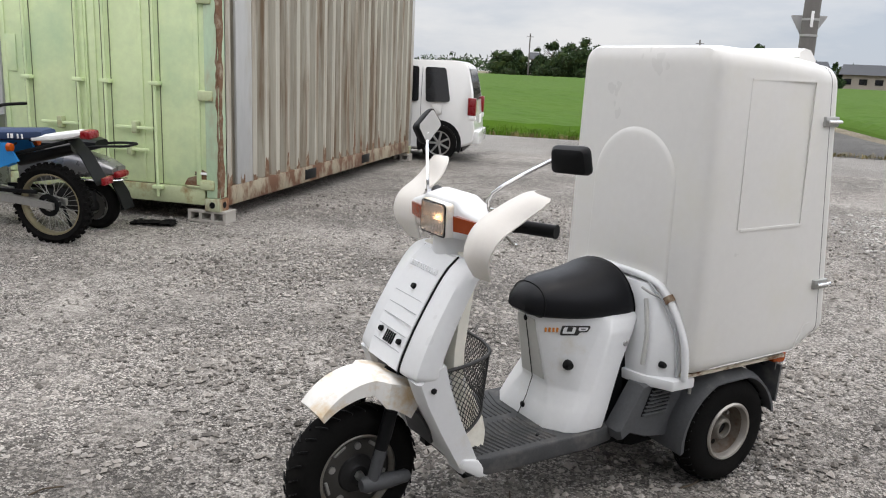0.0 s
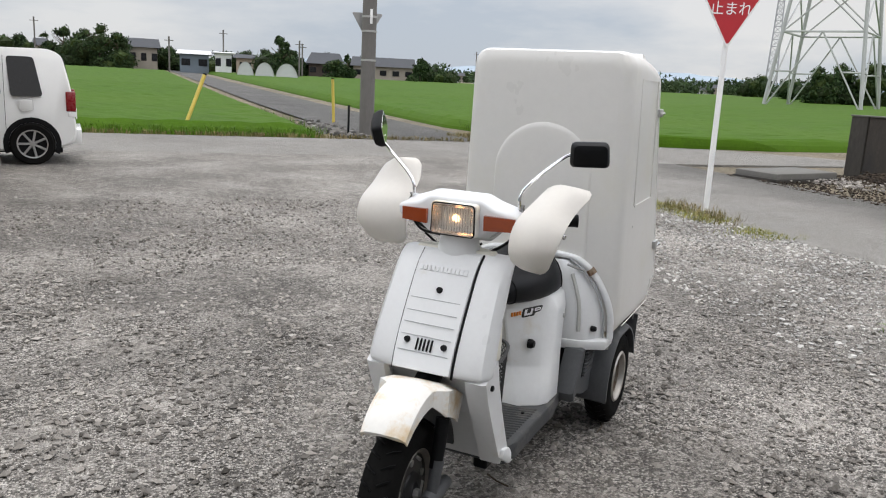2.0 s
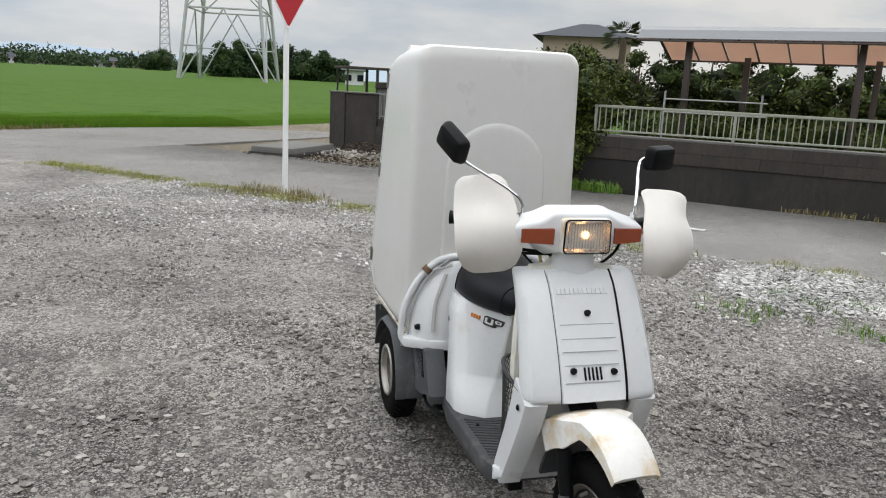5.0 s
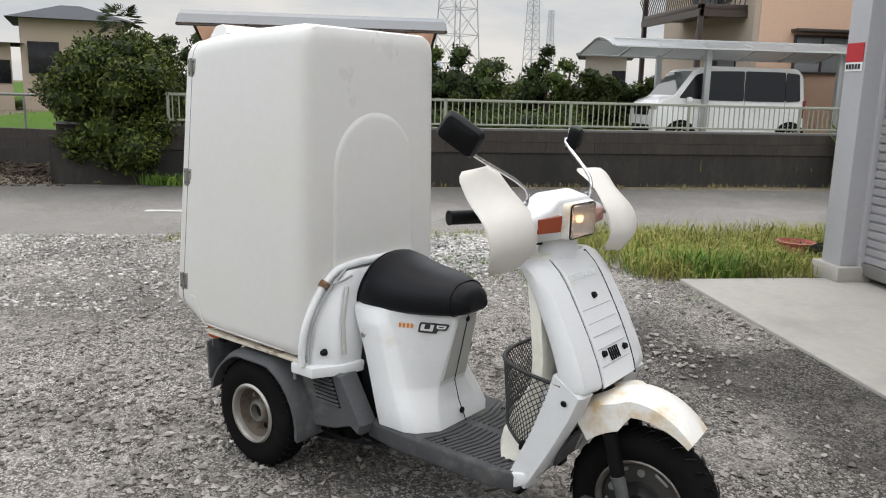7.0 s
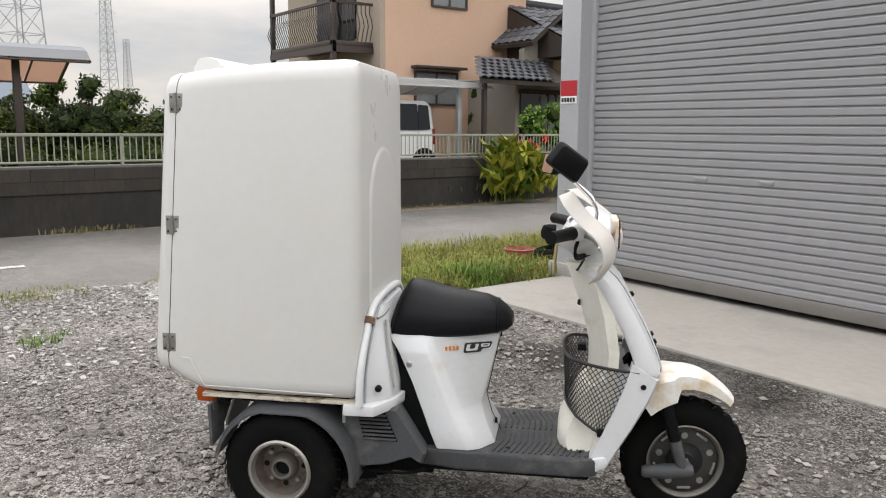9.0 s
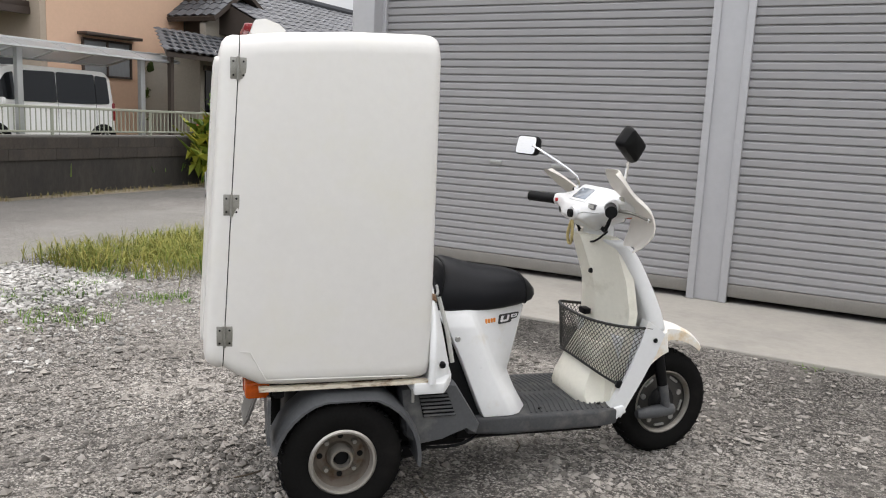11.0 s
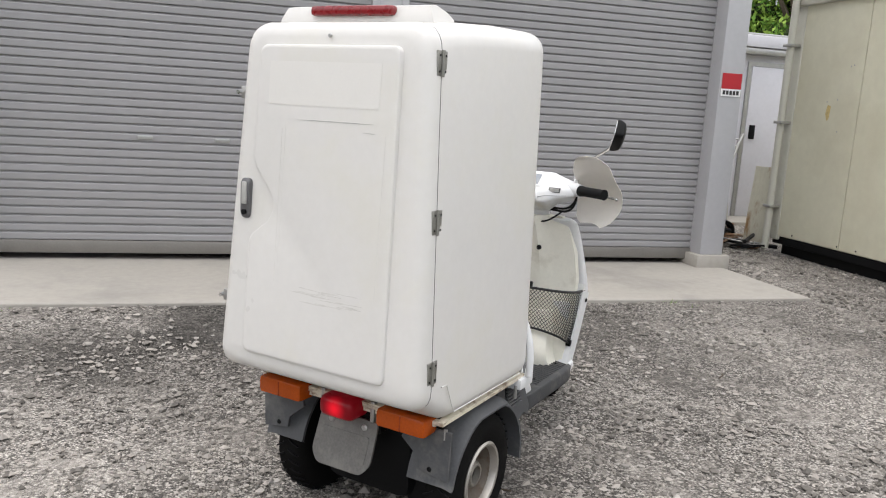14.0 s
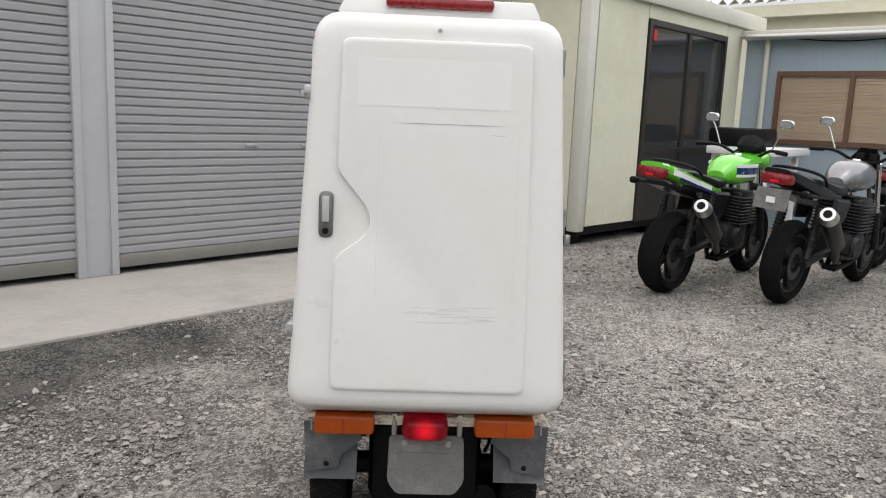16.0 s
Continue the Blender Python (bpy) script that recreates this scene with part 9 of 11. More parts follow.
def enduro(m):
    b = thing("trail_motorcycle", "blue and white trail motorcycle with a navy seat", "motorcycle", m)
    L = 1.42
    bike_wheel(b, 0, 0.315, 0.055, 0.245, "spoke", GOLD_RIM)
    bike_wheel(b, L, 0.345, 0.042, 0.275, "spoke", GOLD_RIM)
    st = part("seat", body_loft([(0.95, 0.86, 0.02, 0.05, 0.7), (0.85, 0.845, 0.04, 0.09, 0.6), (0.6, 0.835, 0.045, 0.105, 0.6), (0.3, 0.845, 0.045, 0.105, 0.6), (0.02, 0.865, 0.04, 0.1, 0.6), (-0.02, 0.868, 0.03, 0.09, 0.7)]), NAVY_SEAT, b, "navy cloth seat")
    for i, (x, w) in enumerate(((0.12, 0.012), (0.155, 0.012), (0.20, 0.02), (0.235, 0.012))):
        part("print_bar", box((x, 0.104, 0.83), (x + w, 0.112, 0.865), 0.002), SIGN_WHITE, st, smooth=False)
    part("tail_fender", body_loft([(0.06, 0.83, 0.02, 0.1, 0.6), (-0.1, 0.848, 0.03, 0.1, 0.6), (-0.26, 0.875, 0.03, 0.085, 0.6), (-0.33, 0.89, 0.018, 0.07, 0.7)]), SIGN_WHITE, b, "white tail fender")
    part("tail_lamp", box((-0.40, -0.07, 0.845), (-0.31, 0.07, 0.91), 0.018), RED, b, "red tail lamp")
    part("lower_mudguard", loft([[(x, -w, z), (x, w, z), (x + 0.03, w * 0.8, z + 0.02), (x + 0.03, -w * 0.8, z + 0.02)] for x, z, w in ((-0.2, 0.86, 0.075), (-0.32, 0.72, 0.08), (-0.44, 0.5, 0.085))]), DARK, b, "black mudguard extension")
    part("rear_reflector", box((-0.49, -0.06, 0.50), (-0.455, 0.06, 0.56), 0.01), RED, b)
    for s in (-1, 1):
        part("turn_signal", lathe([(0, -0.03), (0.03, -0.02), (0.034, 0.01), (0.0, 0.035)], "x", (0.20, s * 0.16, 0.77), 14), ORANGE, b, "orange turn signal")
        part("signal_stem", tube([(0.2, s * 0.08, 0.79), (0.2, s * 0.15, 0.77)], 0.009, 8), DARK, b)
        part("side_panel", loft([[(x, s * (0.115 + dy), z) for x, z in ((0.16, 0.66), (0.44, 0.56), (0.62, 0.64), (0.56, 0.78), (0.24, 0.80))] for dy in (0, 0.02)]), BLUE_P, b, "bright blue side panel")
        part("swing_arm", loft([[(x, s * y, z) for x, z in ((-0.06, 0.29), (-0.06, 0.34), (0.5, 0.42), (0.5, 0.35))] for y in (0.07, 0.1)]), ZINC, b, "alloy swing arm")
        part("chain_guard", box((0.05, s * 0.105 - 0.01, 0.41), (0.45, s * 0.105 + 0.01, 0.44), 0.006), DARK, b)
        part("fork", tube([(L, s * 0.09, 0.345), (L - 0.3, s * 0.09, 1.05)], 0.024, 10), ZINC, b)
        part("frame_tube", tube(curve([(1.1, s * 0.04, 0.92), (1.0, s * 0.1, 0.4), (0.6, s * 0.1, 0.3), (0.5, s * 0.1, 0.6), (-0.2, s * 0.07, 0.82)], 4), 0.015, 8), DARK, b)
        part("radiator_shroud", loft([[(x, s * (0.12 + dy), z) for x, z in ((0.75, 0.85), (1.1, 0.72), (1.2, 0.85), (1.05, 0.98), (0.8, 0.95))] for dy in (0, 0.02)]), BLUE_P, b)
    part("fuel_tank", body_loft([(0.78, 0.88, 0.06, 0.08, 0.7), (0.9, 0.91, 0.09, 0.13, 0.7), (1.05, 0.92, 0.08, 0.12, 0.7), (1.14, 0.92, 0.03, 0.06, 0.8)]), SIGN_WHITE, b)
    part("engine", box((0.55, -0.12, 0.3), (0.95, 0.12, 0.62), 0.05), ENGINE, b)
    part("silencer", tube([(0.35, -0.14, 0.62), (-0.12, -0.16, 0.74)], 0.05, 14), BLACK_P, b)
    part("handlebar", tube(curve([(0.98, -0.4, 1.12), (1.06, -0.2, 1.13), (1.1, 0, 1.08), (1.06, 0.2, 1.13), (0.98, 0.4, 1.12)], 4), 0.012, 8), DARK, b)
    part("headlamp_cowl", box((1.2, -0.1, 0.85), (1.3, 0.1, 1.05), 0.03), SIGN_WHITE, b)
    part("front_fender", body_loft([(1.1, 0.8, 0.015, 0.06, 0.7), (1.4, 0.84, 0.02, 0.08, 0.7), (1.75, 0.76, 0.012, 0.06, 0.7)]), SIGN_WHITE, b)
    part("side_stand", tube([(0.6, 0.1, 0.3), (0.55, 0.3, 0.02)], 0.012, 8), DARK, b)


enduro(pose(4.6, -2.02, 0, -3, 0, 6))


def step_scooter(m):
    b = thing("step_through_scooter", "silver step-through scooter with a black seat beside the container", "scooter", m)
    bike_wheel(b, 0, 0.215, 0.05, 0.13, "cast", ZINC)
    bike_wheel(b, 1.2, 0.215, 0.045, 0.13, "cast", ZINC)
    part("rear_body", body_loft([(0.62, 0.52, 0.16, 0.13, 0.6), (0.4, 0.55, 0.15, 0.16, 0.6), (0.1, 0.56, 0.11, 0.165, 0.6), (-0.12, 0.545, 0.07, 0.14, 0.6), (-0.24, 0.525, 0.035, 0.1, 0.7)]), SILVER_P, b, "silver tail cowl")
    part("seat", body_loft([(0.66, 0.70, 0.02, 0.07, 0.7), (0.55, 0.70, 0.045, 0.13, 0.6), (0.25, 0.715, 0.05, 0.145, 0.6), (-0.02, 0.735, 0.055, 0.13, 0.6), (-0.1, 0.74, 0.035, 0.09, 0.7)]), BLACK, b, "black seat")
    part("tail_lamp", box((-0.285, -0.085, 0.465), (-0.2, 0.085, 0.52), 0.02), RED, b, "red tail lamp")
    part("trim_strip", tube(curve([(0.25, 0.168, 0.47), (-0.1, 0.15, 0.455), (-0.27, 0.06, 0.45), (-0.28, 0, 0.45), (-0.27, -0.06, 0.45)], 4), 0.009, 8), CHROME, b, "bright trim strip")
    part("mud_flap", loft([[(x, -w, z), (x, w, z), (x + 0.02, w, z + 0.01), (x + 0.02, -w, z + 0.01)] for x, z, w in ((-0.2, 0.45, 0.07), (-0.27, 0.33, 0.08), (-0.31, 0.2, 0.075))]), DARK, b, "black mud flap")
    for s in (-1, 1):
        part("carrier_rail", tube(curve([(0.1, s * 0.12, 0.7), (-0.15, s * 0.12, 0.735), (-0.36, s * 0.09, 0.745), (-0.38, 0, 0.745)], 4), 0.011, 8), DARK, b, "black carrier rail")
        part("shock_absorber", tube([(0.0, s * 0.11, 0.22), (0.08, s * 0.11, 0.46)], 0.022, 10), DARK, b)
    part("engine", box((-0.05, -0.12, 0.16), (0.45, 0.1, 0.36), 0.04), ENGINE, b)
    part("step_floor", box((0.5, -0.15, 0.24), (0.98, 0.15, 0.31), 0.02), DARK, b)
    part("front_shield", loft([[(0.98, y, 0.28), (1.02, y * 1.2, 0.6), (0.92, y * 0.8, 0.92), (0.9, y * 0.8, 0.92), (0.98, y * 1.2, 0.6), (0.95, y, 0.28)] for y in (-0.17, -0.08, 0.08, 0.17)]), SILVER_P, b, "silver leg shield")
    part("handlebar", tube(curve([(0.82, -0.32, 1.0), (0.9, -0.12, 1.0), (0.92, 0, 0.97), (0.9, 0.12, 1.0), (0.82, 0.32, 1.0)], 4), 0.014, 8), DARK, b)
    part("centre_stand", tube([(0.25, 0.1, 0.2), (0.15, 0.14, 0.01)], 0.012, 8), DARK, b)


step_scooter(pose(4.68, -2.62, 0, -3, 0, 4))

# ---- cars ----
CAR_WHITE = material("white_car_paint", (0.74, 0.74, 0.73), 0.22, var=0.02, coat=0.7)
CAR_GLASS = material("tinted_car_glass", (0.008, 0.009, 0.011), 0.05, var=0.1, spec=0.35)
CLEAR_GLASS = material("car_windscreen", (0.03, 0.035, 0.036), 0.04, var=0.1, spec=0.5)
ALLOY = material("alloy_wheel", (0.48, 0.48, 0.48), 0.3, metal=0.8, var=0.08)


def car_wheel(c, x, y, r):
    s = 1 if y > 0 else -1
    w = new("wheel")
    w.parent = c
    w.location = (x, y, r)
    part("tyre", lathe([(r * 0.68, -0.075), (r * 0.9, -0.08), (r, -0.06), (r, 0.06), (r * 0.9, 0.08), (r * 0.68, 0.075)], "y", (0, 0, 0), 36), RUBBER, w)
    part("rim", lathe([(r * 0.7, 0.07 * s), (r * 0.66, 0.072 * s), (r * 0.6, 0.03 * s), (0, 0.02 * s)], "y", (0, 0, 0), 30), DARK, w)
    for k in range(7):
        a = 360 * k / 7
        part("spoke", moved(box((0.02, 0.04 * s - 0.012, -0.016), (r * 0.64, 0.04 * s + 0.014, 0.016), 0.006, 1), pose(0, 0, 0, 0, a, 0)), ALLOY, w)
    part("rim_lip", lathe([(r * 0.62, 0.07 * s), (r * 0.7, 0.074 * s), (r * 0.71, 0.06 * s), (r * 0.62, 0.05 * s)], "y", (0, 0, 0), 36, closed=True), ALLOY, w)
    part("cap", lathe([(0, 0.062 * s), (0.03, 0.06 * s), (0.035, 0.03 * s)], "y", (0, 0, 0), 14), ALLOY, w)


def kei_car(name, label, m, outline, wid, tumble, windows, screens, wheels, r, lamps, extras):
    """outline: side view (x, z); windows: side glass outlines; screens: end glass as (x, z) pairs."""
    c = thing(name, label, "car", m)
    W = wid / 2
    width = lambda z: W if z < 0.95 else W - (z - 0.95) * tumble
    o = rounded(outline, 0.09, 4)
    rows = []
    for k in (-1.0, -0.965, -0.5, 0.5, 0.965, 1.0):
        sh = 0.0 if abs(k) < 0.99 else 0.05
        rows.append([(x * (1 - sh * 0.35) + 1.2 * sh * 0.35, k * width(z), z + (0.03 * sh / 0.05 if z < 0.4 else -0.03 * sh / 0.05 if z > 1.4 else 0)) for x, z in o])
    body = part("body", loft(rows), CAR_WHITE, c, "white car body")
    for s in (-1, 1):
        for win in windows:
            ro = rounded(win, 0.05, 3)
            part("side_window", loft([[(x, s * (width(z) - 0.01), z) for x, z in ro], [(x, s * (width(z) + 0.004), z) for x, z in ro]]), CAR_GLASS, body, "dark side window", False)
        for x, rr in wheels:
            arch = [(x + (r + 0.075) * math.cos(t), r + (r + 0.075) * math.sin(t)) for t in np.linspace(-0.4, math.pi + 0.4, 17)]
            arch += [(x + (r + 0.004) * math.cos(t), r + (r + 0.004) * math.sin(t)) for t in np.linspace(math.pi + 0.4, -0.4, 17)]
            part("wheel_arch", prism(arch, "y", s * (W - 0.14), s * (W + 0.006)), DARK, body, smooth=False)
            car_wheel(c, x, s * (W - 0.02), r)
        for lm in lamps:
            (x0, y0, z0), (x1, y1, z1), mt, lab = lm
            part("lamp", box((x0, min(s * y0, s * y1), z0), (x1, max(s * y0, s * y1), z1), 0.015), mt, body, lab)
        part("door_handle", box((1.05, s * (W + 0.0) - 0.012, 0.86), (1.2, s * (W + 0.0) + 0.016, 0.885), 0.006), CAR_WHITE, body)
        for x in extras["seams"]:
            part("door_seam", tube([(x, s * (W + 0.0005), 0.3), (x, s * (W + 0.0005), 0.94), (x, s * (width(1.5) + 0.0005), 1.5)], 0.004, 4), DARK, body)
        part("wing_mirror", box((extras["mirror"], s * (W + 0.02) - 0.0, 0.98), (extras["mirror"] + 0.1, s * (W + 0.16), 1.12), 0.03), CAR_WHITE, body)
    for x0, z0, x1, z1, w0, w1 in screens:
        dx = 0.012 if x0 > 1.5 else -0.012
        part("windscreen", loft([[(x0 + dx, -w0, z0), (x0 + dx, w0, z0), (x1 + dx, w1, z1), (x1 + dx, -w1, z1)], [(x0 - dx, -w0, z0), (x0 - dx, w0, z0), (x1 - dx, w1, z1), (x1 - dx, -w1, z1)]]), CLEAR_GLASS if x0 > 1.5 else CAR_GLASS, body, "glass", False)
    part("underside", box((0.2, -W + 0.15, 0.16), (3.0, W - 0.15, 0.3)), DARK, body, smooth=False)
    for nm, lo, hi, mt in extras["boxes"]:
        part(nm, box(lo, hi, 0.012), mt, body)
    return c


kei_car("parked_car", "white compact hatchback parked behind the container", pose(2.92, -10.2, 0, 0, 0, 6),
        [(0.03, 0.30), (0.0, 0.52), (0.03, 0.75), (0.06, 1.1), (0.16, 1.54), (0.32, 1.62), (2.1, 1.60), (2.45, 1.45), (2.85, 1.02), (3.3, 0.88), (3.38, 0.6), (3.36, 0.25), (3.0, 0.19), (0.4, 0.19)], 1.46, 0.16,
        [[(0.42, 0.96), (0.82, 0.95), (0.86, 1.50), (0.52, 1.50)], [(0.94, 0.95), (1.65, 0.95), (1.62, 1.51), (0.96, 1.51)], [(1.74, 0.95), (2.55, 0.95), (2.2, 1.48), (1.74, 1.51)]],
        [(0.055, 1.0, 0.15, 1.5, 0.58, 0.52), (2.82, 1.05, 2.46, 1.44, 0.62, 0.55)], [(0.58, 0.27), (2.75, 0.27)], 0.295,
        [((0.0, 0.60, 0.76), (0.13, 0.742, 1.04), RED, "red tail lamp"), ((0.0, 0.62, 0.68), (0.11, 0.738, 0.755), SIGN_WHITE, "clear reversing lamp"), ((3.2, 0.5, 0.65), (3.36, 0.7, 0.82), SIGN_WHITE, "headlamp")],
        {"seams": (0.9, 1.69), "mirror": 2.45, "boxes": [("bumper", (-0.06, -0.66, 0.3), (0.1, 0.66, 0.5), CAR_WHITE), ("fuel_flap", (0.55, 0.726, 0.76), (0.72, 0.735, 0.92), CAR_WHITE), ("wiper", (0.06, -0.05, 1.0), (0.075, 0.3, 1.02), DARK), ("plate", (-0.01, -0.16, 0.62), (0.0, 0.16, 0.76), SIGN_WHITE)]})

kei_car("parked_van", "white tall compact van standing under the grey carport", pose(-13.84, 9.96, 0.27, 0, 0, -90),
        [(0.03, 0.28), (0.0, 0.5), (0.02, 1.0), (0.07, 1.62), (0.22, 1.76), (2.2, 1.77), (2.52, 1.70), (2.98, 1.12), (3.26, 1.02), (3.37, 0.88), (3.395, 0.6), (3.37, 0.22), (3.0, 0.19), (0.4, 0.19)], 1.475, 0.1,
        [[(0.13, 1.08), (0.47, 1.06), (0.47, 1.67), (0.17, 1.65)], [(0.485, 1.06), (1.40, 1.06), (1.40, 1.68), (0.485, 1.68)], [(1.415, 1.06), (2.30, 1.06), (2.30, 1.66), (1.415, 1.68)], [(2.33, 1.08), (2.86, 1.09), (2.50, 1.58), (2.33, 1.63)]],
        [(0.03, 1.12, 0.08, 1.6, 0.6, 0.58), (2.95, 1.15, 2.55, 1.66, 0.68, 0.6)], [(0.32, 0.28), (2.78, 0.28)], 0.285,
        [((0.0, 0.60, 0.72), (0.06, 0.742, 1.1), RED, "red tail lamp"), ((3.16, 0.40, 0.84), (3.375, 0.735, 0.96), LENS, "slim glass headlamp"), ((3.33, 0.56, 0.42), (3.40, 0.68, 0.5), LENS, "small fog lamp")],
        {"seams": (0.48, 1.40, 2.30), "mirror": 2.62, "boxes": [("grille", (3.34, -0.40, 0.72), (3.405, 0.40, 0.93), DARK), ("grille_bar", (3.37, -0.6, 0.90), (3.412, 0.6, 0.925), CHROME), ("intake", (3.36, -0.5, 0.36), (3.403, 0.5, 0.52), DARK), ("bumper", (3.3, -0.7, 0.22), (3.42, 0.7, 0.36), CAR_WHITE)]})

# ---- across the road: carports, houses, gardens ----
ALU = material("grey_aluminium", (0.40, 0.41, 0.41), 0.4, metal=0.5, var=0.06)
BROWN_ALU = material("dark_brown_aluminium", (0.06, 0.045, 0.038), 0.45, metal=0.3, var=0.1)
ROOF_SHEEN = material("weathered_roof_sheen", (0.13, 0.14, 0.15), 0.35, var=0.12, scale=3)
POLY_GREY = material("frosted_grey_roof_sheet", (0.50, 0.52, 0.53), 0.35, var=0.08, scale=2, transmission=0.7)
POLY_BROWN = material("bronze_roof_sheet", (0.66, 0.40, 0.27), 0.45, var=0.08, scale=2, transmission=0.9)
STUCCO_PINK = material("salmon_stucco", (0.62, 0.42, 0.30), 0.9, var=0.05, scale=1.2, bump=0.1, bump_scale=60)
# beige walls of other houses, and the shaded side of the salmon one
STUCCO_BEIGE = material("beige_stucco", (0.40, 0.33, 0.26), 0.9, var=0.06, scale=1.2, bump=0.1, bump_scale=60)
SIDING = material("cream_siding", (0.62, 0.48, 0.32), 0.8, var=0.06, scale=2, stretch=(1, 1, 0.3))
PLASTER = material("dull_plaster", (0.30, 0.275, 0.235), 0.9, var=0.1, scale=2)
TILE = material("dark_grey_roof_tile", (0.085, 0.09, 0.10), 0.5, var=0.2, scale=4, random_tint=0.25)
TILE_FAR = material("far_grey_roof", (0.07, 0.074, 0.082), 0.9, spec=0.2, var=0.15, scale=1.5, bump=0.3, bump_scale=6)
TIMBER = material("dark_timber", (0.045, 0.033, 0.026), 0.7, var=0.2, scale=6)
CURTAIN = material("grey_curtain_window", (0.22, 0.23, 0.24), 0.15, var=0.15, scale=3, spec=0.6, stretch=(1, 5, 1))
GARDEN_Z = 0.2

setting("ground_garden", prism([(-8.92, -4.0), (-45, -4.0), (-45, 60), (-10.3, 60), (-9.95, 11.3)], "z", -0.05, GARDEN_Z), EARTH, "garden earth behind the retaining wall", "garden ground")
rng_g = np.random.default_rng(71)
pts_g = [(-9.4 - 3.2 * rng_g.random(), -1.5 + 11 * rng_g.random(), GARDEN_Z) for _ in range(900)]
V_, F_ = blade_field(pts_g, 0.22, 0.02, 7, 72, 0.8, 0.12)
stuff("garden_grass", V_, F_, GRASS_GREEN, "green garden grass behind the fence", "grass")


def arc_roof(x0, x1, y0, y1, z0, rise, drop, nseg=10, steep=2.2):
    """A carport roof: rises from the near eave and runs nearly level, following x from x0 (near) to x1."""
    out = []
    for k in range(nseg + 1):
        u = k / nseg
        x = x0 + (x1 - x0) * u
        z = z0 + rise * (1 - (1 - min(u * steep, 1)) ** 2) - drop * max(0, u - 0.45)
        out.append((x, z))
    return out


def carport(label, x0, x1, y0, y1, z0, rise, drop, sheet_mat, frame_mat, posts, ribs, cross, steep=2.2):
    c = thing("carport", label, "carport", pose(0, 0, 0))
    prof = arc_roof(x0, x1, y0, y1, z0, rise, drop, 10, steep)
    gap = (y1 - y0) / ribs
    for i in range(ribs):
        a, b = y0 + i * gap + 0.02, y0 + (i + 1) * gap - 0.02
        part("roof_sheet", loft([[(x, a, z), (x, b, z), (x, b, z + 0.006), (x, a, z + 0.006)] for x, z in prof]), sheet_mat, c, "translucent roof sheet", False).visible_shadow = False
    # added grey sheet over the eave: the sky's reflection put into colour
    if steep > 3:
        part("roof_skin", loft([[(x + 0.02, y0 - 0.01, z + 0.014), (x + 0.02, y1 + 0.01, z + 0.014), (x + 0.02, y1 + 0.01, z + 0.02), (x + 0.02, y0 - 0.01, z + 0.02)] for x, z in prof[:4]]), ROOF_SHEEN, c, "weathered grey sheet, sky reflection put into its colour", False)
    for i in range(ribs + 1):
        y = y0 + i * gap
        part("rafter", tube([(x, y, z - 0.012) for x, z in prof], 0.02 if 0 < i < ribs else 0.03, 6), frame_mat, c)
    for k in range(0, 11, cross):
        x, z = prof[k]
        part("purlin", tube([(x, y0, z - 0.02), (x, y1, z - 0.02)], 0.016 if 0 < k < 10 else 0.022, 6), frame_mat, c)
    for x, y, top in posts:
        part("post", box((x - 0.06, y - 0.06, 0.0), (x + 0.06, y + 0.06, top), 0.01), frame_mat, c)
    xs = posts[0][0]
    part("beam", box((xs - 0.05, y0 + 0.15, posts[0][2] - 0.02), (xs + 0.05, y1 - 0.15, posts[0][2] + 0.09), 0.01), frame_mat, c)
    return c


carport("brown aluminium carport with bronze roof sheets", -12.5, -15.3, -2.95, 2.05, 2.50, 0.28, 0.95, POLY_BROWN, BROWN_ALU, [(-13.0, -2.05, 2.62), (-13.0, 0.95, 2.62), (-14.6, -1.2, 2.3), (-14.6, 1.2, 2.3)], 8, 5, 4.0)
carport("grey aluminium carport with a curved frosted roof", -12.45, -14.9, 5.4, 11.2, 2.36, 0.22, 0.55, POLY_GREY, ALU, [(-12.95, 7.6, 2.45), (-12.95, 10.56, 2.45), (-14.7, 7.24, 2.3)], 6, 5)


def window_unit(parent, x, y0, y1, z0, z1, frame_mat, glass, hood=False, shutter=False, facing=1):
    """A window in a wall that faces +x."""
    w = part("window", boxes([((x, y0, z0), (x + 0.06 * facing, y1, z0 + 0.05)), ((x, y0, z1 - 0.05), (x + 0.06 * facing, y1, z1)), ((x, y0, z0 + 0.05), (x + 0.06 * facing, y0 + 0.05, z1 - 0.05)), ((x, y1 - 0.05, z0 + 0.05), (x + 0.06 * facing, y1, z1 - 0.05)),
                              ((x, (y0 + y1) / 2 - 0.025, z0 + 0.05), (x + 0.05 * facing, (y0 + y1) / 2 + 0.025, z1 - 0.05))]), frame_mat, parent, "window frame", False)
    for a, b in ((y0 + 0.05, (y0 + y1) / 2 - 0.025), ((y0 + y1) / 2 + 0.025, y1 - 0.05)):
        part("pane", box((x + 0.012 * facing, a, z0 + 0.05), (x + 0.02 * facing, b, z1 - 0.05)), glass, w, smooth=False)
    if hood:
        part("hood", box((min(x, x + 0.35 * facing), y0 - 0.1, z1 + 0.06), (max(x, x + 0.35 * facing), y1 + 0.1, z1 + 0.13), 0.01), BROWN_ALU, w)
    if shutter:
        for i in range(int((z1 - z0) / 0.06)):
            part("shutter_slat", box((x, y0 - 0.65, z0 + i * 0.06), (x + 0.07 * facing, y0 - 0.03, z0 + i * 0.06 + 0.045)), TIMBER if i % 2 else ALU, w, smooth=False)
    return w


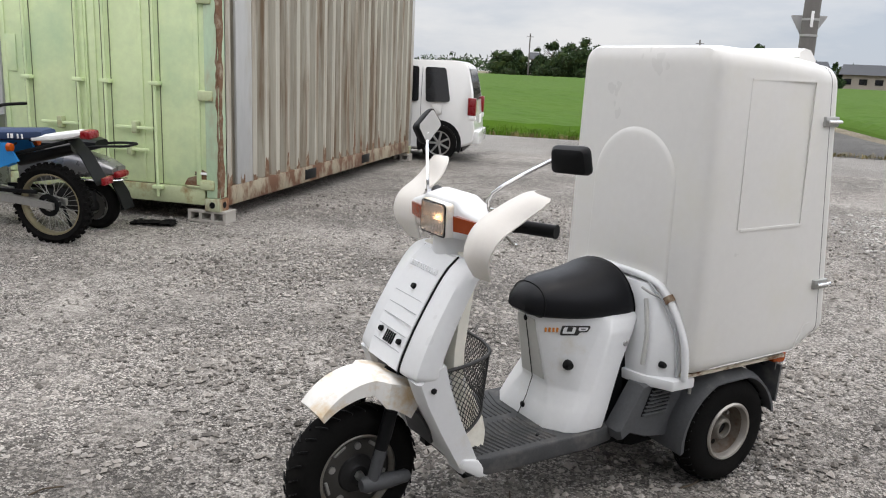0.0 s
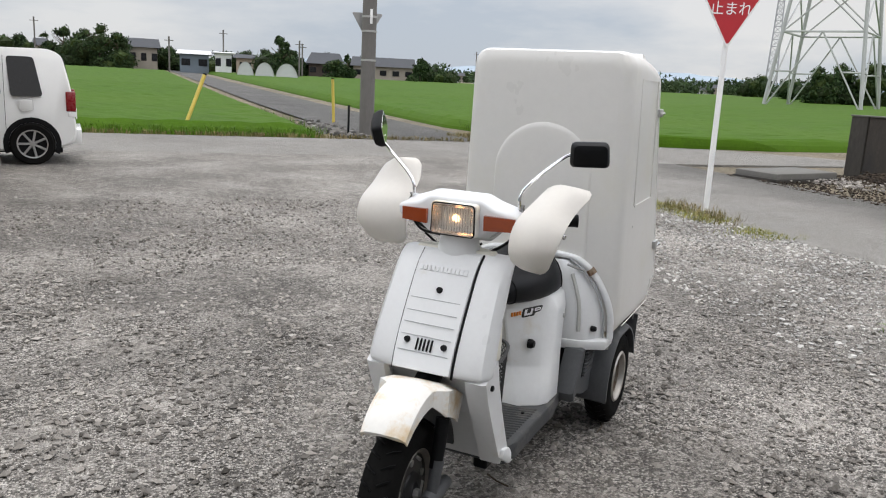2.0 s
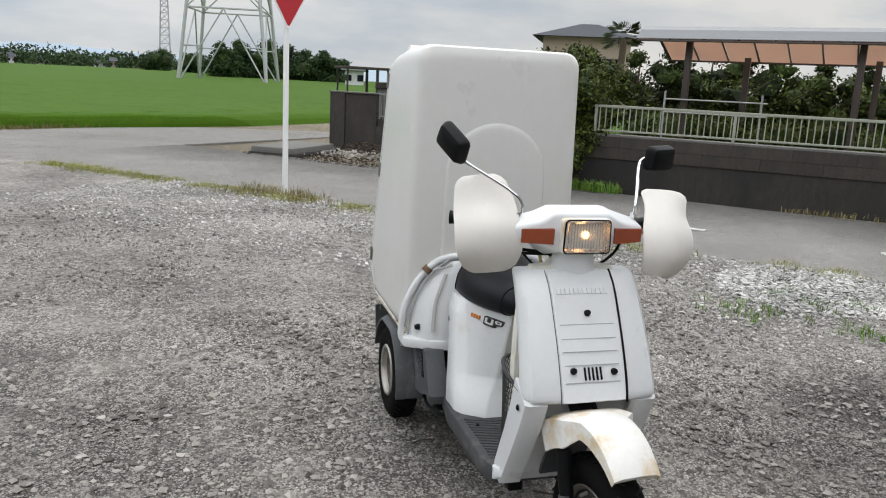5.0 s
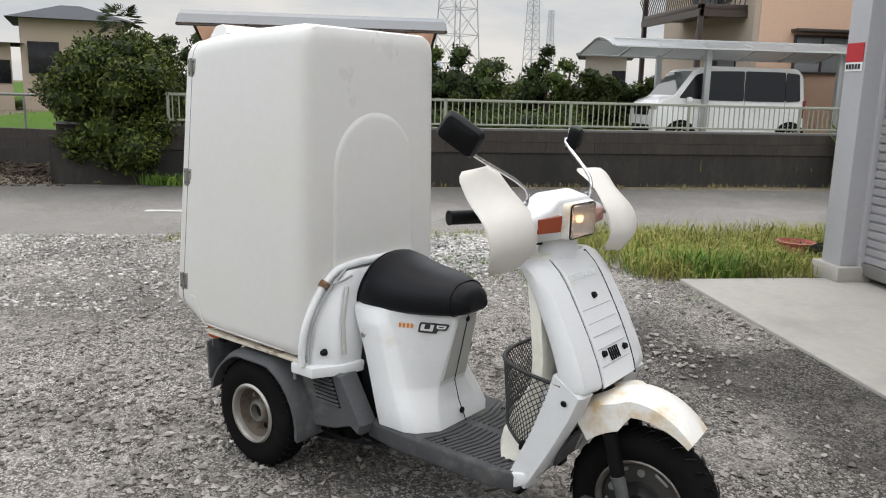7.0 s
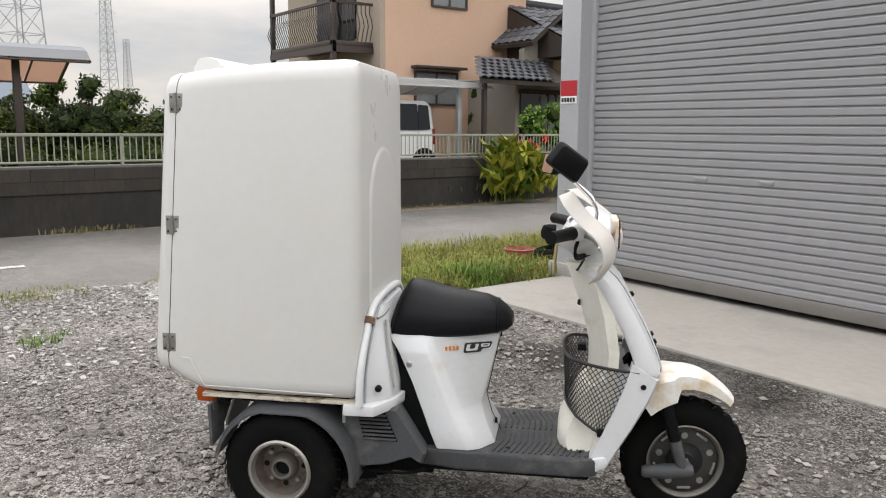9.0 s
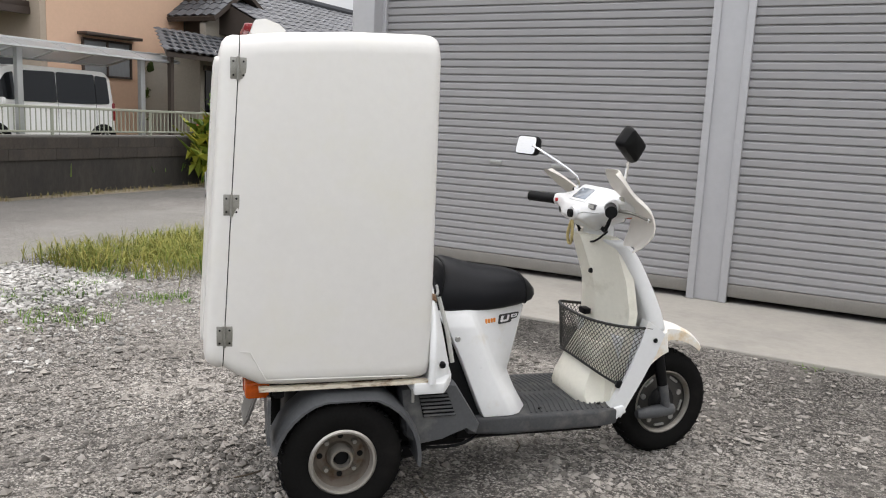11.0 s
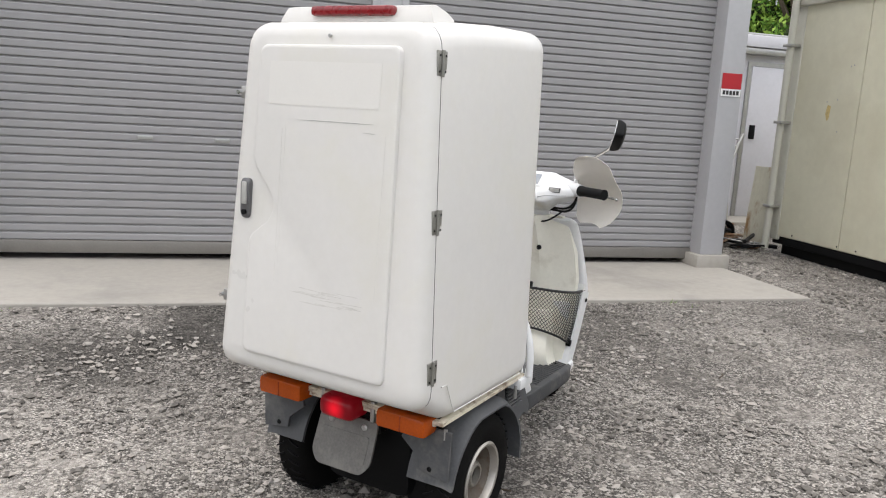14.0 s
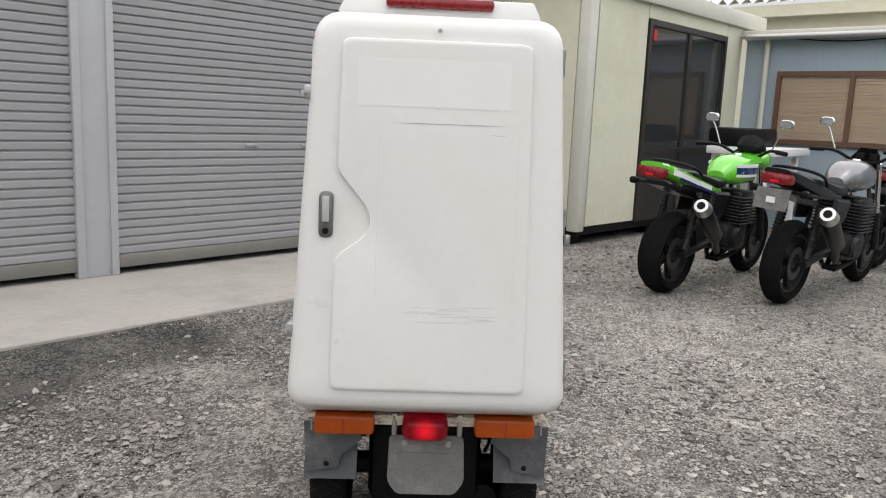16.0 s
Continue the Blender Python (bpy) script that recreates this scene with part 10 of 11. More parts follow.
def pink_house():
    h = thing("house", "two-storey salmon stucco house with a dark balcony", "house")
    x0, x1, y0, y1, top = -20.6, -15.2, 9.85, 14.7, 6.2
    part("wall", boxes([((x0, y0 + 0.006, 0.1), (x1, y1, top))]), STUCCO_PINK, h, "salmon stucco wall", False)
    # Same stucco on the side wall, its shade put into a darker beige.
    part("side_wall", box((x0, y0 - 0.15, 0.1), (x1 - 0.004, y0, top)), STUCCO_BEIGE, h, "stucco side wall, its shade put into the beige", False)
    part("roof", prism([(y0 - 0.7, top), (y1 + 0.7, top), ((y0 + y1) / 2, top + 1.6)], "x", x0 - 0.6, x1 + 0.6), TILE_FAR, h, smooth=False)
    window_unit(h, x1, 10.75, 12.2, 2.0, 2.9, BROWN_ALU, CURTAIN, True)
    window_unit(h, x1, 11.3, 12.5, 4.6, 5.6, BROWN_ALU, CURTAIN, True)
    d = part("window_side", boxes([((-17.2, y0 - 0.2, 0.5), (-15.9, y0 - 0.15, 2.6))]), CAR_GLASS, h, "dark glazed door", False)
    # balcony on the shaded side
    u0, u1, v0, v1, zf = -19.3, -15.55, 8.5, y0 - 0.15, 3.45
    part("window_side", box((-18.6, y0 - 0.2, 3.75), (-16.4, y0 - 0.15, 5.7)), CAR_GLASS, h, "dark balcony window", False)
    b = part("balcony_floor", box((u0, v0, zf), (u1, v1, zf + 0.13), 0.01), BROWN_ALU, h, "dark metal balcony with bowed balusters")
    part("balcony_beam", boxes([((u0, v0 - 0.02, zf - 0.16), (u1, v0 + 0.1, zf)), ((u1 - 0.1, v0 + 0.1, zf - 0.16), (u1 + 0.02, v1, zf))]), BROWN_ALU, b, smooth=False)
    part("handrail", boxes([((u0, v0, zf + 1.05), (u1, v0 + 0.07, zf + 1.12)), ((u1 - 0.07, v0 + 0.07, zf + 1.05), (u1, v1, zf + 1.12))]), BROWN_ALU, b, smooth=False)
    bow = ((0.13, 0.03), (0.3, -0.02), (0.5, -0.11), (0.68, -0.06), (0.85, 0.04), (1.05, 0.035))
    for i in range(30):
        x = u0 + 0.08 + i * (u1 - u0 - 0.16) / 29
        part("baluster", tube([(x, v0 + d, zf + z) for z, d in bow], 0.013, 5), BROWN_ALU, b)
    for i in range(9):
        y = v0 + 0.12 + i * 0.125
        part("baluster", tube([(u1 - d, y, zf + z) for z, d in bow], 0.013, 5), BROWN_ALU, b)
    for x in (u0 + 0.06, u1 - 0.06):
        part("balcony_post", box((x - 0.06, v0, GARDEN_Z), (x + 0.06, v0 + 0.12, 6.5), 0.01), BROWN_ALU, b)
    return h


pink_house()


def tile_roof(parent, p00, p10, p01, p11, rows, cols, tile_mat):
    """Half-round tiles on a sloping plane from the eave (p00, p10) to the ridge (p01, p11): single pieces."""
    a, b, c, d = Vector(p00), Vector(p10), Vector(p01), Vector(p11)
    up = (c - a).normalized()
    along = (b - a).normalized()
    nrm = along.cross(up).normalized()
    if nrm.z < 0:
        nrm = -nrm
    w, l = (b - a).length / cols, (c - a).length / rows
    prof = [(0.0, 0.0), (0.15, 0.02), (0.38, 0.045), (0.6, 0.05), (0.85, 0.02), (1.0, 0.0)]
    bm = bmesh.new()
    lo = [bm.verts.new((u * w, 0, v)) for u, v in prof]
    hi = [bm.verts.new((u * w, l * 1.08, v - 0.02)) for u, v in prof]
    lo2 = [bm.verts.new((u * w, 0, v - 0.025)) for u, v in prof]
    for i in range(len(prof) - 1):
        bm.faces.new((lo[i], lo[i + 1], hi[i + 1], hi[i]))
        bm.faces.new((lo2[i], lo2[i + 1], lo[i + 1], lo[i]))
    me = mesh_of("roof_tile", bm, tile_mat, True)
    m3 = Matrix((along, up, nrm)).transposed().to_4x4()
    for r in range(rows):
        for k in range(cols):
            p = a + (c - a) * (r / rows) + (b - a) * (k / cols) + nrm * 0.03
            o = new("roof_tile", me)
            o.parent = parent
            o.matrix_basis = Matrix.Translation(p) @ m3


def old_house():
    h = thing("house", "single-storey cream house with a dark tiled roof", "house")
    # long wing beside the road
    part("wall", box((-18.5, 14.6, 0.1), (-12.3, 21.9, 3.3)), SIDING, h, "cream vertical siding", False)
    for i in range(36):
        part("siding_board", box((-12.3, 14.62 + i * 0.2, 1.1), (-12.288, 14.62 + i * 0.2 + 0.185, 3.24)), SIDING, h, smooth=False)
    window_unit(h, -12.28, 15.35, 16.65, 1.4, 2.6, TIMBER, CURTAIN, True, True)
    window_unit(h, -12.28, 18.35, 19.6, 1.42, 2.6, TIMBER, CURTAIN, True, True)
    window_unit(h, -12.28, 20.7, 21.25, 1.9, 2.65, TIMBER, CURTAIN, True)
    part("fascia", box((-12.05, 14.0, 3.2), (-11.93, 22.5, 3.34), 0.01), TIMBER, h, smooth=False)
    part("gutter", tube([(-11.85, 14.0, 3.24), (-11.85, 22.5, 3.24)], 0.05, 8), BROWN_ALU, h)
    part("downpipe", tube([(-11.87, 14.55, 3.2), (-12.2, 14.55, 2.9), (-12.2, 14.55, 0.3)], 0.035, 8), BROWN_ALU, h)
    part("roof_deck", prism([(-11.9, 3.32), (-15.4, 4.9), (-18.9, 3.32)], "y", 14.0, 22.5), TIMBER, h, smooth=False)
    tile_roof(h, (-11.85, 14.0, 3.33), (-11.85, 22.5, 3.33), (-15.4, 14.0, 4.93), (-15.4, 22.5, 4.93), 10, 27, TILE)
    part("ridge", tube([(-15.4, 13.9, 5.02), (-15.4, 22.6, 5.02)], 0.13, 8), TILE_FAR, h)
    # entrance wing with a gable towards the road
    e = thing("house_wing", "entrance wing with a plaster gable and dark timber eaves", "house")
    part("wall", box((-17.5, 12.6, 0.1), (-13.2, 14.6, 2.7)), PLASTER, e, "dull plaster wall", False)
    part("gable", prism([(13.5, 2.7), (16.6, 2.7), (16.6, 3.0), (14.6, 4.3), (13.5, 3.55)], "x", -14.1, -13.9), PLASTER, e, smooth=False)
    part("roof_slab", loft([[(-13.5, 13.45, 3.6), (-13.5, 14.6, 4.45), (-13.5, 14.6, 4.57), (-13.5, 13.4, 3.7)], [(-18, 13.45, 3.6), (-18, 14.6, 4.45), (-18, 14.6, 4.57), (-18, 13.4, 3.7)]]), TIMBER, e, "dark roof edge", False)
    part("roof_slab", loft([[(-13.5, 17.3, 2.75), (-13.5, 14.6, 4.45), (-13.5, 14.6, 4.57), (-13.5, 17.4, 2.85)], [(-18, 17.3, 2.75), (-18, 14.6, 4.45), (-18, 14.6, 4.57), (-18, 17.4, 2.85)]]), TIMBER, e, smooth=False)
    tile_roof(e, (-18, 13.45, 3.72), (-13.5, 13.45, 3.72), (-18, 14.6, 4.6), (-13.5, 14.6, 4.6), 5, 15, TILE)
    part("porch_roof", loft([[(-12.2, 10.6, 2.45), (-12.2, 14.2, 2.45), (-12.2, 14.2, 2.55), (-12.2, 10.6, 2.55)], [(-13.9, 11.9, 3.1), (-13.9, 14.2, 3.1), (-13.9, 14.2, 3.2), (-13.9, 11.9, 3.2)]]), TIMBER, e, smooth=False)
    tile_roof(e, (-12.2, 10.6, 2.57), (-12.2, 13.0, 2.57), (-13.9, 11.9, 3.22), (-13.9, 14.2, 3.22), 6, 10, TILE)
    part("doorway", box((-13.19, 12.75, 0.3), (-13.15, 13.4, 2.3)), CAR_GLASS, e, "dark entrance", False)
    for i in range(4):
        part("glazed_panel", box((-13.18, 13.45 + i * 0.29, 0.4), (-13.14, 13.70 + i * 0.29, 2.25)), CURTAIN, e, smooth=False)
        part("mullion", box((-13.19, 13.70 + i * 0.29, 0.3), (-13.12, 13.74 + i * 0.29, 2.3)), TIMBER, e, smooth=False)
    part("lintel", box((-13.19, 12.7, 2.3), (-13.1, 14.6, 2.42)), TIMBER, e, smooth=False)
    part("vent", box((-13.9, 14.35, 3.7), (-13.87, 14.75, 3.85)), TIMBER, e, smooth=False)
    for y in (10.9, 14.1):
        part("porch_post", box((-12.5, y, 0.2), (-12.4, y + 0.1, 2.6)), TIMBER, e, smooth=False)


old_house()


def at(az, dist, eye=(1.63, 3.09)):
    a = radians(az)
    return eye[0] + dist * math.sin(a), eye[1] + dist * math.cos(a)


def tree(label, az, dist, top, wid, seed, eye=(1.63, 3.09), mat=None, leaf=0.3, count=700, trunk=0.35, shape=1.0, group=""):
    x, y = at(az, dist, eye)
    z0 = ground_z(x, y) if x > -12 or y < -5 else GARDEN_Z
    t = thing("tree", label, "tree", pose(x, y, z0), group)
    rng = random.Random(seed)
    h = top - z0
    bm = tube(curve([(0, 0, -0.1), (0.03 * h, 0.02 * h, h * 0.3), (-0.02 * h, 0, h * 0.6), (0, 0.02 * h, h * 0.85)], 3), [h * 0.03, h * 0.028, h * 0.026, h * 0.024, h * 0.022, h * 0.02, h * 0.016, h * 0.012, h * 0.008, h * 0.005][:10], 7)
    for k in range(6):
        a = rng.uniform(0, 6.28)
        zz = h * rng.uniform(0.3, 0.6)
        tube([(0, 0, zz), (wid * 0.3 * math.cos(a), wid * 0.3 * math.sin(a), zz + h * 0.18)], [h * 0.015, h * 0.004], 5, bm)
    part("trunk", bm, BARK, t)
    clumps = []
    for _ in range(14):
        u = rng.random()
        zz = h * (trunk + (0.95 - trunk) * u)
        rad = wid * 0.5 * (math.sin(math.pi * min(1, 0.25 + 0.75 * u)) ** 0.7 if shape == 1.0 else (1.05 - u) ** 0.8)
        a = rng.uniform(0, 6.28)
        rr = rng.uniform(0.0, 0.75) * rad
        r = max(0.12 * wid, rad * rng.uniform(0.35, 0.6))
        clumps.append(((rr * math.cos(a), rr * math.sin(a), zz), (r, r, r * 0.8)))
    crown_shade(clumps, t, seed)
    V, F = leaf_cloud(clumps, count, leaf, seed, 0.5)
    o = new("crown", from_arrays("crown", V, F, mat or LEAF_FAR))
    o.parent = t
    return t


def far_house(name, label, az0, az1, dist, eave, top, wall, roof, eye=(1.63, 3.09), depth=8, hip=0.0, windows=4, base=None):
    x0, y0 = at(az0, dist, eye)
    x1, y1 = at(az1, dist, eye)
    L = math.hypot(x1 - x0, y1 - y0)
    ang = math.degrees(math.atan2(y1 - y0, x1 - x0))
    z0 = ground_z(x0, y0) if base is None else base
    h = thing(name, label, "building", pose(x0, y0, z0, 0, 0, ang))
    away = 1 if Vector((-(y1 - y0), x1 - x0)).dot(Vector((x0 - eye[0], y0 - eye[1]))) > 0 else -1
    e, t = eave - z0, top - z0
    d = depth * away
    ya, yb = min(0, d), max(0, d)
    part("wall", box((0.3, ya + 0.3, -0.3), (L - 0.3, yb - 0.3, e)), wall, h, smooth=False)
    part("roof", loft([[(-0.2, ya - 0.2, e), (L + 0.2, ya - 0.2, e), (L + 0.2, yb + 0.2, e), (-0.2, yb + 0.2, e)], [(hip, (ya + yb) / 2 - 0.05, t), (L - hip, (ya + yb) / 2 - 0.05, t), (L - hip, (ya + yb) / 2 + 0.05, t), (hip, (ya + yb) / 2 + 0.05, t)]]), roof, h, smooth=False)
    for i in range(windows):
        xc = L * (i + 0.5) / windows
        yy = 0.3 * away
        part("window", box((xc - L * 0.16 / windows * 1.6, min(yy - 0.05 * away, yy + 0.02), e * 0.4), (xc + L * 0.16 / windows * 1.6, max(yy - 0.05 * away, yy + 0.02), e * 0.75)), CAR_GLASS, h, smooth=False)
    return h


WHITE_WALL = material("white_building_wall", (0.60, 0.61, 0.62), 0.7, var=0.08, scale=0.8)
BLUE_GREY = material("blue_grey_sheet_wall", (0.15, 0.185, 0.22), 0.7, spec=0.25, var=0.08, scale=0.8)
VINYL = material("greenhouse_film", (0.50, 0.51, 0.53), 0.4, var=0.1, scale=2)


def far_side():
    """Farms and woods beyond the paddies."""
    E1 = (1.63, 3.09)
    far_house("farmhouse", "far two-storey farmhouse among trees", 177.7, 179.7, 118, 4.0, 5.3, PLASTER, TILE_FAR, windows=3)
    far_house("white_warehouse", "long white warehouse beyond the paddies", -179.2, -177.0, 108, 3.3, 3.9, BLUE_GREY, WHITE_WALL, depth=10, windows=2)
    far_house("white_warehouse", "white flat shed with dark openings beyond the paddies", -176.9, -175.5, 105, 3.6, 3.8, WHITE_WALL, WHITE_WALL, depth=8, windows=2)
    far_house("warehouse", "dull brown shed beyond the paddies", -175.5, -174.0, 118, 3.3, 3.9, STUCCO_BEIGE, TILE_FAR, windows=1)
    for a, b in ((-175.3, -174.2), (-174.1, -172.8), (-172.7, -171.2)):
        x0, y0 = at((a + b) / 2, 92)
        g = thing("greenhouse", "arched greenhouse of pale film", "greenhouse", pose(x0, y0, ground_z(x0, y0), 0, 0, -(a + b) / 2), "greenhouses")
        w = 92 * radians(b - a) / 2
        prof = [(w * math.cos(t), 1.75 * math.sin(t)) for t in np.linspace(0, math.pi, 13)]
        part("film", loft([[(x, y, z) for x, z in prof] for y in (0, 12)]), VINYL, g)
        for k in range(5):
            part("hoop", tube([(x * 1.01, k * 0.4 - 0.02, z * 1.01) for x, z in prof], 0.04, 4), ALU, g)
    far_house("farmhouse", "dark-roofed farmhouse beyond the paddies", -170.6, -168.0, 118, 3.1, 4.75, TIMBER, TILE_FAR, windows=3, hip=0.6)
    far_house("farmhouse", "long grey-roofed farmhouse beyond the paddies", -167.5, -163.0, 118, 3.1, 4.5, PLASTER, TILE_FAR, windows=5)
    far_house("farmhouse", "small grey-roofed house beyond the paddies", 172.2, 173.0, 150, 4.0, 5.3, PLASTER, TILE_FAR, windows=2)
    far_house("farmhouse", "low farmhouse behind the great pylon", -134.3, -131.6, 105, 3.6, 4.6, PLASTER, TILE_FAR, eye=(3.04, 1.16), windows=3)
    far_house("white_house", "white house beyond the open shelter", -126.3, -124.6, 85, 2.5, 3.0, WHITE_WALL, TILE_FAR, eye=(3.04, 1.16), windows=2)
    g = "trees beyond the paddies"
    k = 100
    for az, d, top, w, sh in ((170.4, 125, 4.8, 5.5, 1), (171.4, 125, 5.0, 4.5, 1), (173.0, 125, 5.8, 3.2, 1), (173.9, 120, 6.7, 3.6, 1), (175.2, 118, 6.0, 4.2, 1), (176.1, 116, 6.9, 4.5, 1), (177.1, 116, 6.2, 3.8, 1), (180.4, 122, 4.2, 4, 1),
                              (-173.4, 118, 4.6, 4.5, 1), (-172.5, 110, 6.6, 3.4, 0.5), (-172.0, 111, 6.0, 2.6, 0.5), (-171.0, 122, 4.0, 3, 1), (-168.6, 112, 3.8, 3.2, 1), (-167.8, 112, 4.6, 1.8, 1), (-162.6, 112, 4.5, 2.8, 1), (-161.6, 116, 3.2, 4.2, 1), (-174.6, 128, 4.6, 5, 1), (-176.0, 128, 4.4, 5, 1), (-171.6, 124, 4.8, 5, 1), (-169.2, 126, 4.7, 5.5, 1), (-166.9, 126, 4.6, 5, 1), (-164.8, 126, 4.3, 5.5, 1), (179.9, 126, 4.4, 4, 1), (178.4, 128, 5.0, 4, 1),
                              (-138.6, 130, 4.9, 5, 1), (-134.6, 96, 5.2, 4.2, 1), (-133.4, 100, 5.6, 4.4, 1), (-131.6, 100, 6.0, 5.0, 1), (-130.2, 102, 5.6, 4.5, 1), (-128.9, 100, 5.0, 4.4, 1), (-127.7, 100, 4.9, 4.0, 1), (-126.8, 100, 4.4, 3.5, 1), (-136.5, 120, 4.4, 3.6, 1)):
        k += 1
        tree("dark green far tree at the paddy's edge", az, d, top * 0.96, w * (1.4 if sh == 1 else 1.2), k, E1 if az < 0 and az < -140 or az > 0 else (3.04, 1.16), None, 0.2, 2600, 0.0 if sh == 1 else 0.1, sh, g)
    # low distant woods and roofs along the horizon
    rng = np.random.default_rng(81)
    clumps = []
    for _ in range(420):
        az = rng.uniform(-163, -136) if rng.random() < 0.75 else rng.uniform(164, 184)
        d = rng.uniform(190, 330)
        x, y = at(az, d)
        hgt = 2.2 + 2.2 * rng.random()
        clumps.append(((x, y, 1.45 + hgt * 0.5), (2.5 + 3 * rng.random(), 2.5 + 3 * rng.random(), hgt * 0.6)))
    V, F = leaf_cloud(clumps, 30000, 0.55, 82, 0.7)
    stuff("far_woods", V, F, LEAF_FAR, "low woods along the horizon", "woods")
    for i in range(16):
        az = -161 + i * 1.45 + rng.uniform(-0.4, 0.4)
        far_house("far_house", "small distant house on the plain", az, az + rng.uniform(0.4, 1.0), 185 + 50 * rng.random(), 2.6 + rng.random() * 0.8, 3.6 + rng.random() * 1.0, [WHITE_WALL, PLASTER, STUCCO_BEIGE][i % 3], TILE_FAR, windows=2, depth=7)
    # strip of dry ground and a bank before the farms
    for az0, az1, d, mt in ((168, 181, 88, "dry"), ):
        pass
    # mountains, the haze of distance put into their blue colour
    ridge = []
    for i in range(60):
        az = -172 + i * 0.9
        hgt = 40 + 30 * noise.noise((i * 0.17, 1.0, 0)) + 22 * math.exp(-((az + 146) / 5.0) ** 2) + 8 * noise.noise((i * 0.6, 4, 0))
        x, y = at(az, 2300)
        ridge.append((x, y, hgt))
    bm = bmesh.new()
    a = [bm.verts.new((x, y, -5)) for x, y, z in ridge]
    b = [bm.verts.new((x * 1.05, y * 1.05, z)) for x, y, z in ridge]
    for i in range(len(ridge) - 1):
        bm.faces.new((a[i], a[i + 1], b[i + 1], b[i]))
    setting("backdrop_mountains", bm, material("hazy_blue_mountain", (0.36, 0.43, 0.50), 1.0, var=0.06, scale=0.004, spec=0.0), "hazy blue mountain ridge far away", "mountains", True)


far_side()


LATTICE = material("galvanised_lattice", (0.40, 0.41, 0.41), 0.5, metal=0.4, var=0.1, scale=3)
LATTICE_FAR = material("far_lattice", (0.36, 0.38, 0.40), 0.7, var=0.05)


def pylon(label, az, dist, eye, base, height, neck, leg_r, z0=None, turn=45, arms=True, mat=None, body_levels=6):
    x, y = at(az, dist, eye)
    p = thing("pylon", label, "pylon", pose(x, y, ground_z(x, y) - 0.1 if z0 is None else z0, 0, 0, turn))
    def half(z):
        t = z / height
        return (base / 2) * (1 - t) ** 1.35 + neck * t if t < 1 else neck
    zs = [0]
    while zs[-1] < height * 0.97 and len(zs) < 26:
        zs.append(min(height, zs[-1] + max(half(zs[-1]) * 1.7, height * 0.04)))
    corners = [(-1, -1), (1, -1), (1, 1), (-1, 1)]
    for sx, sy in corners:
        part("leg", tube([(sx * half(z), sy * half(z), z) for z in zs], leg_r, 8), mat or LATTICE, p, "steel lattice leg")
    for i in range(len(zs) - 1):
        z0_, z1_ = zs[i], zs[i + 1]
        for k in range(4):
            a, b = corners[k], corners[(k + 1) % 4]
            A0, B0 = Vector((a[0] * half(z0_), a[1] * half(z0_), z0_)), Vector((b[0] * half(z0_), b[1] * half(z0_), z0_))
            A1, B1 = Vector((a[0] * half(z1_), a[1] * half(z1_), z1_)), Vector((b[0] * half(z1_), b[1] * half(z1_), z1_))
            M1 = (A1 + B1) / 2
            part("strut", tube([A1, B1], leg_r * 0.55, 5), mat or LATTICE, p)
            lines = [(A0, M1), (B0, M1), (A0.lerp(A1, 0.5), (A0 + M1) / 2), (B0.lerp(B1, 0.5), (B0 + M1) / 2)] if i == 0 else [(A0, B1), (B0, A1)]
            for q0, q1 in lines:
                part("strut", tube([q0, q1], leg_r * 0.45, 5), mat or LATTICE, p)
    if arms:
        for zz in (0.4, 0.5, 0.6, 0.7, 0.8, 0.92):
            z = height * zz
            for s in (-1, 1):
                part("cross_arm", tube([(0, 0, z + height * 0.03), (s * height * 0.08, 0, z), (0, 0, z - height * 0.005)], leg_r * 0.5, 5), mat or LATTICE, p)
    return p


pylon("great steel lattice pylon standing in the paddies", -133.9, 78, (3.04, 1.16), 7.8, 44, 0.7, 0.16, None, 33, False)
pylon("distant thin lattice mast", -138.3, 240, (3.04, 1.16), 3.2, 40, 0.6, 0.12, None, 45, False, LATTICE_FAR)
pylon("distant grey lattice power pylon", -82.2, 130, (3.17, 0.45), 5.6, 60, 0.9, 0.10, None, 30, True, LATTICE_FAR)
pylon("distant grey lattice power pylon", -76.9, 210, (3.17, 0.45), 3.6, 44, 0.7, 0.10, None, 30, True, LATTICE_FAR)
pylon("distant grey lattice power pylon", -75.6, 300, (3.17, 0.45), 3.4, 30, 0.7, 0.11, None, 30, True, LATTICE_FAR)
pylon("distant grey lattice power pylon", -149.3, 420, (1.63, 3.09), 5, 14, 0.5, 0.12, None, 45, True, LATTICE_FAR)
for az_, d_, h_ in ((180.3, 100, 4.2), (-171.1, 100, 4.6), (-170.9, 105, 4.4), (-176.2, 108, 5.6), (-155.6, 160, 6), (-158.7, 170, 6.4), (-151.2, 180, 6.2), (172.3, 118, 6.0)):
    x_, y_ = at(az_, d_)
    up_ = thing("utility_pole", "thin distant utility pole", "utility pole", pose(x_, y_, ground_z(x_, y_)), "distant poles")
    part("shaft", tube([(0, 0, 0), (0, 0, h_)], 0.1, 6), POLE, up_)
    part("cross_bar", box((-0.5, -0.05, h_ - 0.5), (0.5, 0.05, h_ - 0.42)), POLE, up_, smooth=False)


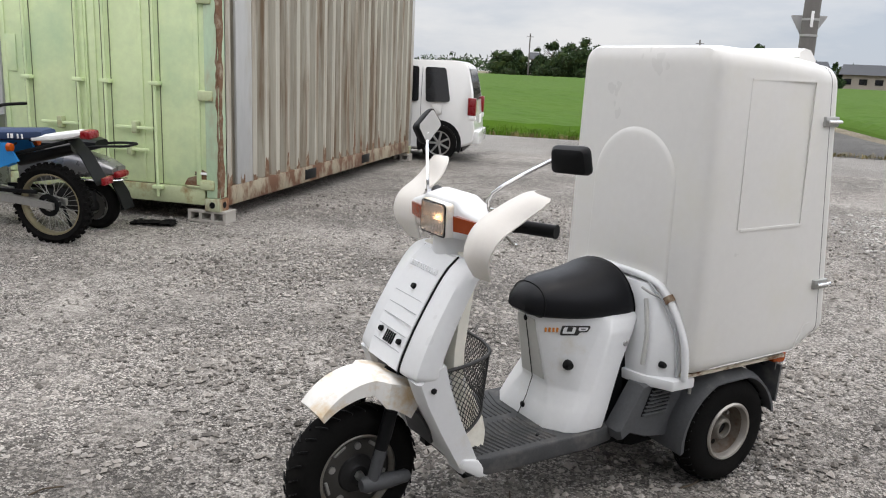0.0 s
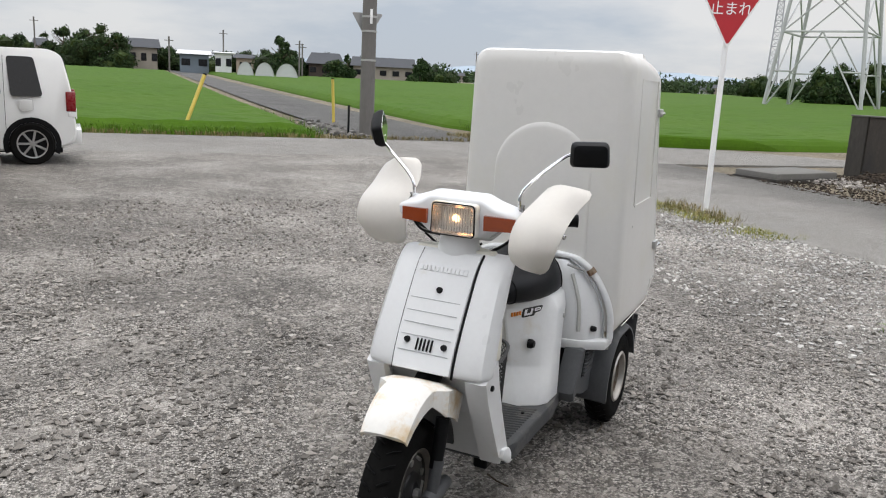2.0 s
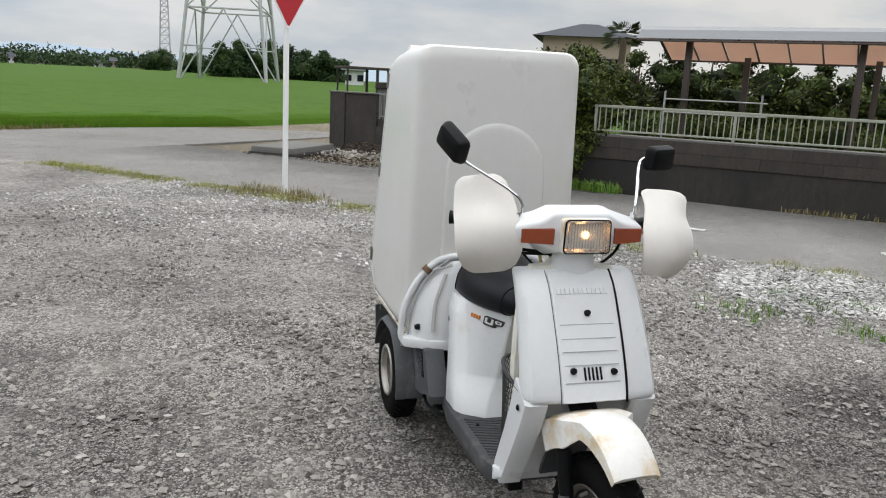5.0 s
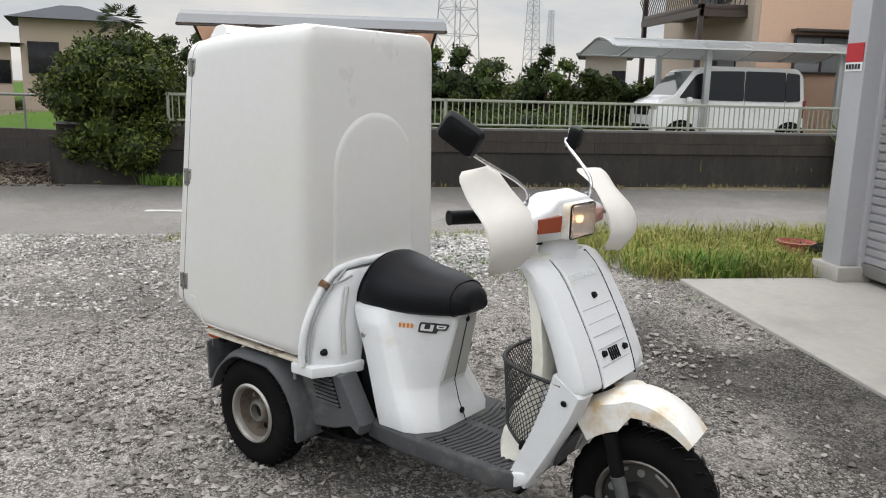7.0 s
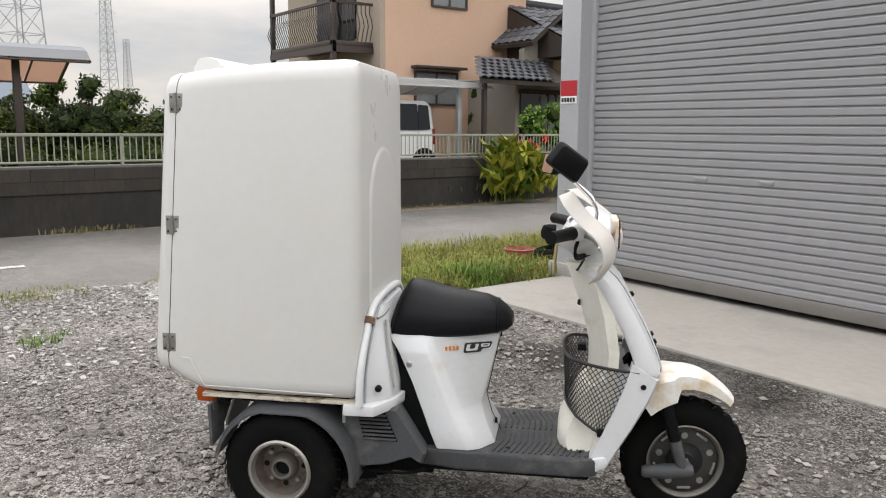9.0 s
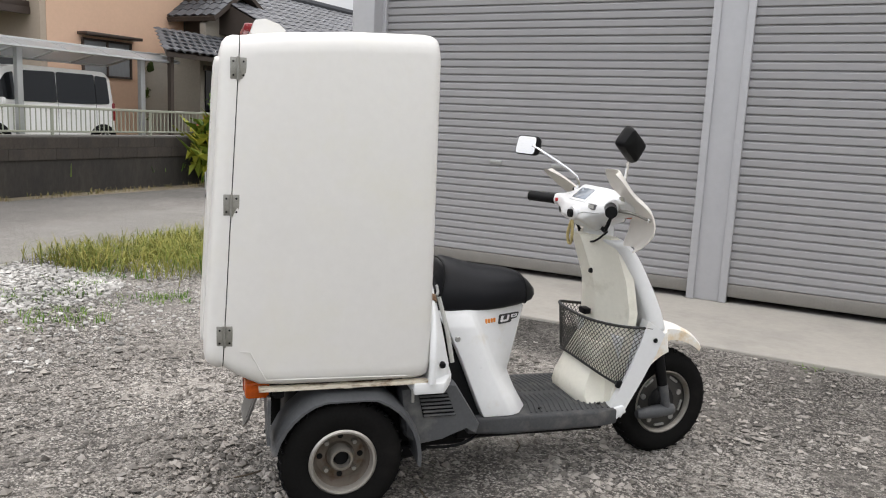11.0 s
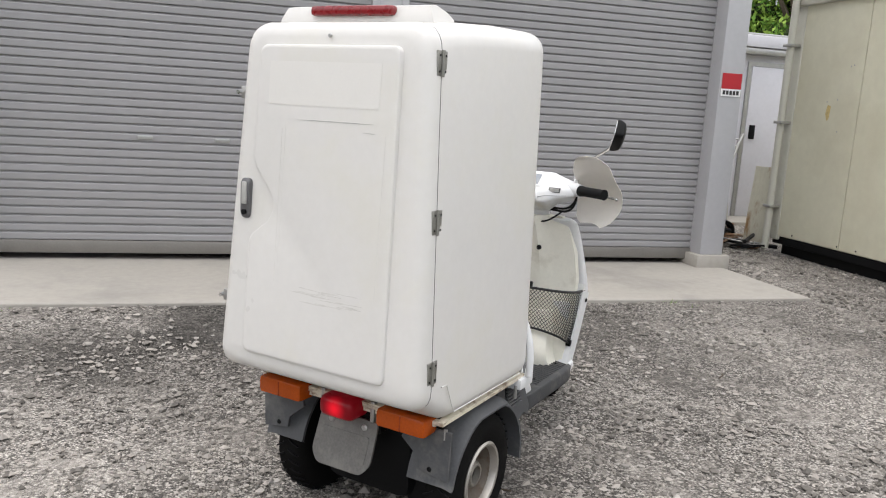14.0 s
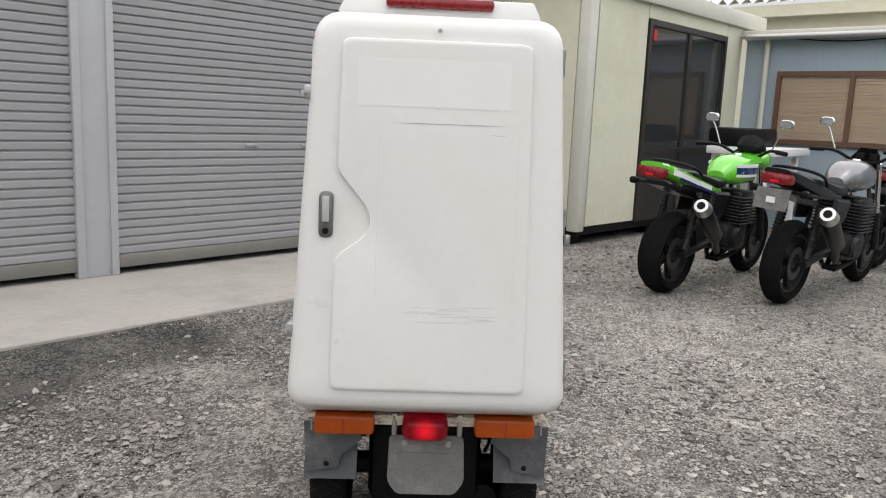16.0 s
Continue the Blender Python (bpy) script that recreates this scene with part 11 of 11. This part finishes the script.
def gardens():
    E3, E2 = (3.17, 0.45), (3.04, 1.16)
    far_house("house", "two-storey house with a grey hip roof behind the bush", -111.4, -104.4, 38, 3.95, 4.75, STUCCO_BEIGE, TILE_FAR, eye=E3, depth=6, hip=1.9, windows=2, base=GARDEN_Z)
    far_house("house_porch", "lower porch roof of the hip-roofed house", -113.2, -111.0, 38, 2.9, 3.0, STUCCO_BEIGE, TILE_FAR, eye=E3, depth=4, windows=1, base=GARDEN_Z)
    far_house("garden_house", "low house with a blue-grey corrugated roof", -87.8, -84.0, 34, 2.3, 3.1, WHITE_WALL, BLUE_GREY, eye=E3, depth=6, windows=2, base=GARDEN_Z)
    far_house("house", "far house with a grey hip roof beyond the garden", -73.95, -70.3, 42, 3.42, 4.2, PLASTER, TILE_FAR, eye=E3, depth=7, hip=1.4, windows=2, base=GARDEN_Z)
    # open shelter in the fields behind the corner wall
    p = thing("shelter", "long dark flat-roofed open shelter on slender posts", "shelter", pose(-39.7, -27.1, 0.0, 0, 0, math.degrees(math.atan2(2.8, -4.4))))
    part("roof", box((-2.75, -1.0, 2.17), (2.75, 1.0, 2.31), 0.02), TIMBER, p)
    for a in (-2.6, -0.65, 0.85, 2.6):
        for b in (-0.85, 0.85):
            part("post", box((a, b - 0.05, 0.1), (a + (0.16 if a == -0.65 else 0.09), b + 0.05, 2.17)), BRONZE, p, smooth=False)
    g = "garden trees behind the fence"
    k = 200
    for az, d, top, w, mt, lf in ((-119.5, 34, 2.7, 2.2, LEAF, 0.14), (-117.5, 30, 2.2, 1.8, LEAF_DARK, 0.12), (-116.2, 40, 2.7, 2.0, LEAF_DARK, 0.14), (-114.5, 36, 2.2, 1.6, LEAF_DARK, 0.14), 
                                  (-100.5, 20, 2.4, 1.6, LEAF_DARK, 0.09), (-98.2, 21.5, 2.55, 2.0, LEAF_GARDEN, 0.09), (-95.8, 21, 2.5, 1.9, LEAF, 0.09), (-93.5, 21.5, 2.35, 2.0, LEAF_GARDEN, 0.09), (-91.2, 20.5, 2.35, 1.7, LEAF, 0.09), (-88.8, 22, 2.3, 1.6, LEAF_DARK, 0.09),
                                  (-102.6, 19, 2.2, 1.4, LEAF, 0.08), (-86.8, 20, 2.0, 1.3, LEAF, 0.09), (-84.8, 21, 2.3, 1.5, LEAF_GARDEN, 0.09), (-82.8, 20, 2.2, 1.7, LEAF_DARK, 0.09), (-80.8, 20.5, 2.3, 1.8, LEAF_GARDEN, 0.09), (-78.6, 22, 2.0, 1.6, LEAF, 0.09), (-76.8, 19.5, 2.25, 1.3, LEAF_DARK, 0.09),
                                  (-75.2, 19, 2.2, 1.3, LEAF_GARDEN, 0.08), (-73.2, 19.5, 1.7, 1.6, LEAF, 0.09), (-71.4, 20, 1.65, 1.5, LEAF_DARK, 0.09), (-69.6, 20, 1.6, 1.4, LEAF, 0.09)):
        k += 1
        tree("clipped dark garden tree behind the fence", az, d, top + (0.25 if d < 25 else 0), w * (1.3 if d < 25 else 1.1), k, E3, mt, lf * 0.6, 4200, 0.05, 1, g)
    for az, d, hh in ((-101, 17.5, 0.9), (-97.5, 17.2, 0.95), (-94, 17, 0.85), (-90.5, 17.4, 0.9), (-87, 17, 0.9), (-83.5, 17.3, 0.8), (-80.2, 17.2, 0.85), (-77, 16.9, 0.8), (-74.2, 17, 0.8)):
        x, y = at(az, d, E3)
        shrub("garden_shrub", "low green garden shrub behind the fence", "shrub", (x, y, GARDEN_Z), blob_clumps(int(-az * 10), 7, (0, 0, hh * 0.5), (0.5, 0.7, hh * 0.25), 0.25, 0.45), 1800, 0.04, LEAF_GARDEN if int(az) % 2 else LEAF, int(-az * 7), 4, 0.7, "garden shrubs")
    # palm and climber
    x, y = at(-105.2, 33, E3)
    pm = thing("palm_tree", "windmill palm with ragged fan leaves", "palm", pose(x, y, GARDEN_Z))
    part("trunk", tube([(0, 0, 0), (0.05, 0, 1.6), (0, 0.05, 3.4)], [0.16, 0.15, 0.13], 9), BARK, pm)
    rng = np.random.default_rng(91)
    V, F = [], []
    for _ in range(34):
        a, e = rng.random() * 6.283, rng.uniform(-0.5, 1.1)
        d = Vector((math.cos(a) * math.cos(e), math.sin(a) * math.cos(e), math.sin(e)))
        c = Vector((0, 0.05, 3.45)) + d * 0.45
        s = d.cross(Vector((0, 0, 1))).normalized()
        for j in range(9):
            t = (j - 4) / 4 * 1.1
            dd = (d * math.cos(t) + s * math.sin(t)) * 0.5 + Vector((0, 0, -0.12))
            b = len(V)
            w = s.cross(dd).normalized() * 0.02 + s * 0.02
            V += [tuple(c), tuple(c + dd * 0.6 + w), tuple(c + dd), tuple(c + dd * 0.6 - w)]
            F.append((b, b + 1, b + 2, b + 3))
    o = new("fronds", from_arrays("fronds", V, F, LEAF_DARK))
    o.parent = pm
    shrub("climber", "leafy climber on the salmon house wall", "climber", (-15.0, 12.9, GARDEN_Z), blob_clumps(301, 9, (0, 0, 1.3), (0.15, 0.35, 0.9), 0.2, 0.38), 900, 0.05, LEAF, 302, 5, 1.0)
    shrub("potted_shrub", "reddish garden shrub by the entrance", "shrub", (-12.0, 13.3, GARDEN_Z), blob_clumps(303, 7, (0, 0, 0.9), (0.2, 0.6, 0.4), 0.18, 0.32), 700, 0.045, LEAF, 304, 5, 0.8)
    shrub("garden_plant", "bright green broad garden plant behind the wall", "plant", (-11.6, 12.0, GARDEN_Z), blob_clumps(305, 8, (0, 0, 1.2), (0.3, 0.5, 0.4), 0.2, 0.35), 700, 0.07, GRASS_GREEN, 306, 5, 0.9)
    tree("bright green conical hedge tree behind the white shed", 38.2, 16.5, 5.6, 2.6, 310, (-0.54, -2.43), GRASS_GREEN, 0.06, 9000, 0.12, 1)
    tree("bright green conical hedge tree behind the white shed", 34.4, 17.0, 5.4, 2.2, 313, (-0.54, -2.43), GRASS_GREEN, 0.06, 8000, 0.12, 1)
    tree("dark tree behind the cream house", -27, 30, 4.2, 3.5, 311, (0.5, -2.5), LEAF_DARK, 0.08, 3500, 0.2, 1)
    tree("dark tree behind the cream house", -23.5, 30, 4.6, 3.5, 312, (0.5, -2.5), LEAF_DARK, 0.08, 3500, 0.2, 1)
    # clothes-drying frame beneath the brown carport
    d = thing("drying_frame", "pale metal drying frame beneath the carport", "drying frame", pose(-12.9, -1.4, GARDEN_Z))
    for z in (0.95, 1.2):
        part("bar", tube([(0, -1.0, z), (0, 0.9, z)], 0.014, 8), ALU, d)
    for y in (-1.0, 0.8):
        part("post", tube([(0, y, 0), (0, y, 1.35)], 0.02, 8), ALU, d)


gardens()
